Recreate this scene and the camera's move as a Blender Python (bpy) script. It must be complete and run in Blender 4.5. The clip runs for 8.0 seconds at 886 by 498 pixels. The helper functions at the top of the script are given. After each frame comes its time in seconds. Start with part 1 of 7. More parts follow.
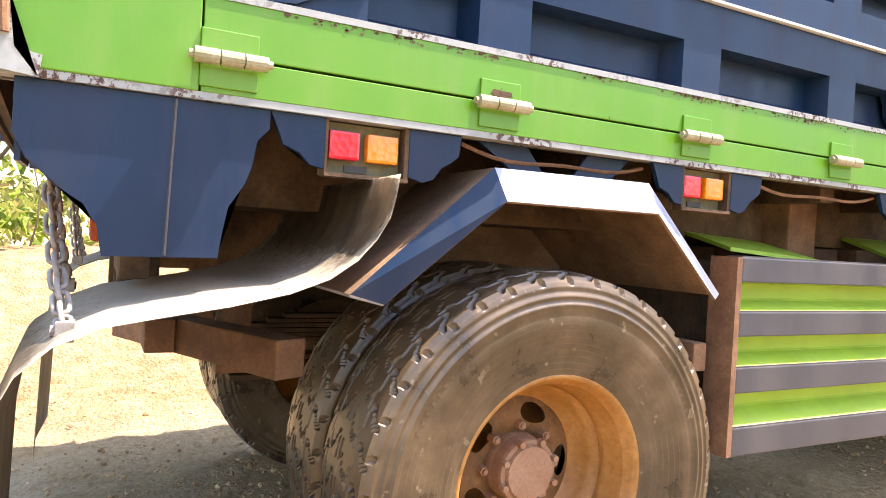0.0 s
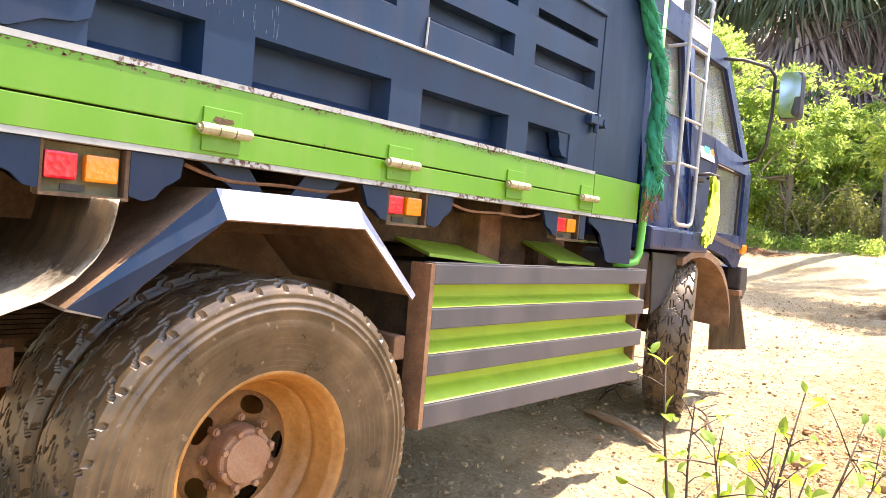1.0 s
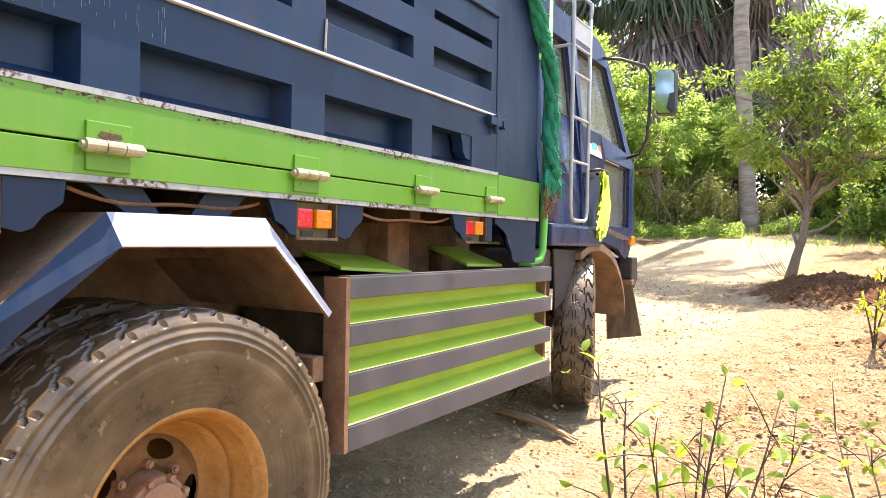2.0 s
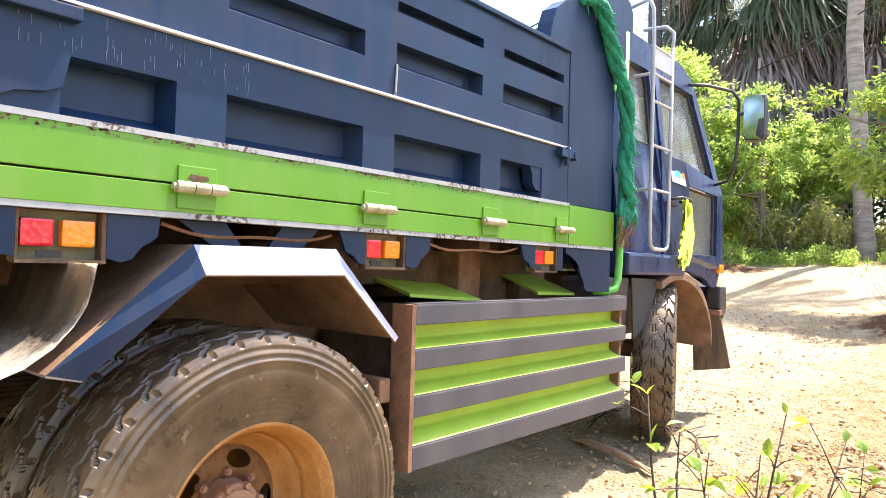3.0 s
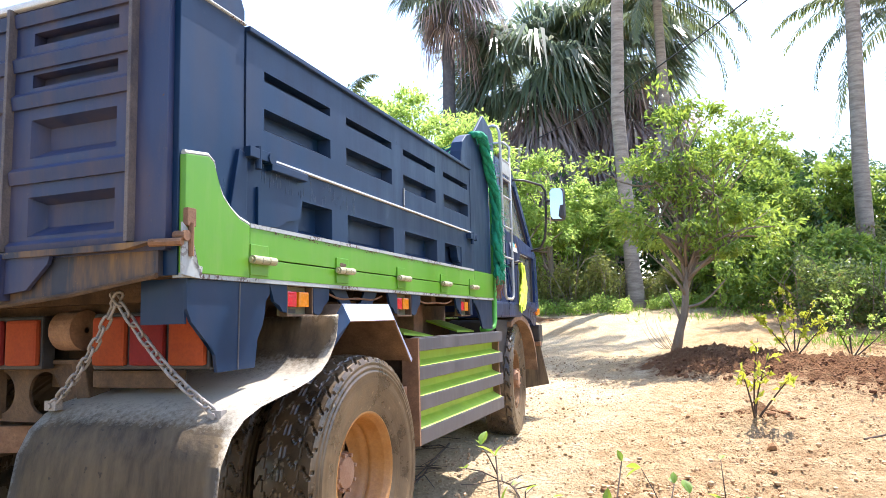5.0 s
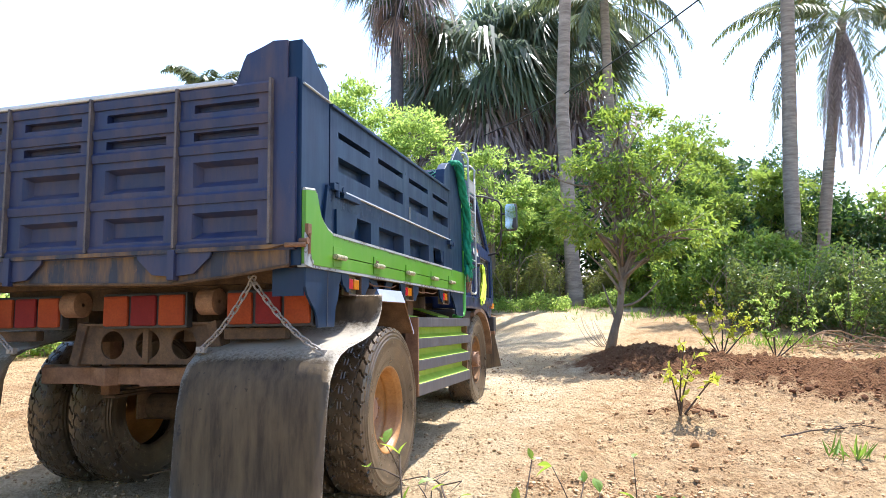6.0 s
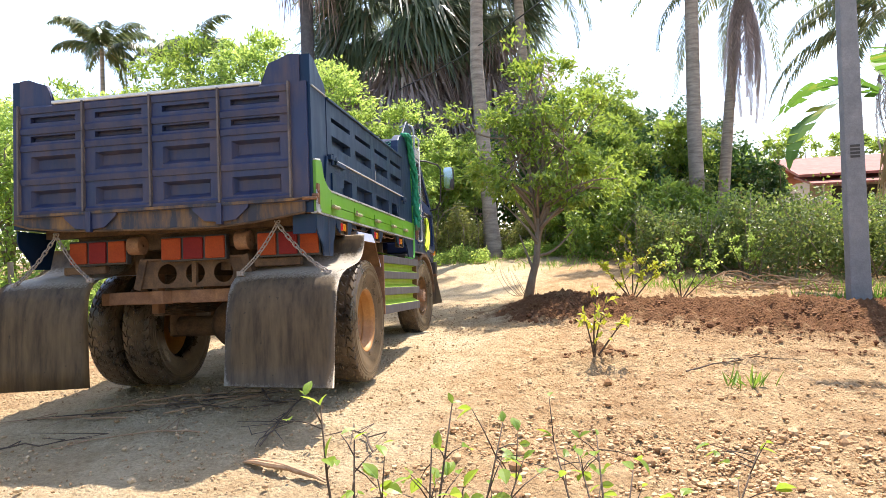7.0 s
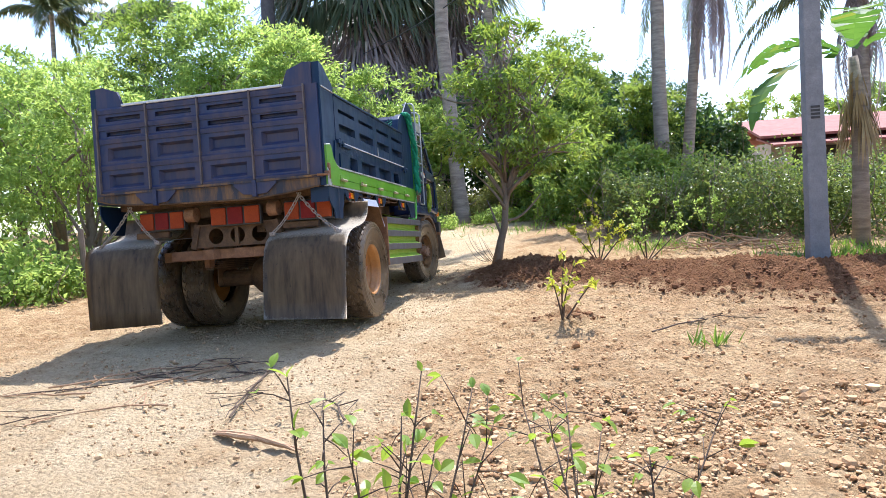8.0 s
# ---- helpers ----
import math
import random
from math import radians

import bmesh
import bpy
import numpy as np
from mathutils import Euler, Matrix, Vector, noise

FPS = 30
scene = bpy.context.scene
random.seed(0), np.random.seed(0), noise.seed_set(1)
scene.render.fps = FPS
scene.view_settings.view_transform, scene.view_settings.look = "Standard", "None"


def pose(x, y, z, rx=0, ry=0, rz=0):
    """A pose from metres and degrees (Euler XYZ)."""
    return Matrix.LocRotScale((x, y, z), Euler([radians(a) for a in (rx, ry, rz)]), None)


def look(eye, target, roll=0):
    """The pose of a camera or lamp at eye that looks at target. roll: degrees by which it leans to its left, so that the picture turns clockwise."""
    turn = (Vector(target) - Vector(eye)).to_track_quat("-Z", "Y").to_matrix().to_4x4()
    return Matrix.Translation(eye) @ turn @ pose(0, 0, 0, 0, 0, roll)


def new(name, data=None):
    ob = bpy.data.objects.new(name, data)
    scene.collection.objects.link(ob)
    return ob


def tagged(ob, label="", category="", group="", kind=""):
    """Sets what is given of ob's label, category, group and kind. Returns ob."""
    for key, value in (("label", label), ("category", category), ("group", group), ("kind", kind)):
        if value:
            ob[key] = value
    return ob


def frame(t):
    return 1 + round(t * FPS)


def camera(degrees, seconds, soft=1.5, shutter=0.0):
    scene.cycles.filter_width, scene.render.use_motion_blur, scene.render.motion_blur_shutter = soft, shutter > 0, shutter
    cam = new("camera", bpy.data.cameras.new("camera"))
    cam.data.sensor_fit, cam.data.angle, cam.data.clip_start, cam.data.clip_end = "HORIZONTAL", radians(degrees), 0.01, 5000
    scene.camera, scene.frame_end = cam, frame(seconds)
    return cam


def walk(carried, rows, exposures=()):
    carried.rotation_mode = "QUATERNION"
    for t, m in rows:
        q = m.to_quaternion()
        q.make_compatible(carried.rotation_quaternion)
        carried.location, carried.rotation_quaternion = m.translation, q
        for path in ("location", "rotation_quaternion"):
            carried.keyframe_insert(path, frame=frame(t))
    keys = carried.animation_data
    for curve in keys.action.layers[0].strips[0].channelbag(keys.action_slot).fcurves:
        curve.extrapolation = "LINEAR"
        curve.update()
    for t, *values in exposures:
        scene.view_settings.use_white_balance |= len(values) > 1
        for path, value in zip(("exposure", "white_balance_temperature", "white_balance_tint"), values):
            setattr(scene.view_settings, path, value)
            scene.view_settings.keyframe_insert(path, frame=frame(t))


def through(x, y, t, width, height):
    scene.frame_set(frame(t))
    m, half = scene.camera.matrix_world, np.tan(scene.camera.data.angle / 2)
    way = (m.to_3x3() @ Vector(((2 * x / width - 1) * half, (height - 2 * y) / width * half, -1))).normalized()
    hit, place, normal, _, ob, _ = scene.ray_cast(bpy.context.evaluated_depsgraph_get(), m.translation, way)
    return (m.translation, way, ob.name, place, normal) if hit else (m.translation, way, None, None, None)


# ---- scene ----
EXPOSURES = [(0.0, 2.55, 7000, 18), (0.5, 2.65, 7000, 18), (1.2, 2.5, 7300, 18), (2.3, 2.2, 6800, 16), (3.0, 2.42, 6700, 16), (3.5, 2.45, 6600, 17), (4.2, 2.35, 6500, 15), (5.5, 1.9, 5950, 13), (6.0, 1.75, 5950, 12), (6.5, 1.5, 6200, 13), (7.0, 1.7, 6700, 14), (7.5, 1.6, 6300, 14), (8.0, 1.5, 5850, 14)]
cam = camera(66.10, 8.0, soft=0.65)
PATH = [
    (0.0, pose(1.325, -0.970, 1.142, 88.28, -1.44, 62.83)),
    (0.5, pose(1.538, -1.023, 1.207, 87.98, -6.61, 48.97)),
    (1.0, pose(1.553, -1.047, 1.254, 87.00, -3.52, 41.88)),
    (1.2, pose(1.543, -1.044, 1.239, 87.17, -0.70, 40.05)),
    (2.3, pose(1.409, -1.032, 1.260, 88.34, -0.64, 31.16)),
    (2.5, pose(1.439, -1.029, 1.252, 90.26, 1.02, 34.15)),
    (3.0, pose(1.577, -1.057, 1.283, 89.74, -0.43, 40.33)),
    (3.5, pose(1.617, -1.088, 1.280, 91.83, 2.17, 39.86)),
    (4.0, pose(1.453, -1.043, 1.307, 92.22, 1.54, 33.10)),
    (4.2, pose(1.426, -1.049, 1.291, 93.91, 2.28, 32.42)),
    (5.5, pose(1.437, -0.934, 1.283, 93.93, 0.01, 19.83)),
    (6.0, pose(1.487, -0.895, 1.277, 93.97, 0.10, 19.24)),
    (6.5, pose(1.512, -0.897, 1.280, 93.13, 1.84, 14.21)),
    (7.0, pose(1.498, -0.890, 1.260, 90.14, 2.25, 12.58)),
    (7.5, pose(1.503, -0.894, 1.262, 86.93, 1.93, 15.14)),
    (8.0, pose(1.499, -0.863, 1.260, 87.20, 3.28, 9.93)),
]
walk(cam, PATH, EXPOSURES)

# The truck stands, then pulls away up the track: seconds, place, pitch, roll, yaw.
TRUCK_PATH = [
    (0.0, (0.000, 0.000, 0.000), (-2.00, 0.00, 0.00)),
    (3.5, (0.000, 0.000, 0.000), (-2.00, 0.00, 0.00)),
    (4.0, (0.003, 0.467, -0.017), (-1.72, -2.60, 1.56)),
    (4.2, (-0.049, 0.690, 0.011), (-1.72, -0.04, 2.54)),
    (5.5, (-0.174, 2.351, 0.005), (-1.52, -1.28, 3.40)),
    (6.0, (-0.265, 3.079, 0.041), (-2.12, -1.39, 3.85)),
    (6.5, (-0.356, 3.859, 0.105), (-2.86, -1.62, 3.58)),
    (7.0, (-0.446, 4.663, 0.165), (-2.88, -0.56, 2.99)),
    (7.5, (-0.502, 5.459, 0.192), (-3.06, -0.55, 1.30)),
    (8.0, (-0.529, 6.180, 0.205), (-2.55, -1.13, -1.75)),
]

# ---- world ----
def build_world():
    w = bpy.data.worlds.new("world")
    scene.world = w
    w.use_nodes = True
    nt = w.node_tree
    bg = nt.nodes["Background"]
    sky = nt.nodes.new("ShaderNodeTexSky")
    sky.sky_type, sky.sun_disc = "NISHITA", False
    sky.sun_elevation, sky.sun_rotation, sky.dust_density = radians(64), radians(12.5), 1.3
    nt.links.new(sky.outputs[0], bg.inputs[0])
    bg.inputs[1].default_value = 0.15
    lamp = bpy.data.lights.new("sun", "SUN")
    lamp.energy, lamp.angle, lamp.color = 3.6, radians(0.5), (1, 0.94, 0.84)
    new("sun", lamp).matrix_world = look((2.3, 10.4, 22), (0, 0, 0))


build_world()


# ---- materials ----
class Nodes:
    """A small wrapper to write node materials in few lines."""

    def __init__(self, name):
        self.m = bpy.data.materials.new(name)
        self.m.use_nodes = True
        self.t = self.m.node_tree
        self.b = self.t.nodes["Principled BSDF"]
        self.co = self.t.nodes.new("ShaderNodeTexCoord").outputs["Object"]

    def link(self, a, b):
        self.t.links.new(a, b)

    def noise(self, scale, detail=5, rough=0.6, stretch=None):
        n = self.t.nodes.new("ShaderNodeTexNoise")
        n.inputs["Scale"].default_value, n.inputs["Detail"].default_value, n.inputs["Roughness"].default_value = scale, detail, rough
        src = self.co
        if stretch:
            mp = self.t.nodes.new("ShaderNodeMapping")
            mp.inputs["Scale"].default_value = stretch
            self.link(src, mp.inputs[0])
            src = mp.outputs[0]
        self.link(src, n.inputs["Vector"])
        return n.outputs["Fac"]

    def ramp(self, fac, *stops):
        r = self.t.nodes.new("ShaderNodeValToRGB")
        el = r.color_ramp.elements
        while len(el) < len(stops):
            el.new(0.5)
        for e, (p, c) in zip(el, stops):
            e.position = p
            e.color = (*c, 1) if isinstance(c, tuple) else (c, c, c, 1)
        self.link(fac, r.inputs[0])
        return r.outputs[0]

    def mix(self, fac, a, b, mode="MIX"):
        n = self.t.nodes.new("ShaderNodeMix")
        n.data_type, n.blend_type = "RGBA", mode
        for sock, v in ((n.inputs[0], fac), (n.inputs[6], a), (n.inputs[7], b)):
            if isinstance(v, (int, float)):
                sock.default_value = v
            elif isinstance(v, tuple):
                sock.default_value = (*v, 1)
            else:
                self.link(v, sock)
        return n.outputs[2]

    def math(self, op, a, b=0.0):
        n = self.t.nodes.new("ShaderNodeMath")
        n.operation = op
        for sock, v in ((n.inputs[0], a), (n.inputs[1], b)):
            if isinstance(v, (int, float)):
                sock.default_value = v
            else:
                self.link(v, sock)
        return n.outputs[0]

    def rand(self, island=False):
        if island:
            return self.t.nodes.new("ShaderNodeNewGeometry").outputs["Random Per Island"]
        return self.t.nodes.new("ShaderNodeObjectInfo").outputs["Random"]

    def bump(self, height, strength=0.3, dist=0.01):
        n = self.t.nodes.new("ShaderNodeBump")
        n.inputs["Strength"].default_value, n.inputs["Distance"].default_value = strength, dist
        self.link(height, n.inputs["Height"])
        self.link(n.outputs[0], self.b.inputs["Normal"])

    def done(self, color=None, rough=0.5, metal=0.0, **more):
        for key, v in (("Base Color", color), ("Roughness", rough), ("Metallic", metal), *more.items()):
            sock = self.b.inputs[key.replace("_", " ")]
            if v is None:
                continue
            if isinstance(v, tuple):
                sock.default_value = (*v, 1)
            elif isinstance(v, (int, float)):
                sock.default_value = v
            else:
                self.link(v, sock)
        return self.m


def painted(name, color, dust=(0.30, 0.22, 0.15), dusty=0.35, rough=0.32, rust=0.0, gloss=0.5):
    """Vehicle paint with dust in broad patches, fine scratches and, where asked, rust."""
    n = Nodes(name)
    big, fine, streak = n.noise(2.2, 6), n.noise(38, 6, 0.7), n.noise(9, 5, 0.65, (1, 1, 0.18))
    c = n.mix(n.ramp(big, (0.35, 0.0), (0.75, 1.0)), color, tuple(min(1, q * 1.25 + 0.005) for q in color))
    c = n.mix(n.math("MULTIPLY", n.ramp(streak, (0.42, 0.0), (0.8, 1.0)), dusty), c, dust)
    c = n.mix(n.math("MULTIPLY", n.ramp(fine, (0.62, 0.0), (0.72, 1.0)), dusty * 0.5), c, dust)
    if rust:
        c = n.mix(n.ramp(n.math("MULTIPLY", n.noise(30, 6, 0.7), n.ramp(n.noise(5, 3), (0.4, 0.6), (0.7, 1.0))), (0.66 - rust, 0.0), (0.68 - rust, 1.0)), c, (0.09, 0.03, 0.015))
    n.bump(fine, 0.06, 0.004)
    return n.done(c, n.ramp(streak, (0.3, rough), (0.75, min(0.9, rough + 0.35))), Specular_IOR_Level=gloss)


def chipped_green():
    n = Nodes("green_paint")
    big, fine = n.noise(3, 5), n.noise(60, 4, 0.7)
    c = n.mix(n.ramp(big, (0.3, 0.0), (0.75, 1.0)), (0.078, 0.235, 0.005), (0.100, 0.272, 0.009))
    c = n.mix(n.math("MULTIPLY", n.ramp(n.noise(12, 5, 0.6, (1, 1, 0.2)), (0.5, 0.0), (0.85, 1.0)), 0.20), c, (0.36, 0.34, 0.16))
    speck = n.ramp(n.noise(34, 3, 0.55), (0.735, 0.0), (0.745, 1.0))
    c = n.mix(speck, c, (0.06, 0.025, 0.012))
    n.bump(fine, 0.05, 0.003)
    return n.done(c, n.ramp(big, (0.3, 0.3), (0.7, 0.5)))


def edge_worn():
    """Bare, chalky edge of the rail, with chips of rust in clusters."""
    n = Nodes("worn_edge")
    chips = n.math("MULTIPLY", n.ramp(n.noise(70, 4, 0.6), (0.5, 0.0), (0.56, 1.0)), n.ramp(n.noise(4, 3, 0.5), (0.47, 0.0), (0.56, 1.0)))
    c = n.mix(n.noise(40, 4), (0.24, 0.26, 0.25), (0.39, 0.40, 0.385))
    c = n.mix(chips, c, (0.07, 0.03, 0.018))
    return n.done(c, 0.65)


def dirty(name, a, b, rough=0.85, scale=6, bump=0.4, stretch=None):
    n = Nodes(name)
    big, fine = n.noise(scale, 6, 0.65, stretch), n.noise(scale * 12, 5, 0.7)
    c = n.mix(n.ramp(big, (0.34, 0.0), (0.7, 1.0)), a, b)
    c = n.mix(n.math("MULTIPLY", n.ramp(fine, (0.4, 0.0), (0.7, 1.0)), 0.45), c, tuple(q * 0.55 for q in a))
    n.bump(fine, bump, 0.004)
    return n.done(c, rough)


def lens_mat(name, color):
    n = Nodes(name)
    w = n.t.nodes.new("ShaderNodeTexVoronoi")
    w.inputs["Scale"].default_value = 75
    n.link(n.co, w.inputs["Vector"])
    c = n.mix(w.outputs["Distance"], color, tuple(q * 0.75 for q in color))
    n.bump(w.outputs["Distance"], 0.3, 0.004)
    return n.done(c, 0.22, Coat_Weight=0.4)


def leafy(name, a, b, dry=(0.28, 0.24, 0.03), shine=0.42, through=0.35):
    """Leaves: the colour differs from leaf to leaf, and light passes through."""
    n = Nodes(name)
    r = n.rand(True)
    c = n.mix(r, a, b)
    c = n.mix(n.ramp(r, (0.93, 0.0), (0.95, 1.0)), c, dry)
    c = n.mix(n.ramp(n.noise(1.7, 4, 0.6), (0.44, 0.0), (0.64, 0.55)), c, tuple(q * 0.6 for q in a))
    n.done(c, shine)
    tr = n.t.nodes.new("ShaderNodeBsdfTranslucent")
    n.link(n.mix(0.5, c, tuple(min(1, q * 1.8) for q in b)), tr.inputs[0])
    ms = n.t.nodes.new("ShaderNodeMixShader")
    ms.inputs[0].default_value = through
    n.link(n.b.outputs[0], ms.inputs[1])
    n.link(tr.outputs[0], ms.inputs[2])
    n.link(ms.outputs[0], n.t.nodes["Material Output"].inputs[0])
    return n.m


BLUE = painted("blue_paint", (0.0020, 0.0165, 0.049), dusty=0.06, rough=0.27, gloss=0.28)
SCRATCH = dirty("scratched_paint", (0.09, 0.12, 0.17), (0.20, 0.23, 0.28), 0.5, 20, 0.1)
BLUE_REAR = painted("blue_rear_paint", (0.012, 0.021, 0.066), dust=(0.22, 0.145, 0.095), dusty=0.38, rough=0.42, rust=0.05)
CAB_BLUE = painted("cab_paint", (0.007, 0.019, 0.075), dusty=0.10, rough=0.18)
GREEN = chipped_green()
EDGE = edge_worn()
LIME = painted("lime_paint", (0.29, 0.43, 0.035), dusty=0.15, rough=0.35)
GREYPAINT = painted("grey_strip_paint", (0.050, 0.050, 0.060), dusty=0.22, rough=0.35)
# pale version of the blue fender paint, with sunlight in its colour
FENDER_SUNLIT = painted("fender_paint", (0.30, 0.33, 0.42), dusty=0.2, rough=0.25, rust=0.02)
FENDER_IN = dirty("fender_dirt", (0.15, 0.088, 0.050), (0.32, 0.19, 0.105), 0.9, 8, 0.8)


def tyre_mat():
    """Worn rubber under thin brown dust, with scuffs that run round the sidewall."""
    n = Nodes("tyre_rubber")
    sep = n.t.nodes.new("ShaderNodeSeparateXYZ")
    n.link(n.co, sep.inputs[0])
    rad = n.math("SQRT", n.math("ADD", n.math("MULTIPLY", sep.outputs[1], sep.outputs[1]), n.math("MULTIPLY", sep.outputs[2], sep.outputs[2])))
    ring = n.math("FRACT", n.math("MULTIPLY", n.math("ADD", rad, n.math("MULTIPLY", n.noise(3, 3), 0.006)), 62))
    big, fine = n.noise(5, 6, 0.65), n.noise(70, 5, 0.75)
    c = n.mix(n.ramp(big, (0.36, 0.0), (0.70, 1.0)), (0.030, 0.022, 0.015), (0.150, 0.100, 0.055))
    c = n.mix(n.math("MULTIPLY", n.ramp(ring, (0.0, 0.5), (0.2, 0.0)), n.ramp(n.noise(9, 4), (0.4, 0.0), (0.65, 0.7))), c, (0.24, 0.17, 0.10))
    c = n.mix(n.ramp(n.noise(26, 3, 0.5), (0.66, 0.0), (0.70, 0.6)), c, (0.26, 0.20, 0.13))
    n.bump(n.math("ADD", fine, n.math("MULTIPLY", ring, 0.2)), 0.22, 0.003)
    return n.done(c, n.ramp(big, (0.35, 0.24), (0.7, 0.42)), Specular_IOR_Level=0.6)


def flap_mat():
    """Rubber sheet, streaked with dirt; upward faces are coloured pale as if sunlit."""
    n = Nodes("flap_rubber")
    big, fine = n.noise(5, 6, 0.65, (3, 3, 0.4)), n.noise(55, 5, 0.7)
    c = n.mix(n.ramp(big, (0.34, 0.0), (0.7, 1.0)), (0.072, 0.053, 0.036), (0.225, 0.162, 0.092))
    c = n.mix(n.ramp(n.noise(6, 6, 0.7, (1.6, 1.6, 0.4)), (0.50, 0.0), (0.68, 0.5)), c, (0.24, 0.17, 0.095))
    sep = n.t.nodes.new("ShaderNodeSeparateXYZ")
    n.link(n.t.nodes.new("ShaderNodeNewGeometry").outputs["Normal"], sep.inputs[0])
    lit_top = n.math("ADD", sep.outputs[2], n.math("MULTIPLY", n.math("SUBTRACT", fine, 0.5), 0.5))
    # sunlit brightness mixed into the colour where the normal points up
    c = n.mix(n.ramp(lit_top, (0.70, 0.0), (0.95, 0.95)), c, (0.62, 0.555, 0.45))
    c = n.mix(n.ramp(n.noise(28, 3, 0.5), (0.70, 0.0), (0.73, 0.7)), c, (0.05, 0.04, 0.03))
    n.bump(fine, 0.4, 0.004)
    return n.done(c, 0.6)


RUBBER = tyre_mat()
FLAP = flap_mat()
RIM = dirty("rim_rust_paint", (0.30, 0.120, 0.020), (0.47, 0.235, 0.07), 0.40, 5, 0.45)
# darker and browner than RIM
DISC = dirty("disc_dust", (0.11, 0.052, 0.018), (0.30, 0.145, 0.045), 0.75, 7, 0.6)
HUB = dirty("hub_dust", (0.30, 0.15, 0.08), (0.38, 0.23, 0.14), 0.85, 9, 0.5)
DARK = dirty("chassis_dirt", (0.050, 0.030, 0.018), (0.185, 0.105, 0.050), 0.9, 6, 0.6)
RUSTY = dirty("rusty_steel", (0.15, 0.07, 0.036), (0.32, 0.17, 0.085), 0.85, 8, 0.7)
STEEL = dirty("hinge_steel", (0.26, 0.25, 0.13), (0.52, 0.46, 0.33), 0.36, 14, 0.3)
CHAINMAT = dirty("chain_steel", (0.22, 0.19, 0.17), (0.36, 0.32, 0.28), 0.5, 20, 0.3)
SILVER = dirty("ladder_tube", (0.34, 0.34, 0.33), (0.52, 0.52, 0.50), 0.3, 10, 0.2)
RED = lens_mat("red_lens", (0.78, 0.008, 0.03))
AMBER = lens_mat("amber_lens", (0.88, 0.27, 0.004))
REDDARK = dirty("dusty_red_lens", (0.15, 0.003, 0.003), (0.20, 0.010, 0.006), 0.85, 6, 0.2)
ORANGEDARK = dirty("dusty_orange_lens", (0.26, 0.032, 0.002), (0.34, 0.058, 0.005), 0.85, 6, 0.2)
OLIVE = dirty("lamp_plate", (0.13, 0.12, 0.06), (0.2, 0.18, 0.10), 0.7, 9, 0.3)
BLACK = dirty("black_plastic", (0.02, 0.02, 0.022), (0.06, 0.05, 0.045), 0.5, 9, 0.2)
NET = dirty("green_net", (0.0, 0.16, 0.085), (0.01, 0.30, 0.16), 0.85, 30, 0.9)
PIPE = painted("green_pipe_paint", (0.10, 0.42, 0.06), dusty=0.1, rough=0.35)
CLOTH = dirty("yellow_ribbon", (0.50, 0.62, 0.02), (0.62, 0.74, 0.06), 0.8, 20, 0.4)


def glass_mat():
    n = Nodes("cab_glass")
    # pale cloudy base stands in for reflections of bright ground and sky
    n.done(n.mix(n.noise(4, 5, 0.6), (0.22, 0.23, 0.21), (0.42, 0.41, 0.37)), 0.06, Specular_IOR_Level=1.0)
    tp = n.t.nodes.new("ShaderNodeBsdfTransparent")
    tp.inputs[0].default_value = (0.80, 0.86, 0.84, 1)
    ms = n.t.nodes.new("ShaderNodeMixShader")
    ms.inputs[0].default_value = 0.60
    n.link(n.b.outputs[0], ms.inputs[1])
    n.link(tp.outputs[0], ms.inputs[2])
    n.link(ms.outputs[0], n.t.nodes["Material Output"].inputs[0])
    return n.m


GLASS = glass_mat()
# blue tint painted in for the sky the mirror would show
MIRROR = Nodes("mirror_glass").done((0.34, 0.40, 0.54), 0.06, 1.0)
PALE = dirty("pale_sticker", (0.6, 0.62, 0.62), (0.7, 0.7, 0.7), 0.5, 20, 0.1)
ORANGE_STICK = dirty("orange_sticker", (0.7, 0.25, 0.05), (0.75, 0.3, 0.06), 0.5, 20, 0.1)
TEAL_STICK = dirty("teal_sticker", (0.05, 0.4, 0.35), (0.08, 0.45, 0.4), 0.5, 20, 0.1)


# ---- builders ----
def part(name, bm, material, parent=None, label="", smooth=False, bevel=0.0):
    """Links a bmesh as one mesh object under a thing or a part."""
    if bevel:
        es = [e for e in bm.edges if len(e.link_faces) == 2 and e.calc_face_angle(0) > 0.6]
        bmesh.ops.bevel(bm, geom=es, offset=bevel, segments=2, affect="EDGES", profile=0.6, clamp_overlap=True)
    bmesh.ops.recalc_face_normals(bm, faces=bm.faces[:])
    me = bpy.data.meshes.new(name)
    bm.to_mesh(me)
    bm.free()
    for m in material if isinstance(material, (list, tuple)) else [material]:
        me.materials.append(m)
    if smooth:
        for p in me.polygons:
            p.use_smooth = True
    ob = new(name, me)
    ob.parent = parent
    if label:
        tagged(ob, label)
    return ob


def add_box(bm, lo, hi, m=None):
    c = [(a + b) / 2 for a, b in zip(lo, hi)]
    s = [abs(b - a) for a, b in zip(lo, hi)]
    t = Matrix.Translation(c) @ Matrix.Diagonal((*s, 1))
    r = bmesh.ops.create_cube(bm, size=1, matrix=(m @ t) if m else t)
    return r["verts"]


def box_bm(lo, hi):
    bm = bmesh.new()
    add_box(bm, lo, hi)
    return bm


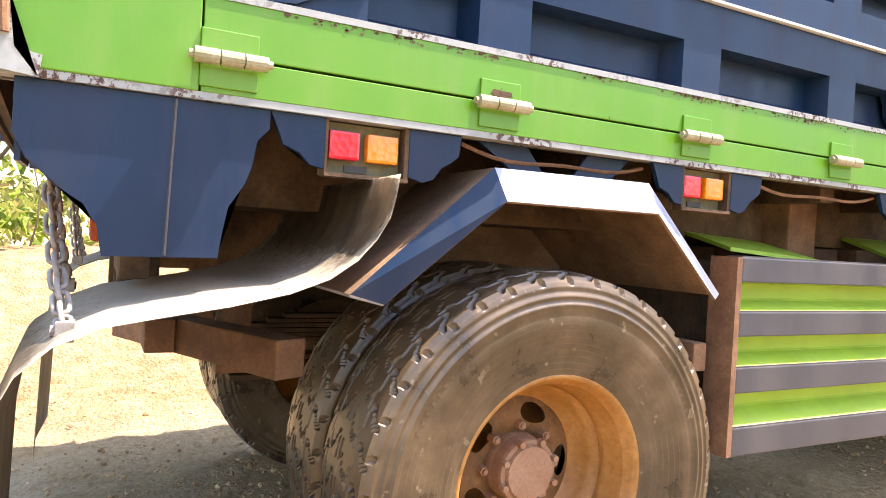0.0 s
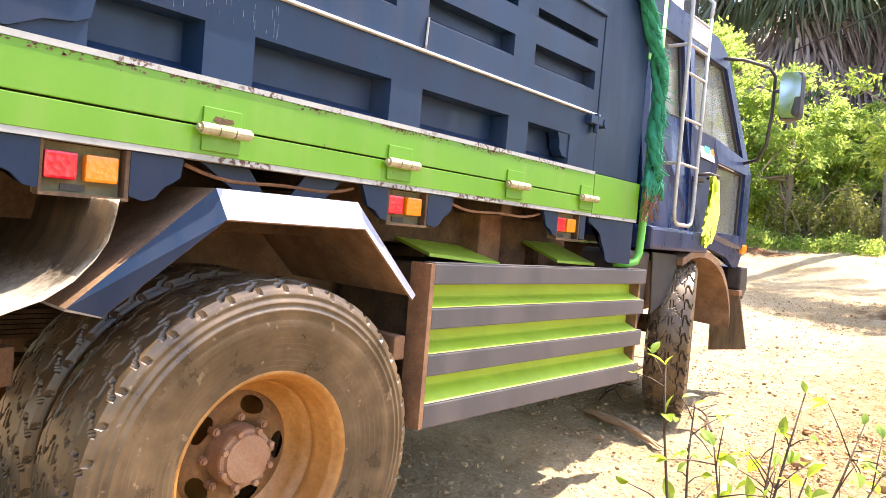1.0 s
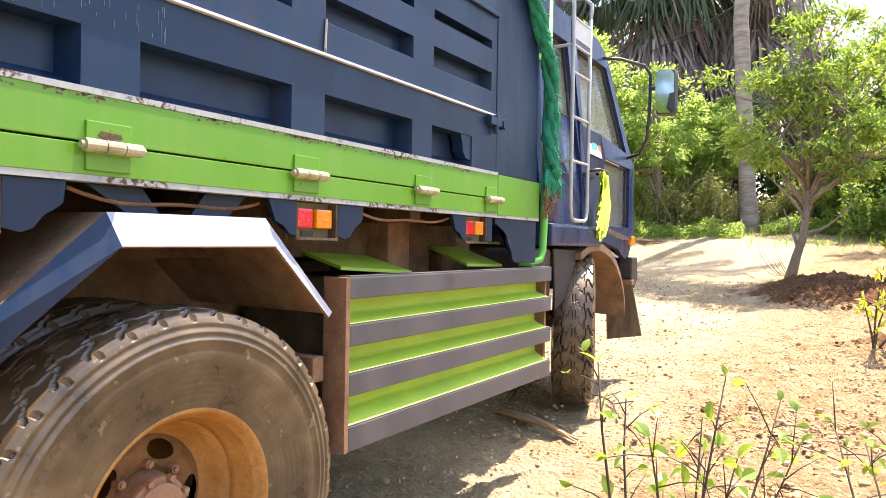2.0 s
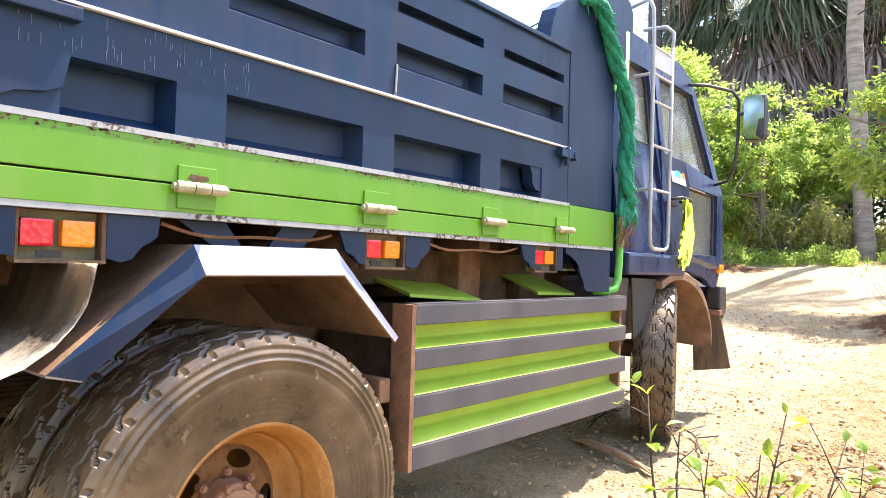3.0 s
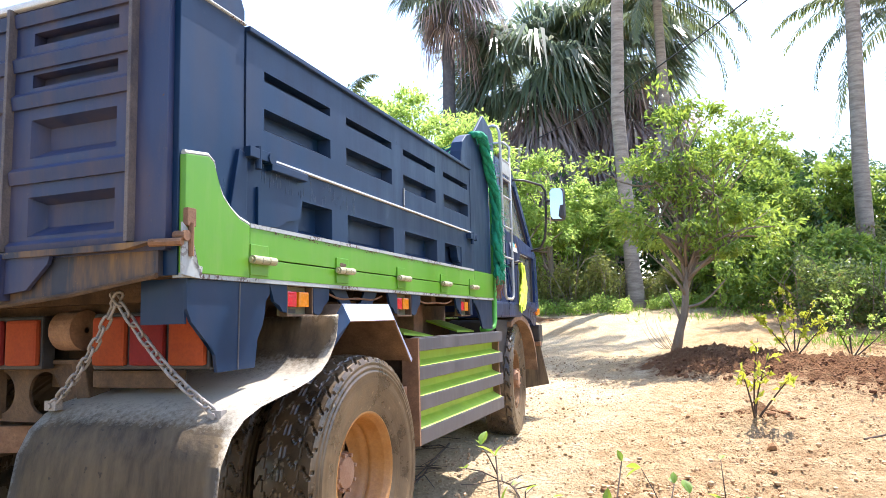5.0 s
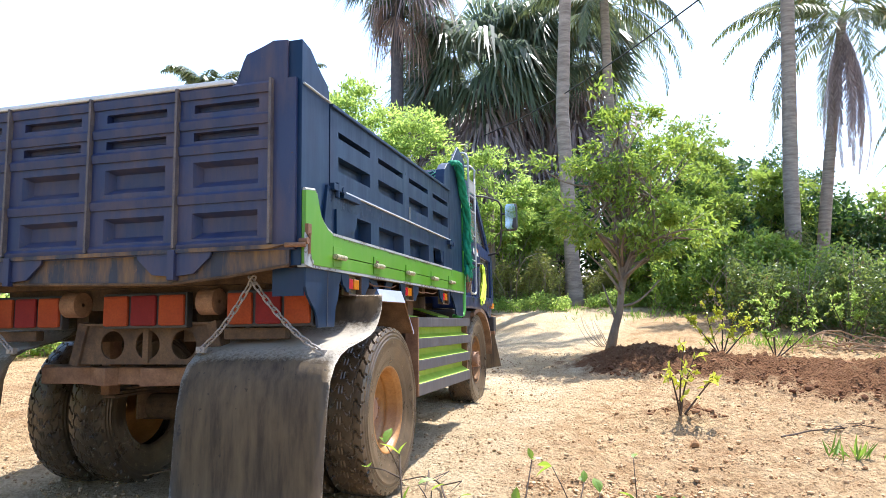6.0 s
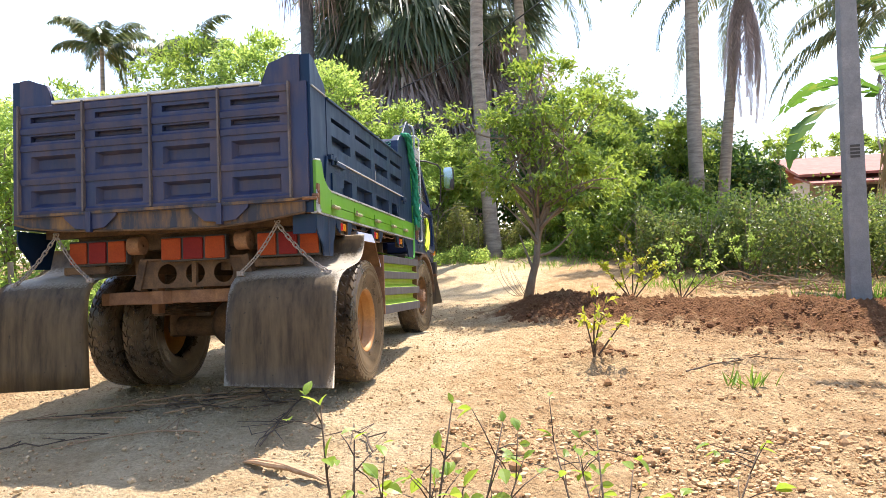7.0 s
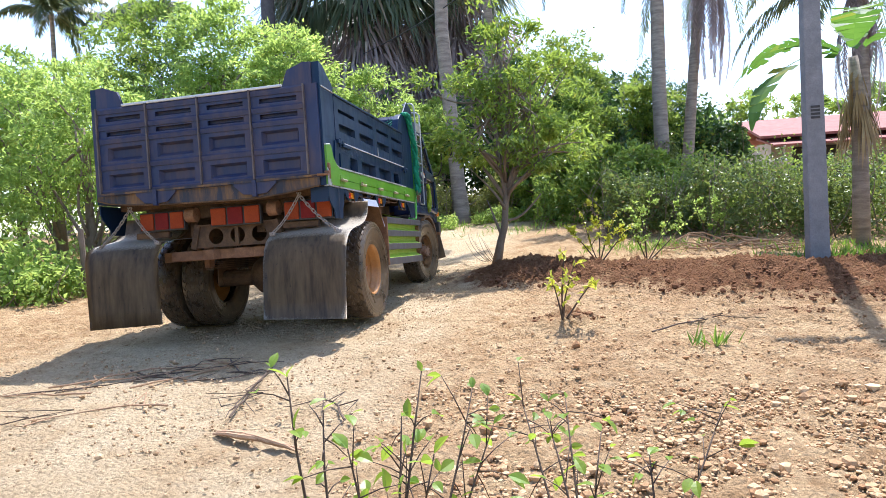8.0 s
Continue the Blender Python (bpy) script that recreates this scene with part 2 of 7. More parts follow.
def slab(outline, thick, to3):
    """A plate from a flat outline of (u, v) and its thickness; to3 places (u, v, depth)."""
    bm = bmesh.new()
    a = [bm.verts.new(to3(u, v, 0)) for u, v in outline]
    b = [bm.verts.new(to3(u, v, thick)) for u, v in outline]
    bm.faces.new(a)
    bm.faces.new(b[::-1])
    n = len(a)
    for i in range(n):
        bm.faces.new((a[i], b[i], b[(i + 1) % n], a[(i + 1) % n]))
    bmesh.ops.triangulate(bm, faces=[f for f in bm.faces if len(f.verts) > 4])
    return bm


def side(x):
    return lambda u, v, d: (x - d, u, v)


def rear(y):
    return lambda u, v, d: (u, y + d, v)


def sheet(u0, u1, v0, v1, holes, thick, to3):
    """A pressed sheet: flat, with sunk fields (u0, u1, v0, v1, depth, inset sides, inset bottom, inset top)."""
    bm = bmesh.new()
    us = sorted({u0, u1, *(h[0] for h in holes), *(h[1] for h in holes)})
    vs = sorted({v0, v1, *(h[2] for h in holes), *(h[3] for h in holes)})
    at = {}

    def v(u, w, d=0.0):
        k = (round(u, 4), round(w, 4), round(d, 4))
        if k not in at:
            at[k] = bm.verts.new(to3(u, w, d))
        return at[k]

    for a, b in zip(us, us[1:]):
        for c, d in zip(vs, vs[1:]):
            mu, mv = (a + b) / 2, (c + d) / 2
            if not any(h[0] < mu < h[1] and h[2] < mv < h[3] for h in holes):
                bm.faces.new((v(a, c), v(b, c), v(b, d), v(a, d)))
    for h in holes:
        a, b, c, d, dep, ins, bot, top = h
        # outer ring follows the grid so that edges meet
        ou = [q for q in us if a <= q <= b]
        ov = [q for q in vs if c <= q <= d]
        i = [v(a + ins, c + bot, dep), v(b - ins, c + bot, dep), v(b - ins, d - top, dep), v(a + ins, d - top, dep)]
        bm.faces.new(i)
        bm.faces.new([v(q, c) for q in ou] + [i[1], i[0]])
        bm.faces.new([v(q, d) for q in ou[::-1]] + [i[3], i[2]])
        bm.faces.new([v(b, q) for q in ov] + [i[2], i[1]])
        bm.faces.new([v(a, q) for q in ov[::-1]] + [i[0], i[3]])
    ring = [(u0, v0), (u1, v0), (u1, v1), (u0, v1)]
    back = [bm.verts.new(to3(u, w, thick)) for u, w in ring]
    bm.faces.new(back)
    lines = ([v(q, v0) for q in us], [v(u1, q) for q in vs], [v(q, v1) for q in us[::-1]], [v(u0, q) for q in vs[::-1]])
    for k, line in enumerate(lines):
        bm.faces.new(line + [back[(k + 1) % 4], back[k]])
    return bm


def tube(bm, pts, r, seg=8, closed=False):
    """A round bar along points; r is a radius or a list of radii."""
    pts = [Vector(p) for p in pts]
    rings = []
    n = len(pts)
    s = None
    for i, p in enumerate(pts):
        a = pts[(i - 1) % n] if (i or closed) else p
        b = pts[(i + 1) % n] if (i < n - 1 or closed) else p
        d = (b - a).normalized() if (b - a).length > 1e-9 else Vector((0, 0, 1))
        if s is not None:
            s = s - d * s.dot(d)
        if s is None or s.length < 1e-3:
            s = d.cross(Vector((0, 0, 1)) if abs(d.z) < 0.9 else Vector((1, 0, 0)))
        s.normalize()
        t = s.cross(d)
        rr = r[i] if isinstance(r, (list, tuple)) else r
        rings.append([bm.verts.new(p + (s * math.cos(k * math.tau / seg) + t * math.sin(k * math.tau / seg)) * rr) for k in range(seg)])
    pairs = list(zip(rings, rings[1:])) + ([(rings[-1], rings[0])] if closed else [])
    for a, b in pairs:
        for k in range(seg):
            bm.faces.new((a[k], a[(k + 1) % seg], b[(k + 1) % seg], b[k]))
    if not closed:
        bm.faces.new(rings[0][::-1])
        bm.faces.new(rings[-1])
    return bm


def tube_bm(pts, r, seg=8, closed=False):
    return tube(bmesh.new(), pts, r, seg, closed)


def lathe(profile, seg=64):
    """Turns (x, radius) pairs round the x axis."""
    bm = bmesh.new()
    rings = []
    for x, r in profile:
        rings.append([bm.verts.new((x, r * math.cos(k * math.tau / seg), r * math.sin(k * math.tau / seg))) for k in range(seg)])
    for a, b in zip(rings, rings[1:]):
        for k in range(seg):
            bm.faces.new((a[k], a[(k + 1) % seg], b[(k + 1) % seg], b[k]))
    return bm


# ---- the dump truck ----
# Its space: x to its right (0 is the rail's outer face), y ahead (0 is the rear axle), z up from the rear tyres' foot.
truck = tagged(new("dump_truck"), "dusty dark blue dump truck with a lime green side rail", "truck")
FAR = -2.40
MID = FAR / 2


def mirror_x(ob, name=None):
    """The same part on the truck's other side."""
    me = ob.data.copy()
    for v in me.vertices:
        v.co.x = FAR - v.co.x
    me.flip_normals()
    o = new(name or ob.name.split(".")[0], me)
    o.parent = ob.parent
    return o


def truck_body():
    # pressed drop sides
    cols = [(-0.745, -0.27), (-0.13, 0.352), (0.495, 0.967), (1.103, 1.57)]
    up = []
    for a, b in cols:
        up += [(a, b, 2.078, 2.115, 0.05, 0.012, 0.012, 0.0), (a, b, 1.893, 1.975, 0.055, 0.015, 0.03, 0.0)]
    u = part("upper_side_board", sheet(-0.85, 1.615, 1.795, 2.225, up, 0.075, side(-0.004)), BLUE, truck, bevel=0.0)
    mirror_x(u)
    low = [(-0.53, -0.268, 1.537, 1.672, 0.07, 0.02, 0.035, 0.0), (-0.13, 0.352, 1.537, 1.67, 0.07, 0.02, 0.035, 0.0),
           (0.492, 0.962, 1.537, 1.67, 0.07, 0.02, 0.035, 0.0), (1.092, 1.40, 1.537, 1.67, 0.07, 0.02, 0.035, 0.0)]
    l = part("lower_side_board", sheet(-0.85, 1.615, 1.53, 1.782, low, 0.09, side(0.0)), BLUE, truck)
    mirror_x(l)
    part("gusset", slab([(1.31, 1.675), (1.40, 1.675), (1.40, 1.532), (1.47, 1.532), (1.44, 1.56), (1.36, 1.575), (1.335, 1.60), (1.33, 1.64)], 0.05, side(-0.005)), BLUE, truck)
    part("gusset", slab([(-0.56, 1.675), (-0.515, 1.675), (-0.53, 1.60), (-0.56, 1.585), (-0.62, 1.575), (-0.68, 1.545), (-0.80, 1.533), (-0.80, 1.675)], 0.012, side(0.012)), BLUE, truck)
    # pale strip: the sun caught by this ledge is put into its colour
    part("board_lip", box_bm((-0.05, -0.85, 1.784), (0.014, 1.615, 1.791)), PALE, truck, "bare edge between the boards, coloured bright as if catching sun")
    part("top_rim", box_bm((-0.085, -0.85, 2.225), (0.012, 1.615, 2.245)), BLUE, truck, bevel=0.004)
    part("top_rim", box_bm((FAR - 0.012, -0.85, 2.225), (FAR + 0.085, 1.615, 2.245)), BLUE, truck, bevel=0.004)
    part("seam", tube_bm([(0.0, 0.49, 1.795), (0.0, 0.494, 1.90)], 0.004, 6), EDGE, truck)
    # rear corner posts, with the raised ears on top
    ear = [(-1.17, 1.345), (-0.855, 1.345), (-0.855, 2.30), (-0.875, 2.335), (-0.98, 2.39), (-1.04, 2.435), (-1.08, 2.46), (-1.17, 2.475)]
    p = part("rear_post", slab(ear, 0.10, side(-0.008)), BLUE, truck, bevel=0.006)
    mirror_x(p)
    part("post_ridge", tube_bm([(0.0, -0.86, 2.245), (0.0, -1.165, 2.25)], 0.006, 6), EDGE, truck)
    ears = [(-0.08, 2.275), (-0.08, 2.475), (-0.16, 2.48), (-0.22, 2.455), (-0.31, 2.425), (-0.33, 2.385), (-0.34, 2.315), (-0.37, 2.275)]
    part("gate_ear", slab(ears, 0.03, rear(-1.185)), BLUE_REAR, truck, bevel=0.004)
    part("gate_ear", slab([(FAR - x, z) for x, z in ears], 0.03, rear(-1.185)), BLUE_REAR, truck, bevel=0.004)
    # rail: two green strips with a gap, upswept at the tail
    tail = [(-1.163, 1.352), (-1.163, 1.712), (-1.06, 1.725), (-1.035, 1.71), (-1.02, 1.655), (-0.99, 1.605), (-0.95, 1.57), (-0.905, 1.545), (-0.85, 1.53), (-0.85, 1.352)]
    part("rail_tail", slab(tail, 0.03, side(0.014)), GREEN, truck, bevel=0.003)
    edge = [(y, z + 0.004) for y, z in tail[1:9]]
    part("rail_tail_edge", tube_bm([(0.004, y, z) for y, z in edge], 0.010, 6), EDGE, truck, "bare worn rail edge")
    part("rail_strip", box_bm((-0.016, -0.846, 1.4235), (0.012, 1.615, 1.525)), GREEN, truck, bevel=0.002)
    part("rail_strip", box_bm((-0.016, -0.846, 1.352), (0.012, 1.615, 1.4185)), GREEN, truck, bevel=0.002)
    part("rail_front", box_bm((-0.016, 1.621, 1.352), (0.012, 2.065, 1.53)), GREEN, truck, bevel=0.002)
    part("rail_edge", box_bm((-0.03, -0.846, 1.525), (0.014, 1.615, 1.539)), EDGE, truck, "bare rail edge with rust chips")
    part("rail_edge", box_bm((-0.03, -1.163, 1.338), (0.011, 2.065, 1.352)), EDGE, truck, "bare rail edge with rust chips")
    part("rail_core", box_bm((-0.09, -1.16, 1.345), (-0.016, 2.065, 1.528)), DARK, truck)
    r = part("far_rail", box_bm((FAR - 0.012, -1.16, 1.345), (FAR + 0.02, 2.065, 1.53)), GREEN, truck, bevel=0.002)
    # clustered rust chips below the rail's upper edge
    rnd = random.Random(4)
    bm = bmesh.new()
    for _ in range(300):
        c = rnd.choice((-0.62, -0.47, -0.28, 0.05, 0.38, 0.42, 0.55, 0.78, 0.86, 1.05, 1.3)) + rnd.gauss(0, 0.05)
        z = 1.5245 - abs(rnd.gauss(0, 0.007))
        s = rnd.uniform(0.001, 0.0038) * (1.6 if rnd.random() < 0.12 else 1)
        k = rnd.randint(5, 7)
        bm.faces.new([bm.verts.new((0.0132, c + s * 1.5 * rnd.uniform(.6, 1.1) * math.cos(q * math.tau / k), z + s * rnd.uniform(.6, 1.1) * math.sin(q * math.tau / k))) for q in range(k)])
    tagged(part("rust_speckle", bm, DARK, truck, "dark rust chips along the rail"), kind="stuff")
    bm = bmesh.new()
    for _ in range(70):
        y, z = rnd.uniform(-0.8, -0.05), rnd.uniform(1.69, 1.765)
        h = rnd.uniform(0.006, 0.035)
        add_box(bm, (0.0002, y, z - h / 2), (0.0012, y + 0.0012, z + h / 2))
    tagged(part("scratch_wear", bm, SCRATCH, truck, "pale scratches in the blue paint"), kind="stuff")
    # hinges
    for i, y in enumerate((-0.798, -0.212, 0.402, 1.018, 1.554)):
        h = part("hinge_plate", box_bm((0.011, y - 0.052, 1.362), (0.018, y + 0.052, 1.468)), GREEN, truck, bevel=0.002)
        bm = bmesh.new()
        for a, b in ((-0.065, -0.022), (-0.019, 0.021), (0.024, 0.065)):
            tube(bm, [(0.034, y + a, 1.413), (0.034, y + b, 1.413)], 0.0145, 14)
        tube(bm, [(0.034, y - 0.074, 1.413), (0.034, y + 0.074, 1.413)], 0.008, 10)
        part("hinge_barrel", bm, STEEL, h, "bare scuffed steel hinge barrel", smooth=False)
        if i == 1:
            part("scuff", slab([(y - 0.028, 1.437), (y - 0.02, 1.448), (y + 0.005, 1.446), (y + 0.026, 1.446), (y + 0.03, 1.436), (y + 0.006, 1.431), (y - 0.012, 1.429)], 0.001, side(0.0192)), DARK, h)
    # front corner with the bulkhead wing
    wing = [(1.622, 1.533), (2.062, 1.533), (2.062, 2.44), (1.90, 2.49), (1.76, 2.505), (1.66, 2.495), (1.57, 2.46), (1.49, 2.40), (1.46, 2.33), (1.44, 2.25), (1.622, 2.25)]
    w = part("front_post", slab(wing, 0.08, side(-0.002)), BLUE, truck, bevel=0.005)
    mirror_x(w)
    tip = [(1.74, 2.46), (1.80, 2.535), (2.04, 2.735), (2.27, 2.665), (2.30, 2.62), (2.30, 2.46), (2.12, 2.2), (2.06, 2.2), (2.06, 2.44)]
    w = part("canopy_plate", slab(tip, 0.02, side(-0.02)), BLUE, truck, bevel=0.003)
    mirror_x(w)
    part("bulkhead", box_bm((FAR + 0.08, 1.95, 1.40), (-0.085, 2.05, 2.45)), BLUE, truck, bevel=0.01)
    part("canopy", box_bm((FAR + 0.03, 2.02, 2.47), (-0.05, 2.28, 2.51)), BLUE, truck, bevel=0.006)
    part("bed_floor", box_bm((FAR + 0.05, -1.15, 1.40), (-0.092, 1.95, 1.46)), DARK, truck)
    # drop-side catches
    for y, z in ((1.585, 1.755), (-0.80, 1.785)):
        bm = bmesh.new()
        add_box(bm, (0.0, y - 0.07, z - 0.016), (0.03, y + 0.05, z + 0.02))
        tube(bm, [(0.02, y - 0.01, z - 0.05), (0.02, y - 0.01, z + 0.03)], 0.012, 10)
        tube(bm, [(0.0, y + 0.055, z), (0.035, y + 0.055, z)], 0.022, 12)
        part("side_catch", bm, BLUE, truck, bevel=0.002)
    part("strap_bar", box_bm((0.0, -0.74, 1.745), (0.028, -0.50, 1.775)), BLUE, truck, bevel=0.003)
    part("brace", slab([(-0.95, 1.55), (-0.86, 1.53), (-0.855, 1.78), (-0.90, 1.79)], 0.02, side(0.008)), BLUE, truck, bevel=0.003)
    # tail latch
    part("latch_plate", slab([(-1.185, 1.345), (-1.10, 1.335), (-1.095, 1.372), (-1.135, 1.38), (-1.145, 1.47), (-1.185, 1.50)], 0.006, side(0.024)), EDGE, truck, "pale bare metal plate at the rail's tail")
    bm = bmesh.new()
    add_box(bm, (0.014, -1.172, 1.49), (0.032, -1.135, 1.545))
    tube(bm, [(-0.01, -1.175, 1.46), (0.034, -1.175, 1.46)], 0.016, 10)
    tube(bm, [(0.026, -1.15, 1.40), (0.030, -1.155, 1.50)], 0.009, 8)
    part("latch", bm, RUSTY, truck, "rusty tailgate latch", bevel=0.002)
    part("latch_pin", tube_bm([(-0.07, -1.215, 1.44), (0.028, -1.19, 1.44)], 0.012, 8), RUSTY, truck)


def truck_gate():
    xs = [-2.31, -1.77, -1.225, -0.69, -0.155]
    holes = []
    for a, b in zip(xs, xs[1:]):
        i, j = round(a + 0.09, 3), round(b - 0.075, 3)
        holes += [(i, j, 2.14, 2.185, 0.045, 0.0, 0.02, 0.0), (i, j, 1.995, 2.04, 0.045, 0.0, 0.02, 0.0),
                  (i, j, 1.755, 1.885, 0.05, 0.03, 0.035, 0.02), (i, j, 1.495, 1.625, 0.05, 0.03, 0.035, 0.02)]
    g = part("tailgate", sheet(FAR + 0.03, -0.03, 1.42, 2.275, holes, 0.09, rear(-1.195)), BLUE_REAR, truck, "dark blue pressed tailgate streaked with rust")
    for x in xs:
        part("upright_rib", box_bm((x - 0.007, -1.225, 1.45), (x + 0.007, -1.19, 2.275)), WORN, g, "rib worn bare along its edge", bevel=0.002)
    for z in (2.243, 2.085, 1.955, 1.70, 1.455):
        for a, b in zip(xs, xs[1:]):
            bm = slab([(a + 0.011, z - 0.03), (b - 0.011, z - 0.03), (b - 0.011, z + 0.03), (a + 0.011, z + 0.03)], 0.012, rear(-1.205))
            for v in bm.verts:
                if v.co.y < -1.2 and v.co.z > z:
                    v.co.y, v.co.z = -1.212, z + 0.012
            part("cross_rib", bm, BLUE_REAR, g)
    part("gate_rim", box_bm((FAR + 0.37, -1.215, 2.272), (-0.37, -1.10, 2.297)), PALE, truck, "pale top rim of the tailgate", bevel=0.008)
    # apron under the gate with its hanging edge
    edge = [(-2.37, 1.385), (-2.24, 1.345), (-1.98, 1.315), (-1.72, 1.30), (-1.2, 1.285), (-0.71, 1.275), (-0.40, 1.30), (-0.06, 1.345)]
    out = edge + [(-0.06, 1.44), (FAR + 0.03, 1.44)]
    part("apron", slab(out, 0.02, rear(-1.19)), RUSTY_BLUE, truck, "rust streaked apron below the gate")
    part("apron_edge", tube_bm([(x, -1.195, z) for x, z in edge], 0.009, 6), DARK, truck)
    for x in (-1.72, -0.69):
        tri = [(x - 0.02, 1.44), (x + 0.02, 1.44), (x + 0.02, 1.29), (x - 0.02, 1.29)]
        part("stay", slab(tri, 0.045, rear(-1.235)), BLUE_REAR, truck, bevel=0.004)
    for x0, s in ((-1.70, 1), (-0.71, -1), (-0.67, 1), (-1.74, -1)):
        tri = [(x0, 1.43), (x0 + s * 0.20, 1.43), (x0 + s * 0.19, 1.40), (x0 + s * 0.10, 1.32), (x0, 1.31)]
        part("gusset", slab(tri, 0.015, rear(-1.215)), BLUE_REAR, truck, bevel=0.002)
    part("apron_shelf", slab([(FAR + 0.05, 1.445), (-0.05, 1.445), (-0.16, 1.425), (FAR + 0.15, 1.425)], 0.035, rear(-1.225)), RUSTY_BLUE, truck)


def skirt_plates():
    """Scalloped blue plates under the rail, with the marker lamps between."""
    corner = [(-1.135, 1.337), (-1.135, 1.245), (-1.115, 1.205), (-1.07, 1.165), (-1.025, 1.135), (-1.005, 1.10), (-0.995, 1.045), (-0.80, 1.048), (-0.795, 1.10),
              (-0.785, 1.145), (-0.757, 1.19), (-0.745, 1.225), (-0.737, 1.275), (-0.715, 1.30), (-0.715, 1.337)]
    c = part("corner_plate", slab(corner, 0.012, side(0.0)), BLUE, truck, bevel=0.002)
    mirror_x(c)
    part("plate_seam", tube_bm([(0.001, -0.885, 1.335), (0.001, -0.893, 1.05)], 0.003, 5), GREYPAINT, truck)
    part("return_plate", box_bm((-0.18, -1.132, 1.20), (-0.012, -1.122, 1.337)), BLUE, truck)
    for k in range(3):
        o = 0.984 * k
        a = [(-0.715, 1.337), (-0.605, 1.337), (-0.605, 1.235), (-0.633, 1.24), (-0.655, 1.262), (-0.688, 1.275), (-0.70, 1.305)]
        b = [(-0.42, 1.337), (-0.295, 1.337), (-0.30, 1.29), (-0.318, 1.275), (-0.34, 1.262), (-0.36, 1.235), (-0.385, 1.226), (-0.42, 1.235)]
        part("bracket_plate", slab([(y + o, z) for y, z in a], 0.012, side(0.0)), BLUE, truck, bevel=0.0015)
        if k < 2:
            part("bracket_plate", slab([(y + o, z) for y, z in b], 0.012, side(0.0)), BLUE, truck, bevel=0.0015)
        else:
            part("bracket_plate", slab([(y + o, z) for y, z in b[:1] + [(-0.375, 1.337), (-0.375, 1.23), (-0.42, 1.235)]], 0.012, side(0.0)), BLUE, truck, bevel=0.0015)
        lamp = part("marker_lamp", slab([(-0.604 + o, 1.226), (-0.422 + o, 1.226), (-0.42 + o, 1.336), (-0.604 + o, 1.336)], 0.012, side(-0.034)), OLIVE, truck, "olive backed red and amber marker lamp")
        bm = bmesh.new()
        for lo, hi in (((-0.034, -0.604, 1.222), (0.0, -0.42, 1.230)), ((-0.034, -0.43, 1.23), (-0.002, -0.42, 1.336)), ((-0.034, -0.604, 1.23), (-0.002, -0.598, 1.336))):
            add_box(bm, (lo[0], lo[1] + o, lo[2]), (hi[0], hi[1] + o, hi[2]))
        part("housing", bm, DARK, lamp)
        part("red_lens", box_bm((-0.034, -0.594 + o, 1.258), (-0.006, -0.528 + o, 1.317)), RED, lamp, "ribbed red lens", bevel=0.006)
        part("amber_lens", box_bm((-0.034, -0.512 + o, 1.258), (-0.006, -0.442 + o, 1.317)), AMBER, lamp, "ribbed amber lens", bevel=0.006)
        part("maker_plate", box_bm((-0.034, -0.553 + o, 1.235), (-0.030, -0.503 + o, 1.25)), BLACK, lamp)
    front = [(1.62, 1.337), (2.055, 1.337), (2.055, 1.13), (1.83, 1.135), (1.80, 1.15), (1.79, 1.19), (1.755, 1.225), (1.735, 1.265), (1.70, 1.285), (1.66, 1.30), (1.62, 1.315)]
    part("corner_plate", slab(front, 0.012, side(0.0)), BLUE, truck, bevel=0.002)
    for pts in ([(-0.235, 1.337), (-0.10, 1.337), (-0.045, 1.27), (-0.13, 1.27)], [(0.08, 1.337), (0.215, 1.337), (0.145, 1.27), (0.03, 1.27)]):
        part("strut_plate", slab(pts, 0.012, side(-0.03)), BLUE, truck, bevel=0.0015)
    for y0, y1 in ((-0.28, 0.26), (0.68, 1.27)):
        pts = [(-0.03, y0 + (y1 - y0) * t, 1.325 - 0.03 * math.sin(math.pi * t) - 0.008 * math.sin(9 * t)) for t in np.linspace(0, 1, 14)]
        part("wire", tube_bm(pts, 0.005, 6), RUSTY, truck)
    # solid block added to keep the space under the bed dark
    part("sub_frame", box_bm((FAR + 0.35, -0.90, 1.16), (-0.35, 2.0, 1.40)), DARK, truck)
    # plates added to block the bright gap between fender and tyre
    for x in (-0.70, FAR + 0.66):
        part("inner_guard", box_bm((x, -0.16, 0.45), (x + 0.012, 1.30, 1.28)), FENDER_IN, truck)
    part("cross_member", box_bm((FAR + 0.1, -0.95, 1.28), (-0.12, -0.85, 1.40)), DARK, truck)
    for y in (-0.4, 0.1, 0.6, 1.1, 1.6):
        part("cross_member", box_bm((FAR + 0.1, y, 1.30), (-0.10, y + 0.07, 1.40)), DARK, truck)


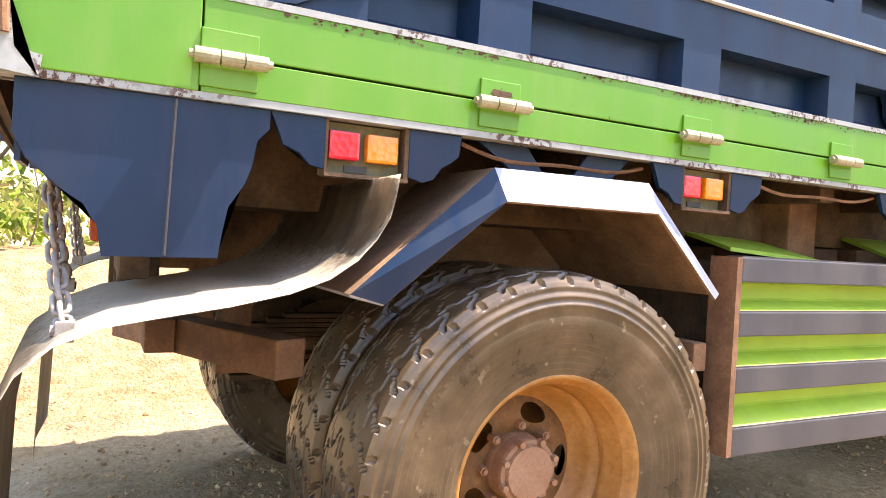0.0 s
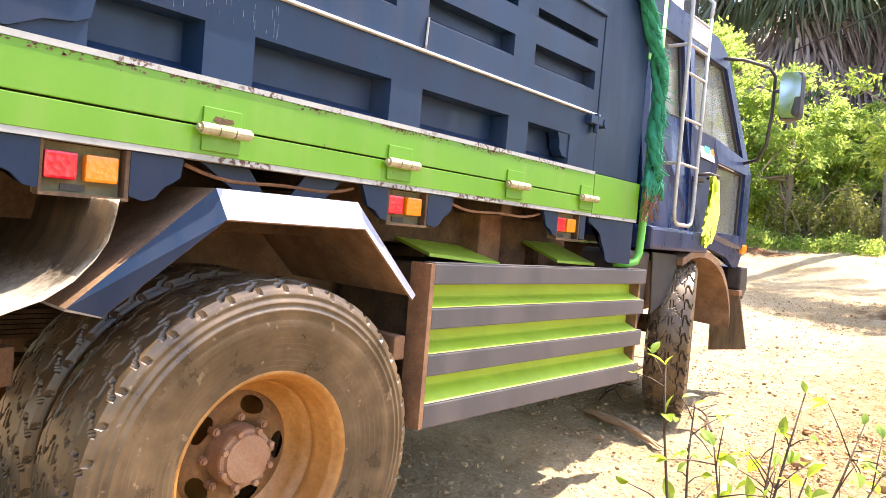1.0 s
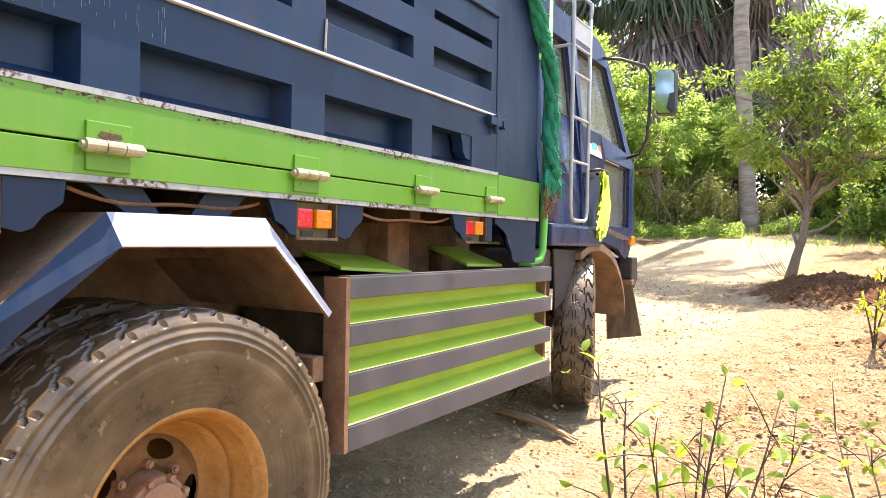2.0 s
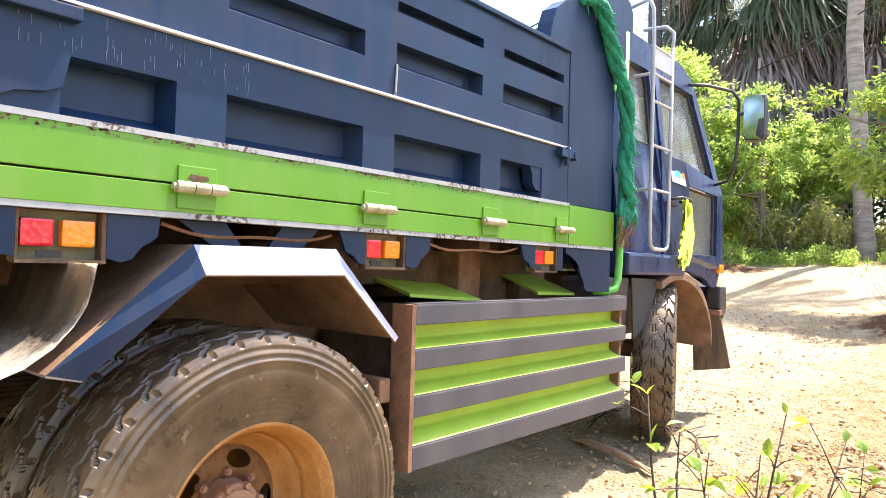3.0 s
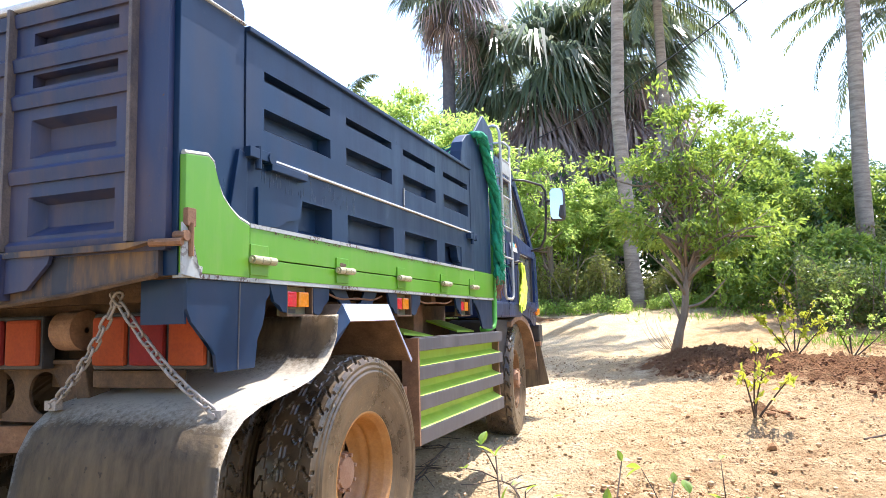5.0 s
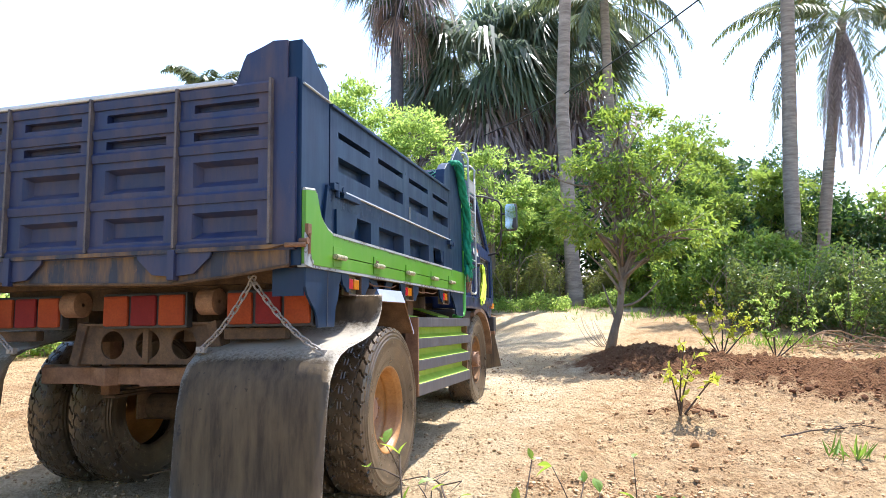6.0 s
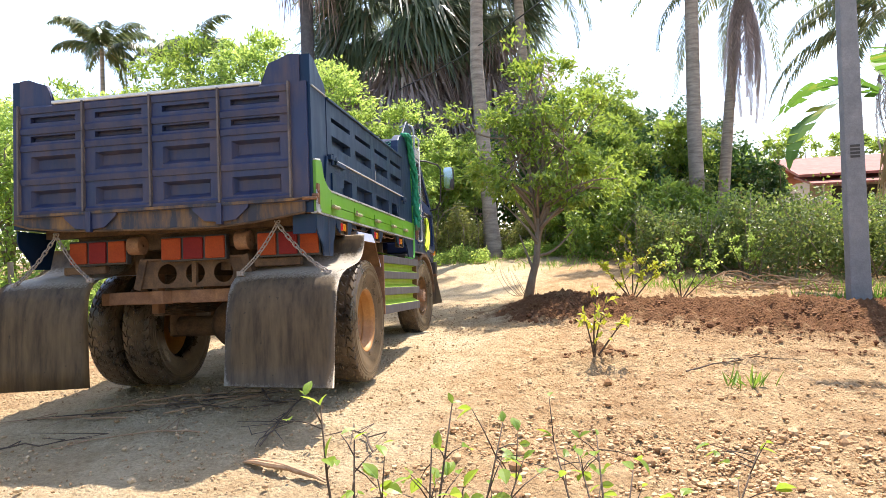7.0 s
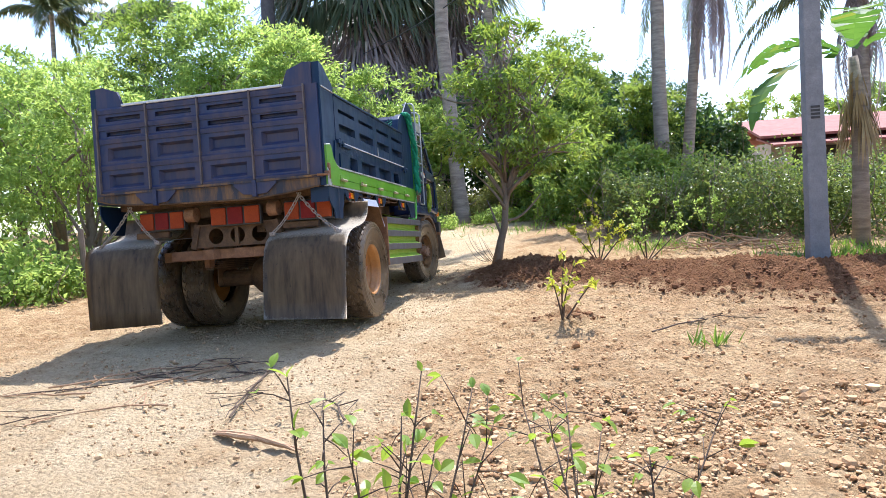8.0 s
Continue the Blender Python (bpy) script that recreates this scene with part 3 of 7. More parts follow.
def rear_fender():
    for s in (0, 1):
        bm = bmesh.new()
        top = [(-0.54, 0.985), (-0.215, 1.275), (0.245, 1.28), (0.525, 1.0)]
        lip = [(-0.465, 0.965), (-0.195, 1.20), (0.262, 1.203), (0.512, 0.985)]
        inner = -0.66
        t = 0.006
        grid = []
        for (y, z), (yl, zl), xl in zip(top, lip, (0.016, 0.043, 0.038, 0.014)):
            grid.append([(inner, y, z), (0.014, y, z), (xl, yl, zl), (xl - 0.007, yl, zl - 0.004), (0.008, y, z - t), (inner, y, z - t)])
        rows = [[bm.verts.new(p) for p in r] for r in grid]
        for a, b in zip(rows, rows[1:]):
            for k in range(6):
                f = bm.faces.new((a[k], a[(k + 1) % 6], b[(k + 1) % 6], b[k]))
                # lip: top and front take the sunlit pale colour, rear slope stays BLUE
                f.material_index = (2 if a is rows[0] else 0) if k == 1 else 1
        bm.faces.new(rows[0])
        bm.faces.new(rows[-1][::-1])
        if s:
            for v in bm.verts:
                v.co.x = FAR - v.co.x
        part("rear_fender", bm, [FENDER_SUNLIT, FENDER_IN, BLUE], truck, "folded mudguard with blue lip coloured sunlit-pale on top and front")
    # rubber flap: flows back from the fender and hangs behind the tyres
    prof = [(-0.505, 1.225), (-0.512, 1.18), (-0.522, 1.14), (-0.545, 1.10), (-0.58, 1.06), (-0.63, 1.025), (-0.70, 0.998), (-0.80, 0.975), (-0.90, 0.958),
            (-0.985, 0.942), (-1.055, 0.912), (-1.105, 0.865), (-1.14, 0.79), (-1.16, 0.65), (-1.165, 0.50), (-1.17, 0.30), (-1.175, 0.12)]
    for s in (0, 1):
        bm = bmesh.new()
        nx = 14
        rows = []
        for i, (y, z) in enumerate(prof):
            q = i / (len(prof) - 1)
            xo = 0.16 - 0.06 * max(0, (q - 0.55) / 0.45)
            xi = -0.66 - 0.05 * max(0, (q - 0.6) / 0.4)
            row = []
            for k in range(nx + 1):
                f = k / nx
                x = xo + (xi - xo) * f
                sag = 0.02 * math.sin(math.pi * f) * (1 if i < 11 else -1) + (0.012 * math.sin(5 * f + 1) if i > 12 else 0)
                row.append(Vector((x, y + sag * 0.6, z + (0.02 * math.sin(math.pi * f) if 6 < i < 12 else 0) + (0.03 * f if i == len(prof) - 1 else 0))))
            rows.append(row)
        vs = [[bm.verts.new(p) for p in r] for r in rows]
        for a, b in zip(vs, vs[1:]):
            for k in range(nx):
                bm.faces.new((a[k], a[k + 1], b[k + 1], b[k]))
        bmesh.ops.solidify(bm, geom=bm.faces[:], thickness=0.018)
        if s:
            for v in bm.verts:
                v.co.x = FAR - 0.07 - v.co.x
        part("mud_flap", bm, FLAP, truck, "heavy curved dusty rubber mud flap, coloured sunlit-pale on top", smooth=True)


def link_mesh():
    bm = bmesh.new()
    pts = []
    for k in range(14):
        a = k * math.tau / 14
        pts.append((0.013 * math.cos(a), 0.0, 0.014 * (1 if math.sin(a) > 0 else -1) * (abs(math.sin(a)) > 0.01) + 0.013 * math.sin(a)))
    tube(bm, pts, 0.0048, 6, closed=True)
    bmesh.ops.recalc_face_normals(bm, faces=bm.faces[:])
    me = bpy.data.meshes.new("link")
    bm.to_mesh(me)
    bm.free()
    me.materials.append(CHAINMAT)
    for p in me.polygons:
        p.use_smooth = True
    return me


def chains():
    me = link_mesh()
    for flip in (0, 1):
        top = Vector((-0.31, -1.10, 1.285))
        for end in (Vector((0.04, -1.045, 0.925)), Vector((-0.62, -1.06, 0.945))):
            a, b = top.copy(), end.copy()
            if flip:
                a.x, b.x = FAR - a.x, FAR - 0.06 - b.x
            bm = bmesh.new()
            add_box(bm, b + Vector((-0.025, -0.012, -0.02)), b + Vector((0.025, 0.016, 0.012)))
            tube(bm, [b + Vector((0, -0.02, -0.005)), b + Vector((0, 0.02, -0.005))], 0.01, 8)
            ch = part("chain", bm, CHAINMAT, truck, "steel chain holding up the mud flap")
            n = int((b - a).length / 0.036)
            for i in range(n + 1):
                t = i / n
                p = a.lerp(b, t) - Vector((0, 0, 0.035 * math.sin(math.pi * t)))
                d = (b - a) - Vector((0, 0, 0.035 * math.pi * math.cos(math.pi * t)))
                o = new("link", me)
                o.parent = ch
                q = d.to_track_quat("Z", "Y").to_matrix().to_4x4()
                o.matrix_local = Matrix.Translation(p) @ q @ pose(0, 0, 0, 0, 0, 90 * (i % 2) + 20)


def rear_frame():
    for x in (-0.80, -1.52):
        part("chassis_rail", box_bm((x - 0.08, -0.85, 0.98), (x, 3.9, 1.20)), DARK, truck)
    # pierced cross plate with three holes
    bm = bmesh.new()
    cen = ((-1.28, 0.965), (-1.05, 0.965), (-0.82, 0.965))
    r = 0.078
    nu, nv = 70, 20
    grid = {}
    for i in range(nu + 1):
        for j in range(nv + 1):
            z = 0.86 + 0.215 * j / nv
            w = 0.47 - 0.06 * j / nv
            x = -1.055 + (2 * i / nu - 1) * w
            for cx, cz in cen:
                d = Vector((x - cx, z - cz))
                if r * 0.72 < d.length < r * 1.3:
                    d = d.normalized() * r if abs(d.length - r) < 0.009 else d
                    x, z = cx + d.x, cz + d.y
            grid[i, j] = bm.verts.new((x, -0.93, z))
    for i in range(nu):
        for j in range(nv):
            vs = [grid[i, j], grid[i + 1, j], grid[i + 1, j + 1], grid[i, j + 1]]
            c = sum((v.co for v in vs), Vector()) / 4
            if all((Vector((c.x - cx, c.z - cz))).length > r * 0.99 for cx, cz in cen):
                bm.faces.new(vs)
    bmesh.ops.delete(bm, geom=[v for v in bm.verts if not v.link_faces], context="VERTS")
    bmesh.ops.solidify(bm, geom=bm.faces[:], thickness=0.012)
    # plate and hangers use DARK: the underside's shade is in their colour
    part("pierced_plate", bm, DARK, truck, "rusty cross plate with three round holes")
    part("plate_flange", box_bm((-1.47, -0.95, 1.072), (-0.64, -0.86, 1.085)), DARK, truck)
    part("plate_post", box_bm((-1.07, -0.945, 0.87), (-1.035, -0.915, 1.07)), DARK, truck)
    for s in (-1, 1):
        m = Matrix.Translation((-1.055 + s * 0.44, -0.90, 0.97)) @ pose(0, 0, 0, 0, s * -14, 0)
        bm = bmesh.new()
        add_box(bm, (-0.03, -0.05, -0.12), (0.03, 0.05, 0.12), m)
        part("hanger", bm, DARK, truck, bevel=0.006)
    part("bumper_bar", box_bm((-1.82, -0.87, 0.745), (-0.72, -0.79, 0.84)), RUSTY, truck, "dusty square bumper bar", bevel=0.006)
    part("lower_tube", tube_bm([(-1.8, 0.0, 0.52), (-0.6, 0.0, 0.52)], 0.09, 16), DARK, truck)
    part("axle_casing", lathe_at([(-0.16, 0.02), (-0.15, 0.14), (-0.08, 0.2), (0.08, 0.2), (0.15, 0.14), (0.16, 0.02)], (-1.2, 0, 0.54)), DARK, truck, smooth=True)
    for x in (-0.84, -1.56):
        for k in range(6):
            part("spring_leaf", box_bm((x - 0.04, -0.62 + 0.07 * k, 0.66 + 0.02 * k - 0.02), (x + 0.04, 0.62 - 0.07 * k, 0.676 + 0.02 * k - 0.02)), DARK, truck)
        part("spring_hanger", box_bm((x - 0.03, -0.66, 0.66), (x + 0.03, -0.56, 1.0)), RUSTY, truck, bevel=0.008)
    for m in (Matrix.Translation((-0.72, -0.73, 0.79)), Matrix.Translation((FAR + 0.72, -0.73, 0.79))):
        bm = bmesh.new()
        add_box(bm, (-0.42, -0.045, -0.05), (0.42, 0.045, 0.05), m @ pose(0, 0, 0, 0, 0, 24 if m.translation.x > MID else -24))
        part("flap_arm", bm, RUSTY, truck, "dust-caked square bar carrying the flap", bevel=0.006)
    # tail lamps
    for x0, w in ((-0.52, 0.49), (-1.29, 0.53), (-2.06, 0.49)):
        l = part("tail_lamp", box_bm((x0, -0.995, 1.055), (x0 + w, -0.94, 1.245)), BLACK, truck, "dust-covered red and orange tail lamp", bevel=0.008)
        for k, m in enumerate((ORANGEDARK, REDDARK, ORANGEDARK)):
            part("lens", box_bm((x0 + 0.012 + w / 3 * k, -1.015, 1.068), (x0 + w / 3 * (k + 1) - 0.008, -0.99, 1.232)), m, l, bevel=0.012)
    for x in (-0.30, -1.88):
        part("lamp_bar", box_bm((x - 0.26, -0.96, 0.99), (x + 0.10, -0.90, 1.05)), DARK, truck, bevel=0.01)
    for x in (-0.63, -1.50):
        part("pivot", lathe_at([(-0.05, 0.01), (-0.05, 0.07), (0.05, 0.07), (0.05, 0.01)], (x, -0.97, 1.19)), RUSTY, truck)


def lathe_at(profile, c, seg=24):
    bm = lathe(profile, seg)
    bmesh.ops.translate(bm, verts=bm.verts[:], vec=c)
    return bm


def side_skirt():
    y0, y1 = 0.60, 2.20
    bands = [(1.105, 1.035), (0.952, 0.882), (0.795, 0.722), (0.625, 0.545)]
    box = part("skirt_end", slab([(-0.07, 1.105), (0.024, 1.105), (0.024, 0.545), (-0.07, 0.54)], 0.02, lambda u, v, d: (u, y0 - 0.02 + d, v)), RUSTY, truck, "rusty end plate of the side skirt")
    part("skirt_end", slab([(-0.07, 1.105), (0.0, 1.105), (0.0, 0.545), (-0.07, 0.54)], 0.02, lambda u, v, d: (u, y1 - 0.02 + d, v)), RUSTY, truck)
    for i, (a, b) in enumerate(bands):
        part("grey_slat", box_bm((-0.02, y0, b), (0.024, y1 + 0.01, a)), GREYPAINT, truck, "grey painted slat of the side skirt", bevel=0.004)
        part("slat_edge", box_bm((-0.03, y0, a), (0.022, y1 + 0.008, a + 0.004)), GREYPAINT, truck)
        if i < 3:
            c = bands[i + 1][0] + 0.004
            bm = bmesh.new()
            prof = [(-0.018, b), (-0.05, b - 0.008), (-0.05, b - 0.05), (-0.045, b - 0.056), (0.018, c), (0.0, c - 0.004), (-0.075, b - 0.05), (-0.075, b)]
            r0 = [bm.verts.new((x, y0, z)) for x, z in prof]
            r1 = [bm.verts.new((x, y1 - 0.02 - 0.01 * (i % 2), z)) for x, z in prof]
            for k in range(8):
                bm.faces.new((r0[k], r0[(k + 1) % 8], r1[(k + 1) % 8], r1[k]))
            bm.faces.new(r0)
            bm.faces.new(r1[::-1])
            part("lime_panel", bm, LIME, truck, "lime green folded panel of the side skirt")
    # sloping green plates and dark gear behind the skirt's top
    part("step_plate", slab([(0.72, -0.12), (1.12, -0.10), (1.16, -0.42), (0.80, -0.50)], 0.012, lambda u, v, d: (v, u, 1.135 + (u - 0.6) * -0.05 + (v + 0.1) * -0.22 - d)), LIME, truck)
    part("step_plate", slab([(1.55, -0.10), (1.85, -0.08), (1.9, -0.36), (1.62, -0.36)], 0.012, lambda u, v, d: (v, u, 1.13 + (v + 0.1) * -0.3 - d)), LIME, truck)
    part("tank", box_bm((-0.62, 0.72, 0.62), (-0.12, 1.40, 1.09)), DARK, truck, bevel=0.03)
    part("battery_box", box_bm((-0.62, 1.48, 0.62), (-0.14, 2.05, 1.06)), DARK, truck, bevel=0.015)
    part("air_tank", tube_bm([(-0.55, 0.75, 1.22), (-0.55, 1.45, 1.22)], 0.085, 18), DARK, truck)
    part("mount", box_bm((-0.40, 1.15, 1.05), (-0.24, 1.30, 1.36)), RUSTY, truck, bevel=0.01)
    part("arm", box_bm((-0.25, 0.48, 0.78), (-0.02, 0.53, 0.86)), RUSTY, truck, bevel=0.006)


def tyre_mesh(R, W, seg=456):
    """A lug tyre: tread cut by zigzag grooves, shoulders notched, sidewall with raised rings. Axis x, outer side at +x."""
    bm = bmesh.new()
    h = W / 2
    rimr = R * 0.505
    sidew = [(h * 0.62, rimr - 0.004), (h * 0.74, rimr + 0.002), (h * 0.80, rimr + 0.010), (h * 0.795, rimr + 0.015), (h * 0.84, rimr + 0.022), (h * 0.835, rimr + 0.028), (h * 0.87, rimr + 0.036), (h * 0.865, rimr + 0.042), (h * 0.91, R * 0.625), (h * 0.97, R * 0.68),
             (h * 1.015, R * 0.735), (h * 1.025, R * 0.743), (h * 1.03, R * 0.79), (h * 1.02, R * 0.835), (h * 1.045, R * 0.842), (h * 1.045, R * 0.852), (h * 1.01, R * 0.859),
             (h * 1.00, R * 0.876), (h * 1.02, R * 0.882), (h * 1.015, R * 0.892), (h * 0.985, R * 0.899), (h * 0.97, R * 0.918), (h * 0.985, R * 0.924), (h * 0.965, R * 0.936), (h * 0.945, R * 0.950), (h * 0.925, R * 0.960)]
    tread = [(h * q, R * (1 - 0.030 * q * q)) for q in (0.90, 0.86, 0.82, 0.78, 0.74, 0.70, 0.66, 0.62, 0.58, 0.54, 0.50, 0.46, 0.42, 0.37, 0.32, 0.27, 0.22, 0.17, 0.12, 0.07, 0.02)]
    tread = tread + [(-x, r) for x, r in tread[::-1]]
    prof = sidew + tread + [(-x, r) for x, r in sidew[::-1]]
    n0, n1 = len(sidew), len(sidew) + len(tread)
    lugs = seg // 12
    rings = []
    for i, (x, r) in enumerate(prof):
        row = []
        for k in range(seg):
            a = k * math.tau / seg
            rr, xx = r, x
            if n0 <= i < n1:
                q = abs(x) / h
                u = k * lugs / seg + (0.5 if x > 0 else 0)
                cut = 0.0
                if q > 0.56 and (u + 0.22 * math.sin((q - 0.56) * 15)) % 1 < 0.16:
                    cut = 0.013
                zig = 0.54 + (0.05 if u % 1 < 0.5 else -0.05)
                if abs(q - zig) < 0.026:
                    cut = 0.009
                if 0.10 < q < 0.5 and (u + 0.5 + 0.25 * math.sin(q * 13)) % 1 < 0.10:
                    cut = 0.005
                if abs(x / h - (0.07 if u % 1 < 0.5 else -0.07)) < 0.03:
                    cut = 0.006
                rr -= cut
            elif i in (n0 - 1, n1) or i in (n0 - 2, n1 + 1):
                ph = (k * lugs / seg + (0.5 if x > 0 else 0)) % 1
                if ph < 0.16:
                    rr -= 0.009
                    xx *= 0.975
            row.append(bm.verts.new((xx, rr * math.cos(a), rr * math.sin(a))))
        rings.append(row)
    for i, (a, b) in enumerate(zip(rings, rings[1:])):
        for k in range(seg):
            f = bm.faces.new((a[k], a[(k + 1) % seg], b[(k + 1) % seg], b[k]))
            f.smooth = i < n0 - 3 or i > n1 + 1
    return bm


def sidewall_marks(R, W):
    """Raised moulded marks round the sidewall, too worn to read, kept as plain bars."""
    bm = bmesh.new()
    h = W / 2
    for base, count in ((0.35, 9), (2.4, 7), (4.3, 10)):
        for q in range(count):
            a = base + q * 0.055
            m = Matrix.Rotation(a, 4, "X") @ Matrix.Translation((h * 1.02, R * 0.80, 0))
            add_box(bm, (-0.002, -0.009, -0.004), (0.0015, 0.009, 0.004), m)
    return bm


def wheel(center, R, W, dual, flip=False):
    """A steel disc wheel; the disc sits deep in the barrel for the dual rear pair."""
    r = R * 0.505
    deep = 0.212 if dual else 0.10
    h = W / 2
    flat = r * 0.68 if dual else r - 0.075
    prof = [(h * 0.58, r + 0.002), (h * 0.72, r + 0.012), (h * 0.78, r + 0.008), (h * 0.78, r - 0.002), (h * 0.66, r - 0.008), (h * 0.58, r - 0.018), (h * 0.52, r - 0.022),
            (h * 0.12, r - 0.030), (h * 0.05, r - 0.040), (h * -0.02, r - 0.034), (h - deep + 0.075, r - 0.038), (h - deep + 0.035, flat + 0.035), (h - deep + 0.008, flat + 0.012), (h - deep, flat)]
    bm = lathe(prof, 72)
    # disc with oval hand holes
    nr, ns = 18, 160
    r0, r1 = r * 0.30, flat
    x0 = h - deep
    gr = []
    for i in range(nr + 1):
        rr = r1 + (r0 - r1) * i / nr
        gr.append([bm.verts.new((x0 + 0.02 * math.sin(math.pi * i / nr), rr * math.cos(k * math.tau / ns), rr * math.sin(k * math.tau / ns))) for k in range(ns)])
    rm, ea, eb = (r0 + r1) / 2 + 0.012, 0.042, 0.026

    def oval(v):
        y, z = v.co.y, v.co.z
        rr, an = math.hypot(y, z), math.atan2(z, y)
        k = round(an / (math.tau / 5))
        return (an - k * math.tau / 5) * rm / ea, (rr - rm) / eb, k

    for row in gr:
        for v in row:
            du, dv, k = oval(v)
            d = math.hypot(du, dv)
            if 0.80 < d < 1.25:
                rr, an = rm + dv / d * eb, k * math.tau / 5 + du / d * ea / rm
                v.co.y, v.co.z = rr * math.cos(an), rr * math.sin(an)
    for i in range(nr):
        for k in range(ns):
            q = (gr[i][k], gr[i][(k + 1) % ns], gr[i + 1][(k + 1) % ns], gr[i + 1][k])
            if not all(math.hypot(*oval(v)[:2]) < 1.02 for v in q):
                bm.faces.new(q).material_index = 1
    bmesh.ops.delete(bm, geom=[v for v in bm.verts if not v.link_faces], context="VERTS")
    w = part("wheel", bm, [RIM if dual else DISC, DISC], truck, "lug tyre on a rusty orange steel rim", smooth=True)
    t = part("tyre", tyre_mesh(R, W, 456 if dual else 360), RUBBER, w, "worn black lug tyre coated in dust")
    if dual and not flip:
        tagged(part("sidewall_lettering", sidewall_marks(R, W), RUBBER, w), kind="stuff")
    if dual:
        o = new("inner_tyre", t.data)
        o.parent = w
        o.location.x = -W - 0.055
        part("inner_rim", lathe([(-h - 0.20, r), (-h - 0.05, r - 0.02), (-h - 0.05, r * 0.3), (-h - 0.06, 0.02)], 48), RIM, w, smooth=True)
    e = x0 + (0.085 if dual else 0.10)
    part("hub", lathe([(x0 - 0.01, r * 0.34), (x0 + 0.02, r * 0.33), (x0 + 0.03, r * 0.32), (e - 0.02, r * 0.32), (e - 0.012, r * 0.31), (e - 0.010, r * 0.27), (e, r * 0.255), (e + 0.004, 0.03), (e + 0.004, 0.001)], 40), HUB, w, "dusty hub", smooth=False)
    for k in range(8):
        bm = bmesh.new()
        m = Matrix.Rotation((k + 0.5) * math.tau / 8, 4, "X")
        bmesh.ops.create_cone(bm, cap_ends=True, segments=6, radius1=0.010, radius2=0.009, depth=0.02, matrix=m @ Matrix.Translation((e - 0.006, r * 0.305, 0)) @ pose(0, 0, 0, 0, 90, 0))
        part("flange_bolt", bm, HUB, w)
    for k in range(8):
        a = k * math.tau / 8
        bm = bmesh.new()
        m = Matrix.Rotation(a, 4, "X") @ Matrix.Translation((x0 + 0.022, r * 0.41, 0)) @ pose(0, 0, 0, 0, 90, 0)
        bmesh.ops.create_cone(bm, cap_ends=True, segments=6, radius1=0.014, radius2=0.012, depth=0.028, matrix=m)
        bmesh.ops.create_cone(bm, cap_ends=True, segments=8, radius1=0.007, radius2=0.007, depth=0.042, matrix=m)
        part("wheel_nut", bm, HUB, w)
    w.location = center
    if flip:
        w.rotation_euler.z = math.pi
    return w


WORN = dirty("worn_rib_paint", (0.065, 0.055, 0.060), (0.20, 0.155, 0.125), 0.6, 11, 0.5, (1, 1, 0.5))
RUSTY_BLUE = painted("rust_streaked_paint", (0.02, 0.024, 0.038), dust=(0.36, 0.19, 0.05), dusty=0.85, rough=0.6, rust=0.08)
REAR_R, FRONT_R = 0.525, 0.50


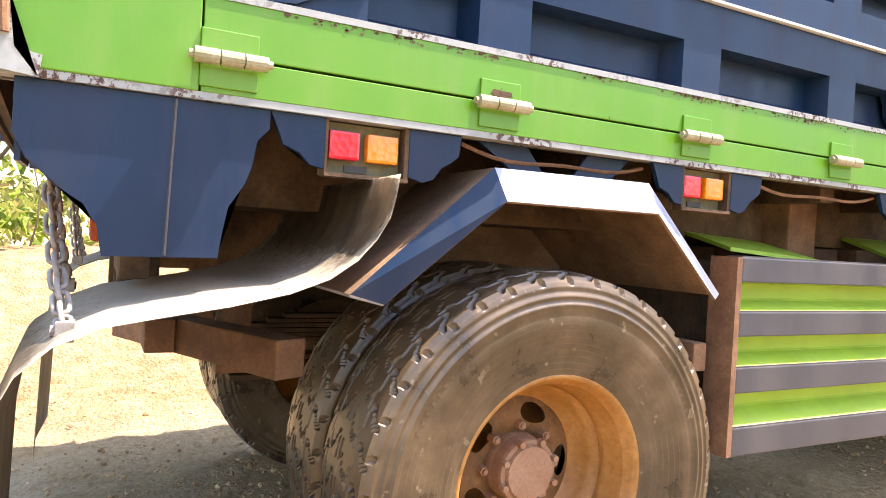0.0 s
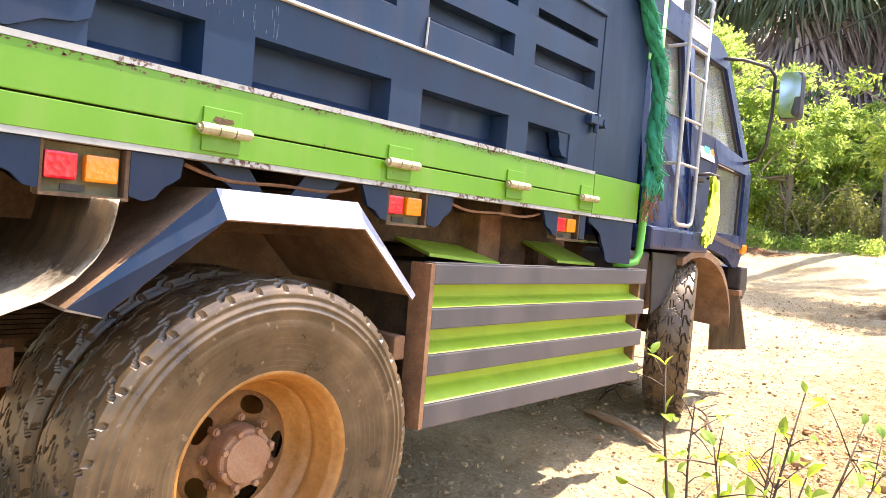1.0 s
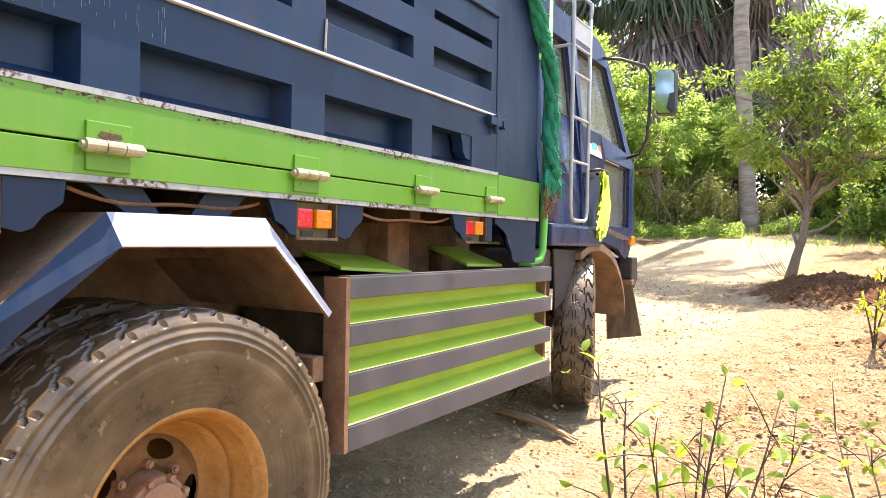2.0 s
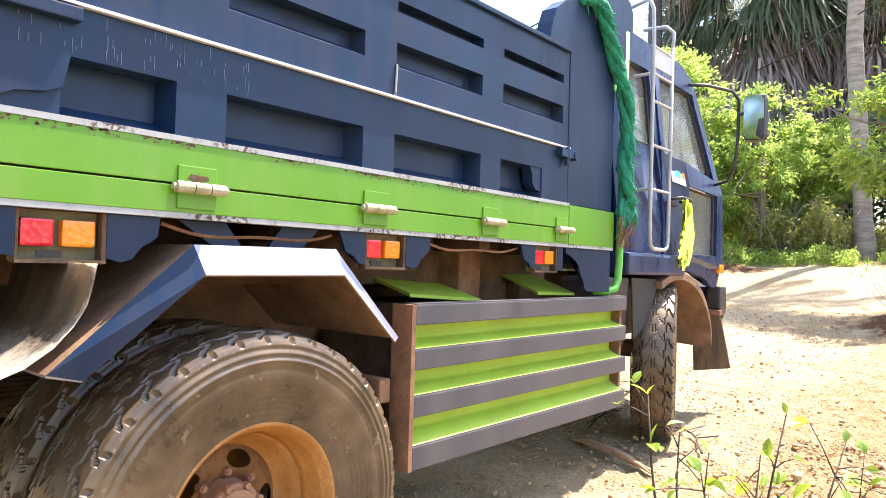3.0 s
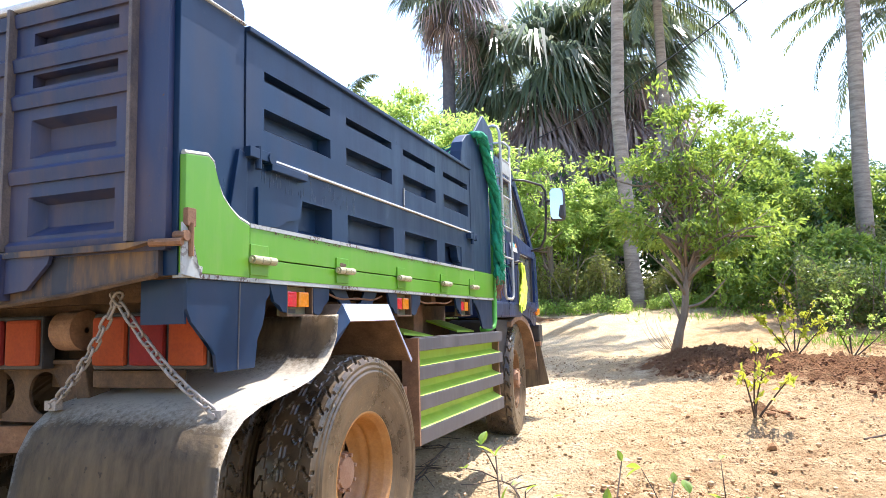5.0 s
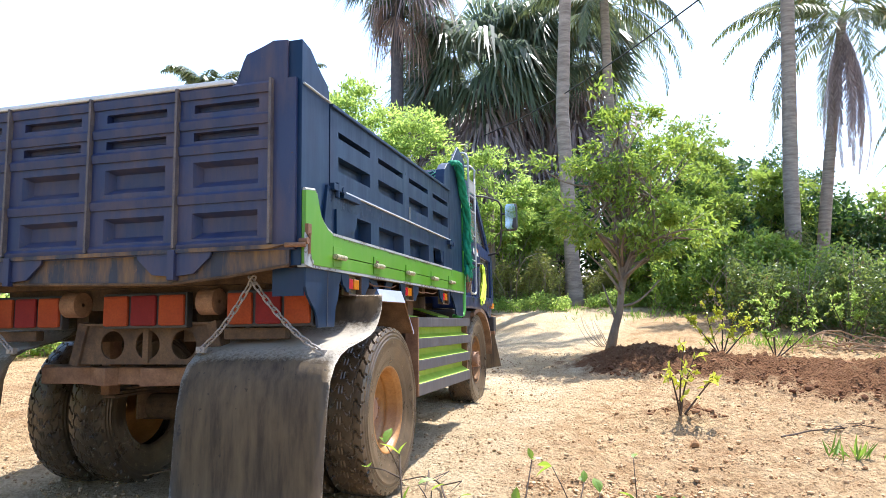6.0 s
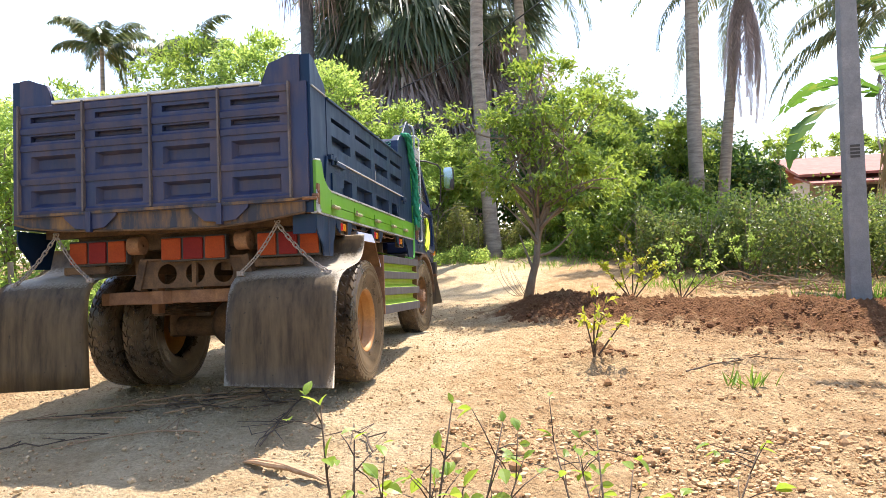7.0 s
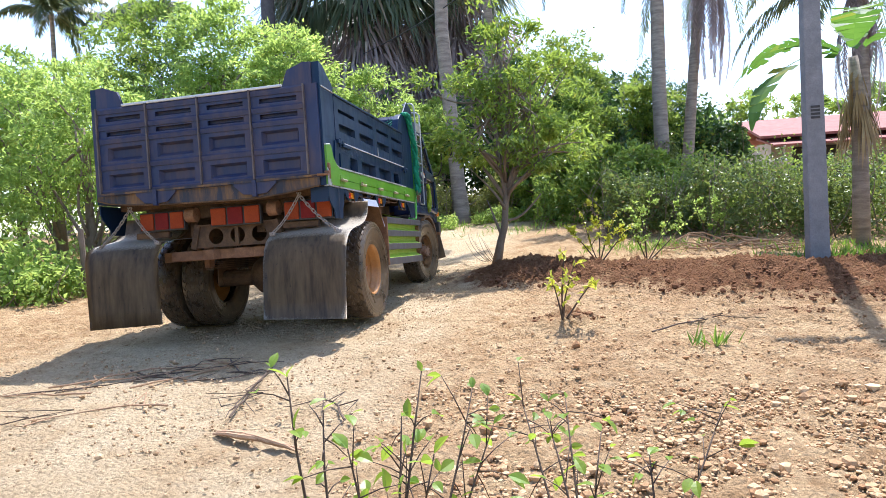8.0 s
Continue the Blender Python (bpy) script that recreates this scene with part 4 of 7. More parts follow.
def cab():
    x0, x1 = FAR + 0.15, -0.15
    # shell: outline in y, z extruded across, with window openings left in the sides
    outline = [(2.52, 1.27), (2.50, 1.40), (2.50, 2.50), (2.54, 2.62), (2.64, 2.68), (3.50, 2.665), (3.66, 2.61), (3.74, 2.54), (4.06, 1.93), (4.14, 1.80), (4.16, 1.30), (4.10, 1.25)]
    bm = bmesh.new()
    n = len(outline)
    L = [bm.verts.new((x0 + (0.10 if z > 2.4 else 0), y, z)) for y, z in outline]
    Rr = [bm.verts.new((x1 - (0.10 if z > 2.4 else 0), y, z)) for y, z in outline]
    for i in range(n):
        if i == 7:  # windscreen stays open
            continue
        j = (i + 1) % n
        bm.faces.new((L[i], Rr[i], Rr[j], L[j]))
    bmesh.ops.solidify(bm, geom=bm.faces[:], thickness=0.03)
    body = part("cab_shell", bm, CAB_BLUE, truck, "glossy dark blue cab", bevel=0.0)
    part("windscreen", slab([(x0 + 0.08, 0), (x1 - 0.08, 0), (x1 - 0.02, 1), (x0 + 0.02, 1)], 0.006, lambda u, v, d: (u, 3.745 + (4.055 - 3.745) * v + d, 2.535 + (1.935 - 2.535) * v)), GLASS, truck)
    holes = {"rear_quarter": [(2.62, 2.02), (2.94, 2.02), (2.96, 2.50), (2.66, 2.50)], "door_glass": [(3.08, 1.985), (3.42, 1.975), (3.96, 1.91), (3.70, 2.50), (3.12, 2.51)],
             "lower_glass": [(3.42, 1.36), (3.98, 1.36), (4.00, 1.80), (3.46, 1.82)]}
    for s in (0, 1):
        def to3(u, v, d):
            lean = 0.10 * max(0, min(1, (v - 1.75) / 0.75))
            x = x1 - lean - d
            return (FAR - x if s else x, u, v)
        # side wall as strips round the openings
        strips = [
            [(2.50, 1.27), (3.02, 1.27), (3.02, 2.02), (2.50, 2.02)], [(2.50, 2.02), (2.62, 2.02), (2.66, 2.50), (2.52, 2.56)], [(2.94, 2.02), (3.02, 2.02), (3.02, 2.52), (2.96, 2.50)],
            [(2.52, 2.56), (2.66, 2.50), (2.96, 2.50), (3.02, 2.52), (3.02, 2.67), (2.64, 2.68)],
        ]
        door = [[(3.03, 1.27), (3.44, 1.27), (3.46, 1.82), (3.42, 1.975), (3.08, 1.985), (3.03, 2.0)], [(3.44, 1.27), (4.12, 1.27), (4.12, 1.36), (3.98, 1.36), (3.42, 1.36)],
                [(3.98, 1.36), (4.12, 1.36), (4.12, 1.82), (4.00, 1.80)], [(3.46, 1.82), (4.00, 1.80), (4.12, 1.82), (4.05, 1.94), (3.96, 1.91), (3.42, 1.975)],
                [(3.03, 2.0), (3.08, 1.985), (3.12, 2.51), (3.03, 2.56)], [(3.03, 2.56), (3.12, 2.51), (3.70, 2.50), (3.75, 2.55), (3.66, 2.61), (3.50, 2.665), (3.03, 2.67)],
                [(3.70, 2.50), (3.96, 1.91), (4.05, 1.94), (3.75, 2.55)]]
        for name, group, mm in (("cab_side", strips, CAB_BLUE), ("cab_door", door, CAB_BLUE)):
            bm = bmesh.new()
            for pl in group:
                a = [bm.verts.new(to3(u, v, 0)) for u, v in pl]
                bm.faces.new(a)
            bmesh.ops.remove_doubles(bm, verts=bm.verts[:], dist=0.002)
            bmesh.ops.recalc_face_normals(bm, faces=bm.faces[:])
            bmesh.ops.solidify(bm, geom=bm.faces[:], thickness=0.03)
            holder = part(name, bm, mm, truck)
            for wn, pts in holes.items():
                if (wn == "rear_quarter") != (name == "cab_side"):
                    continue
                part("window_pane", slab(pts, 0.005, lambda u, v, d: to3(u, v, d + 0.012)), GLASS, holder)
                ring = [to3(u, v, 0.004) for u, v in pts]
                part("window_seal", tube_bm(ring, 0.011, 6, closed=True), BLACK, holder)
            if name == "cab_door" and not s:
                st = part("sticker", slab([(3.20, 1.825), (3.80, 1.80), (3.80, 1.925), (3.20, 1.955)], 0.003, lambda u, v, d: to3(u, v, d - 0.003 - 0.012)), PALE, holder, "pale printed sticker")
                for k, m in enumerate((TEAL_STICK, ORANGE_STICK, TEAL_STICK, ORANGE_STICK)):
                    part("sticker_bar", slab([(3.26 + 0.12 * k, 1.865), (3.35 + 0.12 * k, 1.862), (3.35 + 0.12 * k, 1.925), (3.26 + 0.12 * k, 1.93)], 0.003, lambda u, v, d: to3(u, v, d - 0.017)), m, st)
                part("door_handle", box_bm((-0.145, 3.08, 1.66), (-0.115, 3.22, 1.69)), BLACK, holder, bevel=0.005)
        part("drip_rail", tube_bm([to3(y, z, -0.008) for y, z in ((2.60, 2.58), (3.05, 2.60), (3.55, 2.60), (3.72, 2.545), (4.04, 1.97))], 0.010, 6), SILVER, truck)
    part("seat_back", box_bm((-0.9, 2.62, 1.4), (-0.35, 2.75, 2.25)), BLACK, truck, bevel=0.05)
    part("seat_back", box_bm((-2.0, 2.62, 1.4), (-1.45, 2.75, 2.25)), BLACK, truck, bevel=0.05)
    part("dashboard", box_bm((x0 + 0.05, 3.65, 1.5), (x1 - 0.05, 4.02, 1.82)), BLACK, truck, bevel=0.05)
    part("cab_floor", box_bm((x0 + 0.04, 2.52, 1.24), (x1 - 0.04, 4.10, 1.30)), DARK, truck)
    # sill beam, wheel arch and step below
    part("sill", box_bm((-0.42, 2.46, 1.215), (-0.085, 3.30, 1.345)), CAB_BLUE, truck, bevel=0.02)
    part("front_bumper", box_bm((FAR + 0.12, 4.08, 0.86), (-0.16, 4.22, 1.14)), CAB_BLUE, truck, bevel=0.03)
    for s in (0, 1):
        bm = bmesh.new()
        rows = []
        for k in range(11):
            a = math.radians(118 - k * 11.5)
            r = 0.60
            y, z = 3.25 + r * math.cos(a) * 1.04, 0.72 + r * math.sin(a) * 0.86
            rows.append([(-0.10, y, z), (-0.10, y, z - 0.045), (-0.125, y, z - 0.045), (-0.62, y, z - 0.012), (-0.62, y, z)])
        vs = [[bm.verts.new((FAR - p[0] if s else p[0], p[1], p[2])) for p in r] for r in rows]
        for a, b in zip(vs, vs[1:]):
            for k in range(5):
                bm.faces.new((a[k], a[(k + 1) % 5], b[(k + 1) % 5], b[k]))
        bm.faces.new(vs[0])
        bm.faces.new(vs[-1][::-1])
        part("front_fender", bm, FENDER_IN, truck, "dust-caked front wheel arch")
    arch = [(3.30, 1.34), (3.30, 1.255), (3.50, 1.245), (3.80, 1.20), (3.95, 1.13), (4.05, 1.13), (4.14, 1.26)]
    part("arch_trim", slab(arch, 0.03, side(-0.14)), CAB_BLUE, truck, bevel=0.004)
    part("indicator", box_bm((-0.17, 4.05, 1.235), (-0.115, 4.15, 1.305)), AMBER, truck, "amber front indicator", bevel=0.015)
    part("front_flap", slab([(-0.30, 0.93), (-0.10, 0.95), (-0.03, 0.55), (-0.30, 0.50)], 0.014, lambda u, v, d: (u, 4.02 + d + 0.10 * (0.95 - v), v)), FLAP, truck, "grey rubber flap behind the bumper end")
    part("flap_bracket", box_bm((-0.30, 3.99, 0.93), (-0.09, 4.06, 0.97)), RUSTY, truck, bevel=0.006)
    part("bumper_end", slab([(4.02, 1.14), (4.16, 1.14), (4.18, 0.98), (4.10, 0.90), (4.02, 0.98)], 0.10, side(-0.10)), BLACK, truck, bevel=0.012)
    part("step_box", slab([(-0.46, 1.20), (-0.15, 1.20), (-0.17, 0.86), (-0.24, 0.52), (-0.46, 0.52)], 0.26, lambda u, v, d: (u, 2.36 + d, v)), BLACK, truck, bevel=0.03)
    part("splash_plate", slab([(2.62, 1.20), (3.00, 1.19), (2.86, 0.92), (2.66, 0.84)], 0.012, side(-0.14)), BLACK, truck, bevel=0.004)
    part("engine_block", box_bm((-1.7, 2.3, 0.75), (-0.7, 3.9, 1.22)), DARK, truck, bevel=0.04)
    part("front_axle", tube_bm([(FAR + 0.35, 3.23, 0.72), (-0.35, 3.23, 0.72)], 0.06, 12), DARK, truck)
    # access ladder of bent tube
    xl = -0.075
    rails = [(xl, 2.70, 1.46), (xl, 2.70, 2.62), (xl, 2.685, 2.78), (xl - 0.02, 2.69, 2.83), (xl - 0.07, 2.74, 2.86), (xl - 0.20, 2.80, 2.86)]
    lad = part("ladder", tube_bm([(xl, 2.98, 2.62), (xl, 2.975, 2.0), (xl, 2.97, 1.43), (xl, 2.955, 1.385), (xl, 2.92, 1.37), (xl, 2.76, 1.37), (xl, 2.715, 1.39), *rails], 0.0115, 10), SILVER, truck, "silver tube ladder on the cab", smooth=True)
    part("rail_top", tube_bm([(xl, 2.98, 2.60), (xl, 3.0, 2.72), (xl - 0.05, 3.0, 2.77), (xl - 0.2, 3.0, 2.78)], 0.0115, 10), SILVER, lad, smooth=True)
    for z in (1.72, 1.98, 2.24, 2.40, 2.56):
        part("rung", tube_bm([(xl, 2.70, z), (xl, 2.978, z)], 0.009, 8), SILVER, lad, smooth=True)
    part("rung_plate", box_bm((xl - 0.006, 2.71, 2.44), (xl + 0.006, 2.97, 2.55)), SILVER, lad)
    for z in (1.72, 2.40):
        part("stand_off", tube_bm([(xl, 2.70, z), (-0.20, 2.70, z)], 0.010, 8), SILVER, lad)
    # mirror on its long arm
    mi = part("door_mirror", box_bm((0.10, 3.80, 2.15), (0.25, 3.90, 2.48)), BLACK, truck, "black boxed door mirror on a tube arm", bevel=0.045)
    part("mirror_face", slab([(0.135, 2.165), (0.215, 2.165), (0.235, 2.195), (0.235, 2.435), (0.215, 2.465), (0.135, 2.465), (0.115, 2.435), (0.115, 2.195)], 0.004, lambda u, v, d: (u, 3.790 - (v - 2.32) * 0.05 + (u - 0.175) * 0.30 + d, v)), MIRROR, mi)
    part("mirror_arm", tube_bm([(-0.24, 3.62, 2.56), (-0.12, 3.72, 2.56), (0.02, 3.83, 2.52), (0.055, 3.86, 2.46), (0.05, 3.87, 2.2), (0.03, 3.88, 2.0), (-0.03, 3.92, 1.90), (-0.16, 3.98, 1.88)], 0.012, 8), BLACK, mi, smooth=True)
    part("mirror_clamp", tube_bm([(0.05, 3.86, 2.36), (0.11, 3.85, 2.36)], 0.014, 8), BLACK, mi)
    # ribbon cloth tied to the grab handle
    rnd = random.Random(9)
    rib = part("ribbon", tube_bm([(-0.06, 3.20, 1.70), (-0.06, 3.22, 1.66), (-0.06, 3.24, 1.62)], [0.018, 0.03, 0.026], 8), CLOTH, truck, "yellow-green ribbon tied beside the door", smooth=True)
    for k in range(16):
        bm = bmesh.new()
        y, x = 3.22 + rnd.gauss(0, 0.02), -0.06 + rnd.gauss(0, 0.012)
        ln = rnd.uniform(0.30, 0.43)
        pts, w = [], rnd.uniform(0.010, 0.022)
        for t in np.linspace(0, 1, 7):
            pts.append((x + 0.02 * math.sin(3 * t + k) * t, y + 0.05 * math.sin(math.pi * t) * rnd.uniform(0.2, 1) + (k - 8) * 0.006 * t - 0.04 * t, 1.68 - ln * t))
        a = [bm.verts.new((p[0], p[1] - w * (0.4 + math.sin(math.pi * min(1, 0.2 + i / 8))), p[2])) for i, p in enumerate(pts)]
        b = [bm.verts.new((p[0] + 0.006, p[1] + w * (0.4 + math.sin(math.pi * min(1, 0.2 + i / 8))), p[2])) for i, p in enumerate(pts)]
        for i in range(6):
            bm.faces.new((a[i], a[i + 1], b[i + 1], b[i]))
        bmesh.ops.solidify(bm, geom=bm.faces[:], thickness=0.003)
        part("strand", bm, CLOTH, rib, smooth=True)
    part("grab_handle", tube_bm([(-0.14, 3.12, 1.70), (-0.06, 3.14, 1.71), (-0.06, 3.30, 1.71), (-0.14, 3.32, 1.70)], 0.010, 8), BLACK, truck, smooth=True)


def net_and_pipe():
    rnd = random.Random(5)
    line = [(0.01, 1.72, 2.50), (0.025, 1.80, 2.515), (0.035, 1.86, 2.47), (0.03, 1.93, 2.38), (0.03, 2.02, 2.27), (0.03, 2.09, 2.18), (0.03, 2.14, 2.05), (0.03, 2.16, 1.92), (0.03, 2.15, 1.78), (0.03, 2.15, 1.66), (0.03, 2.17, 1.57)]
    bm = bmesh.new()
    for s in range(9):
        ph, rr = rnd.uniform(0, 6.3), rnd.uniform(0.018, 0.036)
        pts = []
        for i in range(60):
            t = i / 59 * (len(line) - 1)
            j = min(int(t), len(line) - 2)
            p = Vector(line[j]).lerp(Vector(line[j + 1]), t - j)
            a = ph + i * 0.28
            pts.append(p + Vector((math.cos(a) * rr * 0.8 + rnd.gauss(0, 0.003), math.sin(a) * rr + rnd.gauss(0, 0.004), rnd.gauss(0, 0.003))))
        tube(bm, pts, [0.017 + 0.006 * rnd.random() for _ in pts], 6)
    for _ in range(90):
        t = rnd.uniform(0, len(line) - 1.001)
        j = int(t)
        p = Vector(line[j]).lerp(Vector(line[j + 1]), t - j)
        d = Vector((rnd.uniform(0.2, 1), rnd.uniform(-1, 1), rnd.uniform(-1, 0.4))).normalized()
        tube(bm, [p + d * 0.03, p + d * 0.055 + Vector((0, 0, -0.008)), p + d * rnd.uniform(0.06, 0.085) + Vector((0, 0, -0.02))], 0.0022, 4)
    for _ in range(14):
        y = rnd.uniform(2.10, 2.24)
        tube(bm, [(0.03, y, 1.60), (0.04 + rnd.gauss(0, .01), y + rnd.gauss(0, 0.02), 1.53), (0.04, y + rnd.gauss(0, 0.03), 1.50 - rnd.uniform(0, 0.06))], 0.012, 6)
    part("net_roll", bm, NET, truck, "twisted green tarp net hanging at the bulkhead", smooth=True)
    bm = bmesh.new()
    for _ in range(26):
        y = rnd.uniform(2.10, 2.2)
        tube(bm, [(0.03, y, 1.55), (0.04 + rnd.gauss(0, .015), y + rnd.gauss(0, 0.03), 1.47), (0.03, y + rnd.gauss(0, 0.05), 1.42 - rnd.uniform(0, 0.08))], 0.0025, 4)
    tagged(part("frayed_fringe", bm, RUSTY, truck), kind="stuff")
    bm = bmesh.new()
    for _ in range(5):
        a = Vector((-0.02, 1.70, 2.49))
        b = Vector((-rnd.uniform(0.3, 1.0), rnd.uniform(1.1, 1.6), 2.10))
        tube(bm, [a, a.lerp(b, 0.5) - Vector((0, 0, 0.03)), b], 0.004, 5)
    part("net_cord", bm, NET, truck)
    part("stand_pipe", tube_bm([(-0.03, 2.24, 2.50), (-0.03, 2.235, 1.8), (-0.03, 2.22, 1.30), (-0.03, 2.21, 1.19), (-0.03, 2.18, 1.145), (-0.05, 2.13, 1.13), (-0.10, 2.08, 1.13)], 0.020, 12), PIPE, truck, "green painted stand pipe", smooth=True)
    part("pipe_stay", box_bm((-0.03, 2.06, 2.16), (-0.015, 2.24, 2.19)), PIPE, truck)


truck_body()
truck_gate()
skirt_plates()
rear_fender()
chains()
rear_frame()
side_skirt()
cab()
net_and_pipe()
WHEELS = [(wheel((-0.100, 0.008, REAR_R), REAR_R, 0.27, True), REAR_R, False), (wheel((FAR + 0.24, 0.0, REAR_R), REAR_R, 0.27, True, True), REAR_R, True),
          (wheel((-0.255, 3.25, 0.17 + FRONT_R), FRONT_R, 0.25, False), FRONT_R, False), (wheel((FAR + 0.255, 3.25, 0.17 + FRONT_R), FRONT_R, 0.25, False, True), FRONT_R, True)]


# ---- the ground ----
def rise(y):
    return np.interp(y, [-200, -10, 0, 2.0, 3.25, 4.0, 4.7, 5.5, 7.0, 8.7, 9.5, 10.5, 12, 15, 18, 30, 60, 600], [-1.5, -0.3, 0.0, 0.015, 0.06, 0.095, 0.13, 0.155, 0.18, 0.22, 0.29, 0.43, 0.64, 1.0, 1.2, 1.45, 1.6, 1.6])


def bell(x, y, cx, cy, sx, sy, turn=0.0):
    c, s = math.cos(turn), math.sin(turn)
    u, v = (x - cx) * c + (y - cy) * s, -(x - cx) * s + (y - cy) * c
    return np.exp(-((u / sx) ** 2 + (v / sy) ** 2))


def heap(x, y):
    """Turned dark soil thrown up round the tree and rightwards, darkened for shade too."""
    return 0.24 * bell(x, y, 0.9, 9.2, 0.9, 0.8) + 0.22 * bell(x, y, 2.3, 8.6, 1.4, 0.8) + 0.26 * bell(x, y, 3.7, 7.5, 0.9, 0.9) + 0.12 * bell(x, y, 1.5, 5.5, 0.4, 0.25) + 0.18 * bell(x, y, 5.4, 8.4, 1.6, 1.1) + 0.10 * bell(x, y, 4.9, 6.6, 1.1, 0.8) + 0.07 * bell(x, y, 3.3, 5.6, 0.7, 0.25) + 0.28 * bell(x, y, -3.0, 13.3, 0.9, 0.32) + 0.12 * bell(x, y, -1.5, 13.9, 0.6, 0.25)


def on_track(x, y):
    """1 on the driven track, 0 on the loose soil beside it."""
    mid = -1.35 - 0.03 * y + 0.02 * np.maximum(0, y - 9) ** 2
    return 1 / (1 + np.exp((np.abs(x - mid) - (1.75 + 0.02 * y)) / 0.26))


def lumps(x, y, f, seed):
    return np.array([noise.noise(Vector((a * f, b * f, seed))) for a, b in zip(x.ravel(), y.ravel())]).reshape(x.shape)


def height(x, y):
    """Smooth ground height, without the fine crumbs."""
    x, y = np.asarray(x, float), np.asarray(y, float)
    tr = on_track(x, y)
    return rise(y) + heap(x, y) * (1 - 0.6 * tr) + 0.02 * (1 - tr) + 0.9 * bell(x, y, -7.2, -1.0, 1.7, 5.0) * (1 - tr)


def g(x, y):
    return float(height(x, y))


def ground_mat():
    n = Nodes("earth")
    a = n.t.nodes.new("ShaderNodeAttribute")
    a.attribute_name = "track"
    b = n.t.nodes.new("ShaderNodeAttribute")
    b.attribute_name = "turned"
    big, mid, fine = n.noise(0.9, 6, 0.6), n.noise(6, 6, 0.65), n.noise(45, 6, 0.75)
    crumb = n.t.nodes.new("ShaderNodeTexVoronoi")
    crumb.inputs["Scale"].default_value, crumb.inputs["Randomness"].default_value = 34, 1.0
    n.link(n.co, crumb.inputs["Vector"])
    loose = n.mix(n.ramp(mid, (0.3, 0.0), (0.7, 1.0)), (0.40, 0.245, 0.120), (0.72, 0.52, 0.295))
    loose = n.mix(n.ramp(n.noise(1.6, 5, 0.65), (0.50, 0.0), (0.66, 0.45)), loose, (0.32, 0.172, 0.082))
    sand = n.mix(n.ramp(big, (0.3, 0.0), (0.7, 1.0)), (0.56, 0.40, 0.225), (0.78, 0.63, 0.415))
    sand = n.mix(n.ramp(n.noise(2.6, 6, 0.7, (1, 0.45, 1)), (0.50, 0.0), (0.68, 0.5)), sand, (0.46, 0.30, 0.15))
    # dark holds both moist turned soil and the shade lying over it
    dark = n.mix(mid, (0.13, 0.055, 0.027), (0.25, 0.122, 0.060))
    c = n.mix(n.ramp(n.math("ADD", a.outputs["Fac"], n.math("MULTIPLY", n.math("ADD", n.math("SUBTRACT", mid, 0.5), n.math("SUBTRACT", big, 0.5)), 0.9)), (0.15, 0.0), (0.9, 1.0)), loose, sand)
    c = n.mix(n.ramp(n.math("ADD", b.outputs["Fac"], n.math("MULTIPLY", n.math("ADD", n.math("SUBTRACT", mid, 0.5), n.math("SUBTRACT", n.noise(2.2, 5, 0.6), 0.5)), 1.5)), (0.36, 0.0), (0.80, 1.0)), c, dark)
    c = n.mix(n.math("MULTIPLY", n.ramp(fine, (0.42, 0.0), (0.62, 1.0)), 0.32), c, (0.20, 0.12, 0.055))
    c = n.mix(n.math("MULTIPLY", n.ramp(n.noise(17, 6, 0.7), (0.50, 0.0), (0.66, 1.0)), 0.36), c, (0.22, 0.13, 0.06))
    n.bump(n.math("ADD", n.math("ADD", n.math("MULTIPLY", mid, 0.9), fine), n.math("MULTIPLY", crumb.outputs["Distance"], -0.55)), 1.0, 0.055)
    return n.done(c, 0.95, Specular_IOR_Level=0.1)


EARTH = ground_mat()


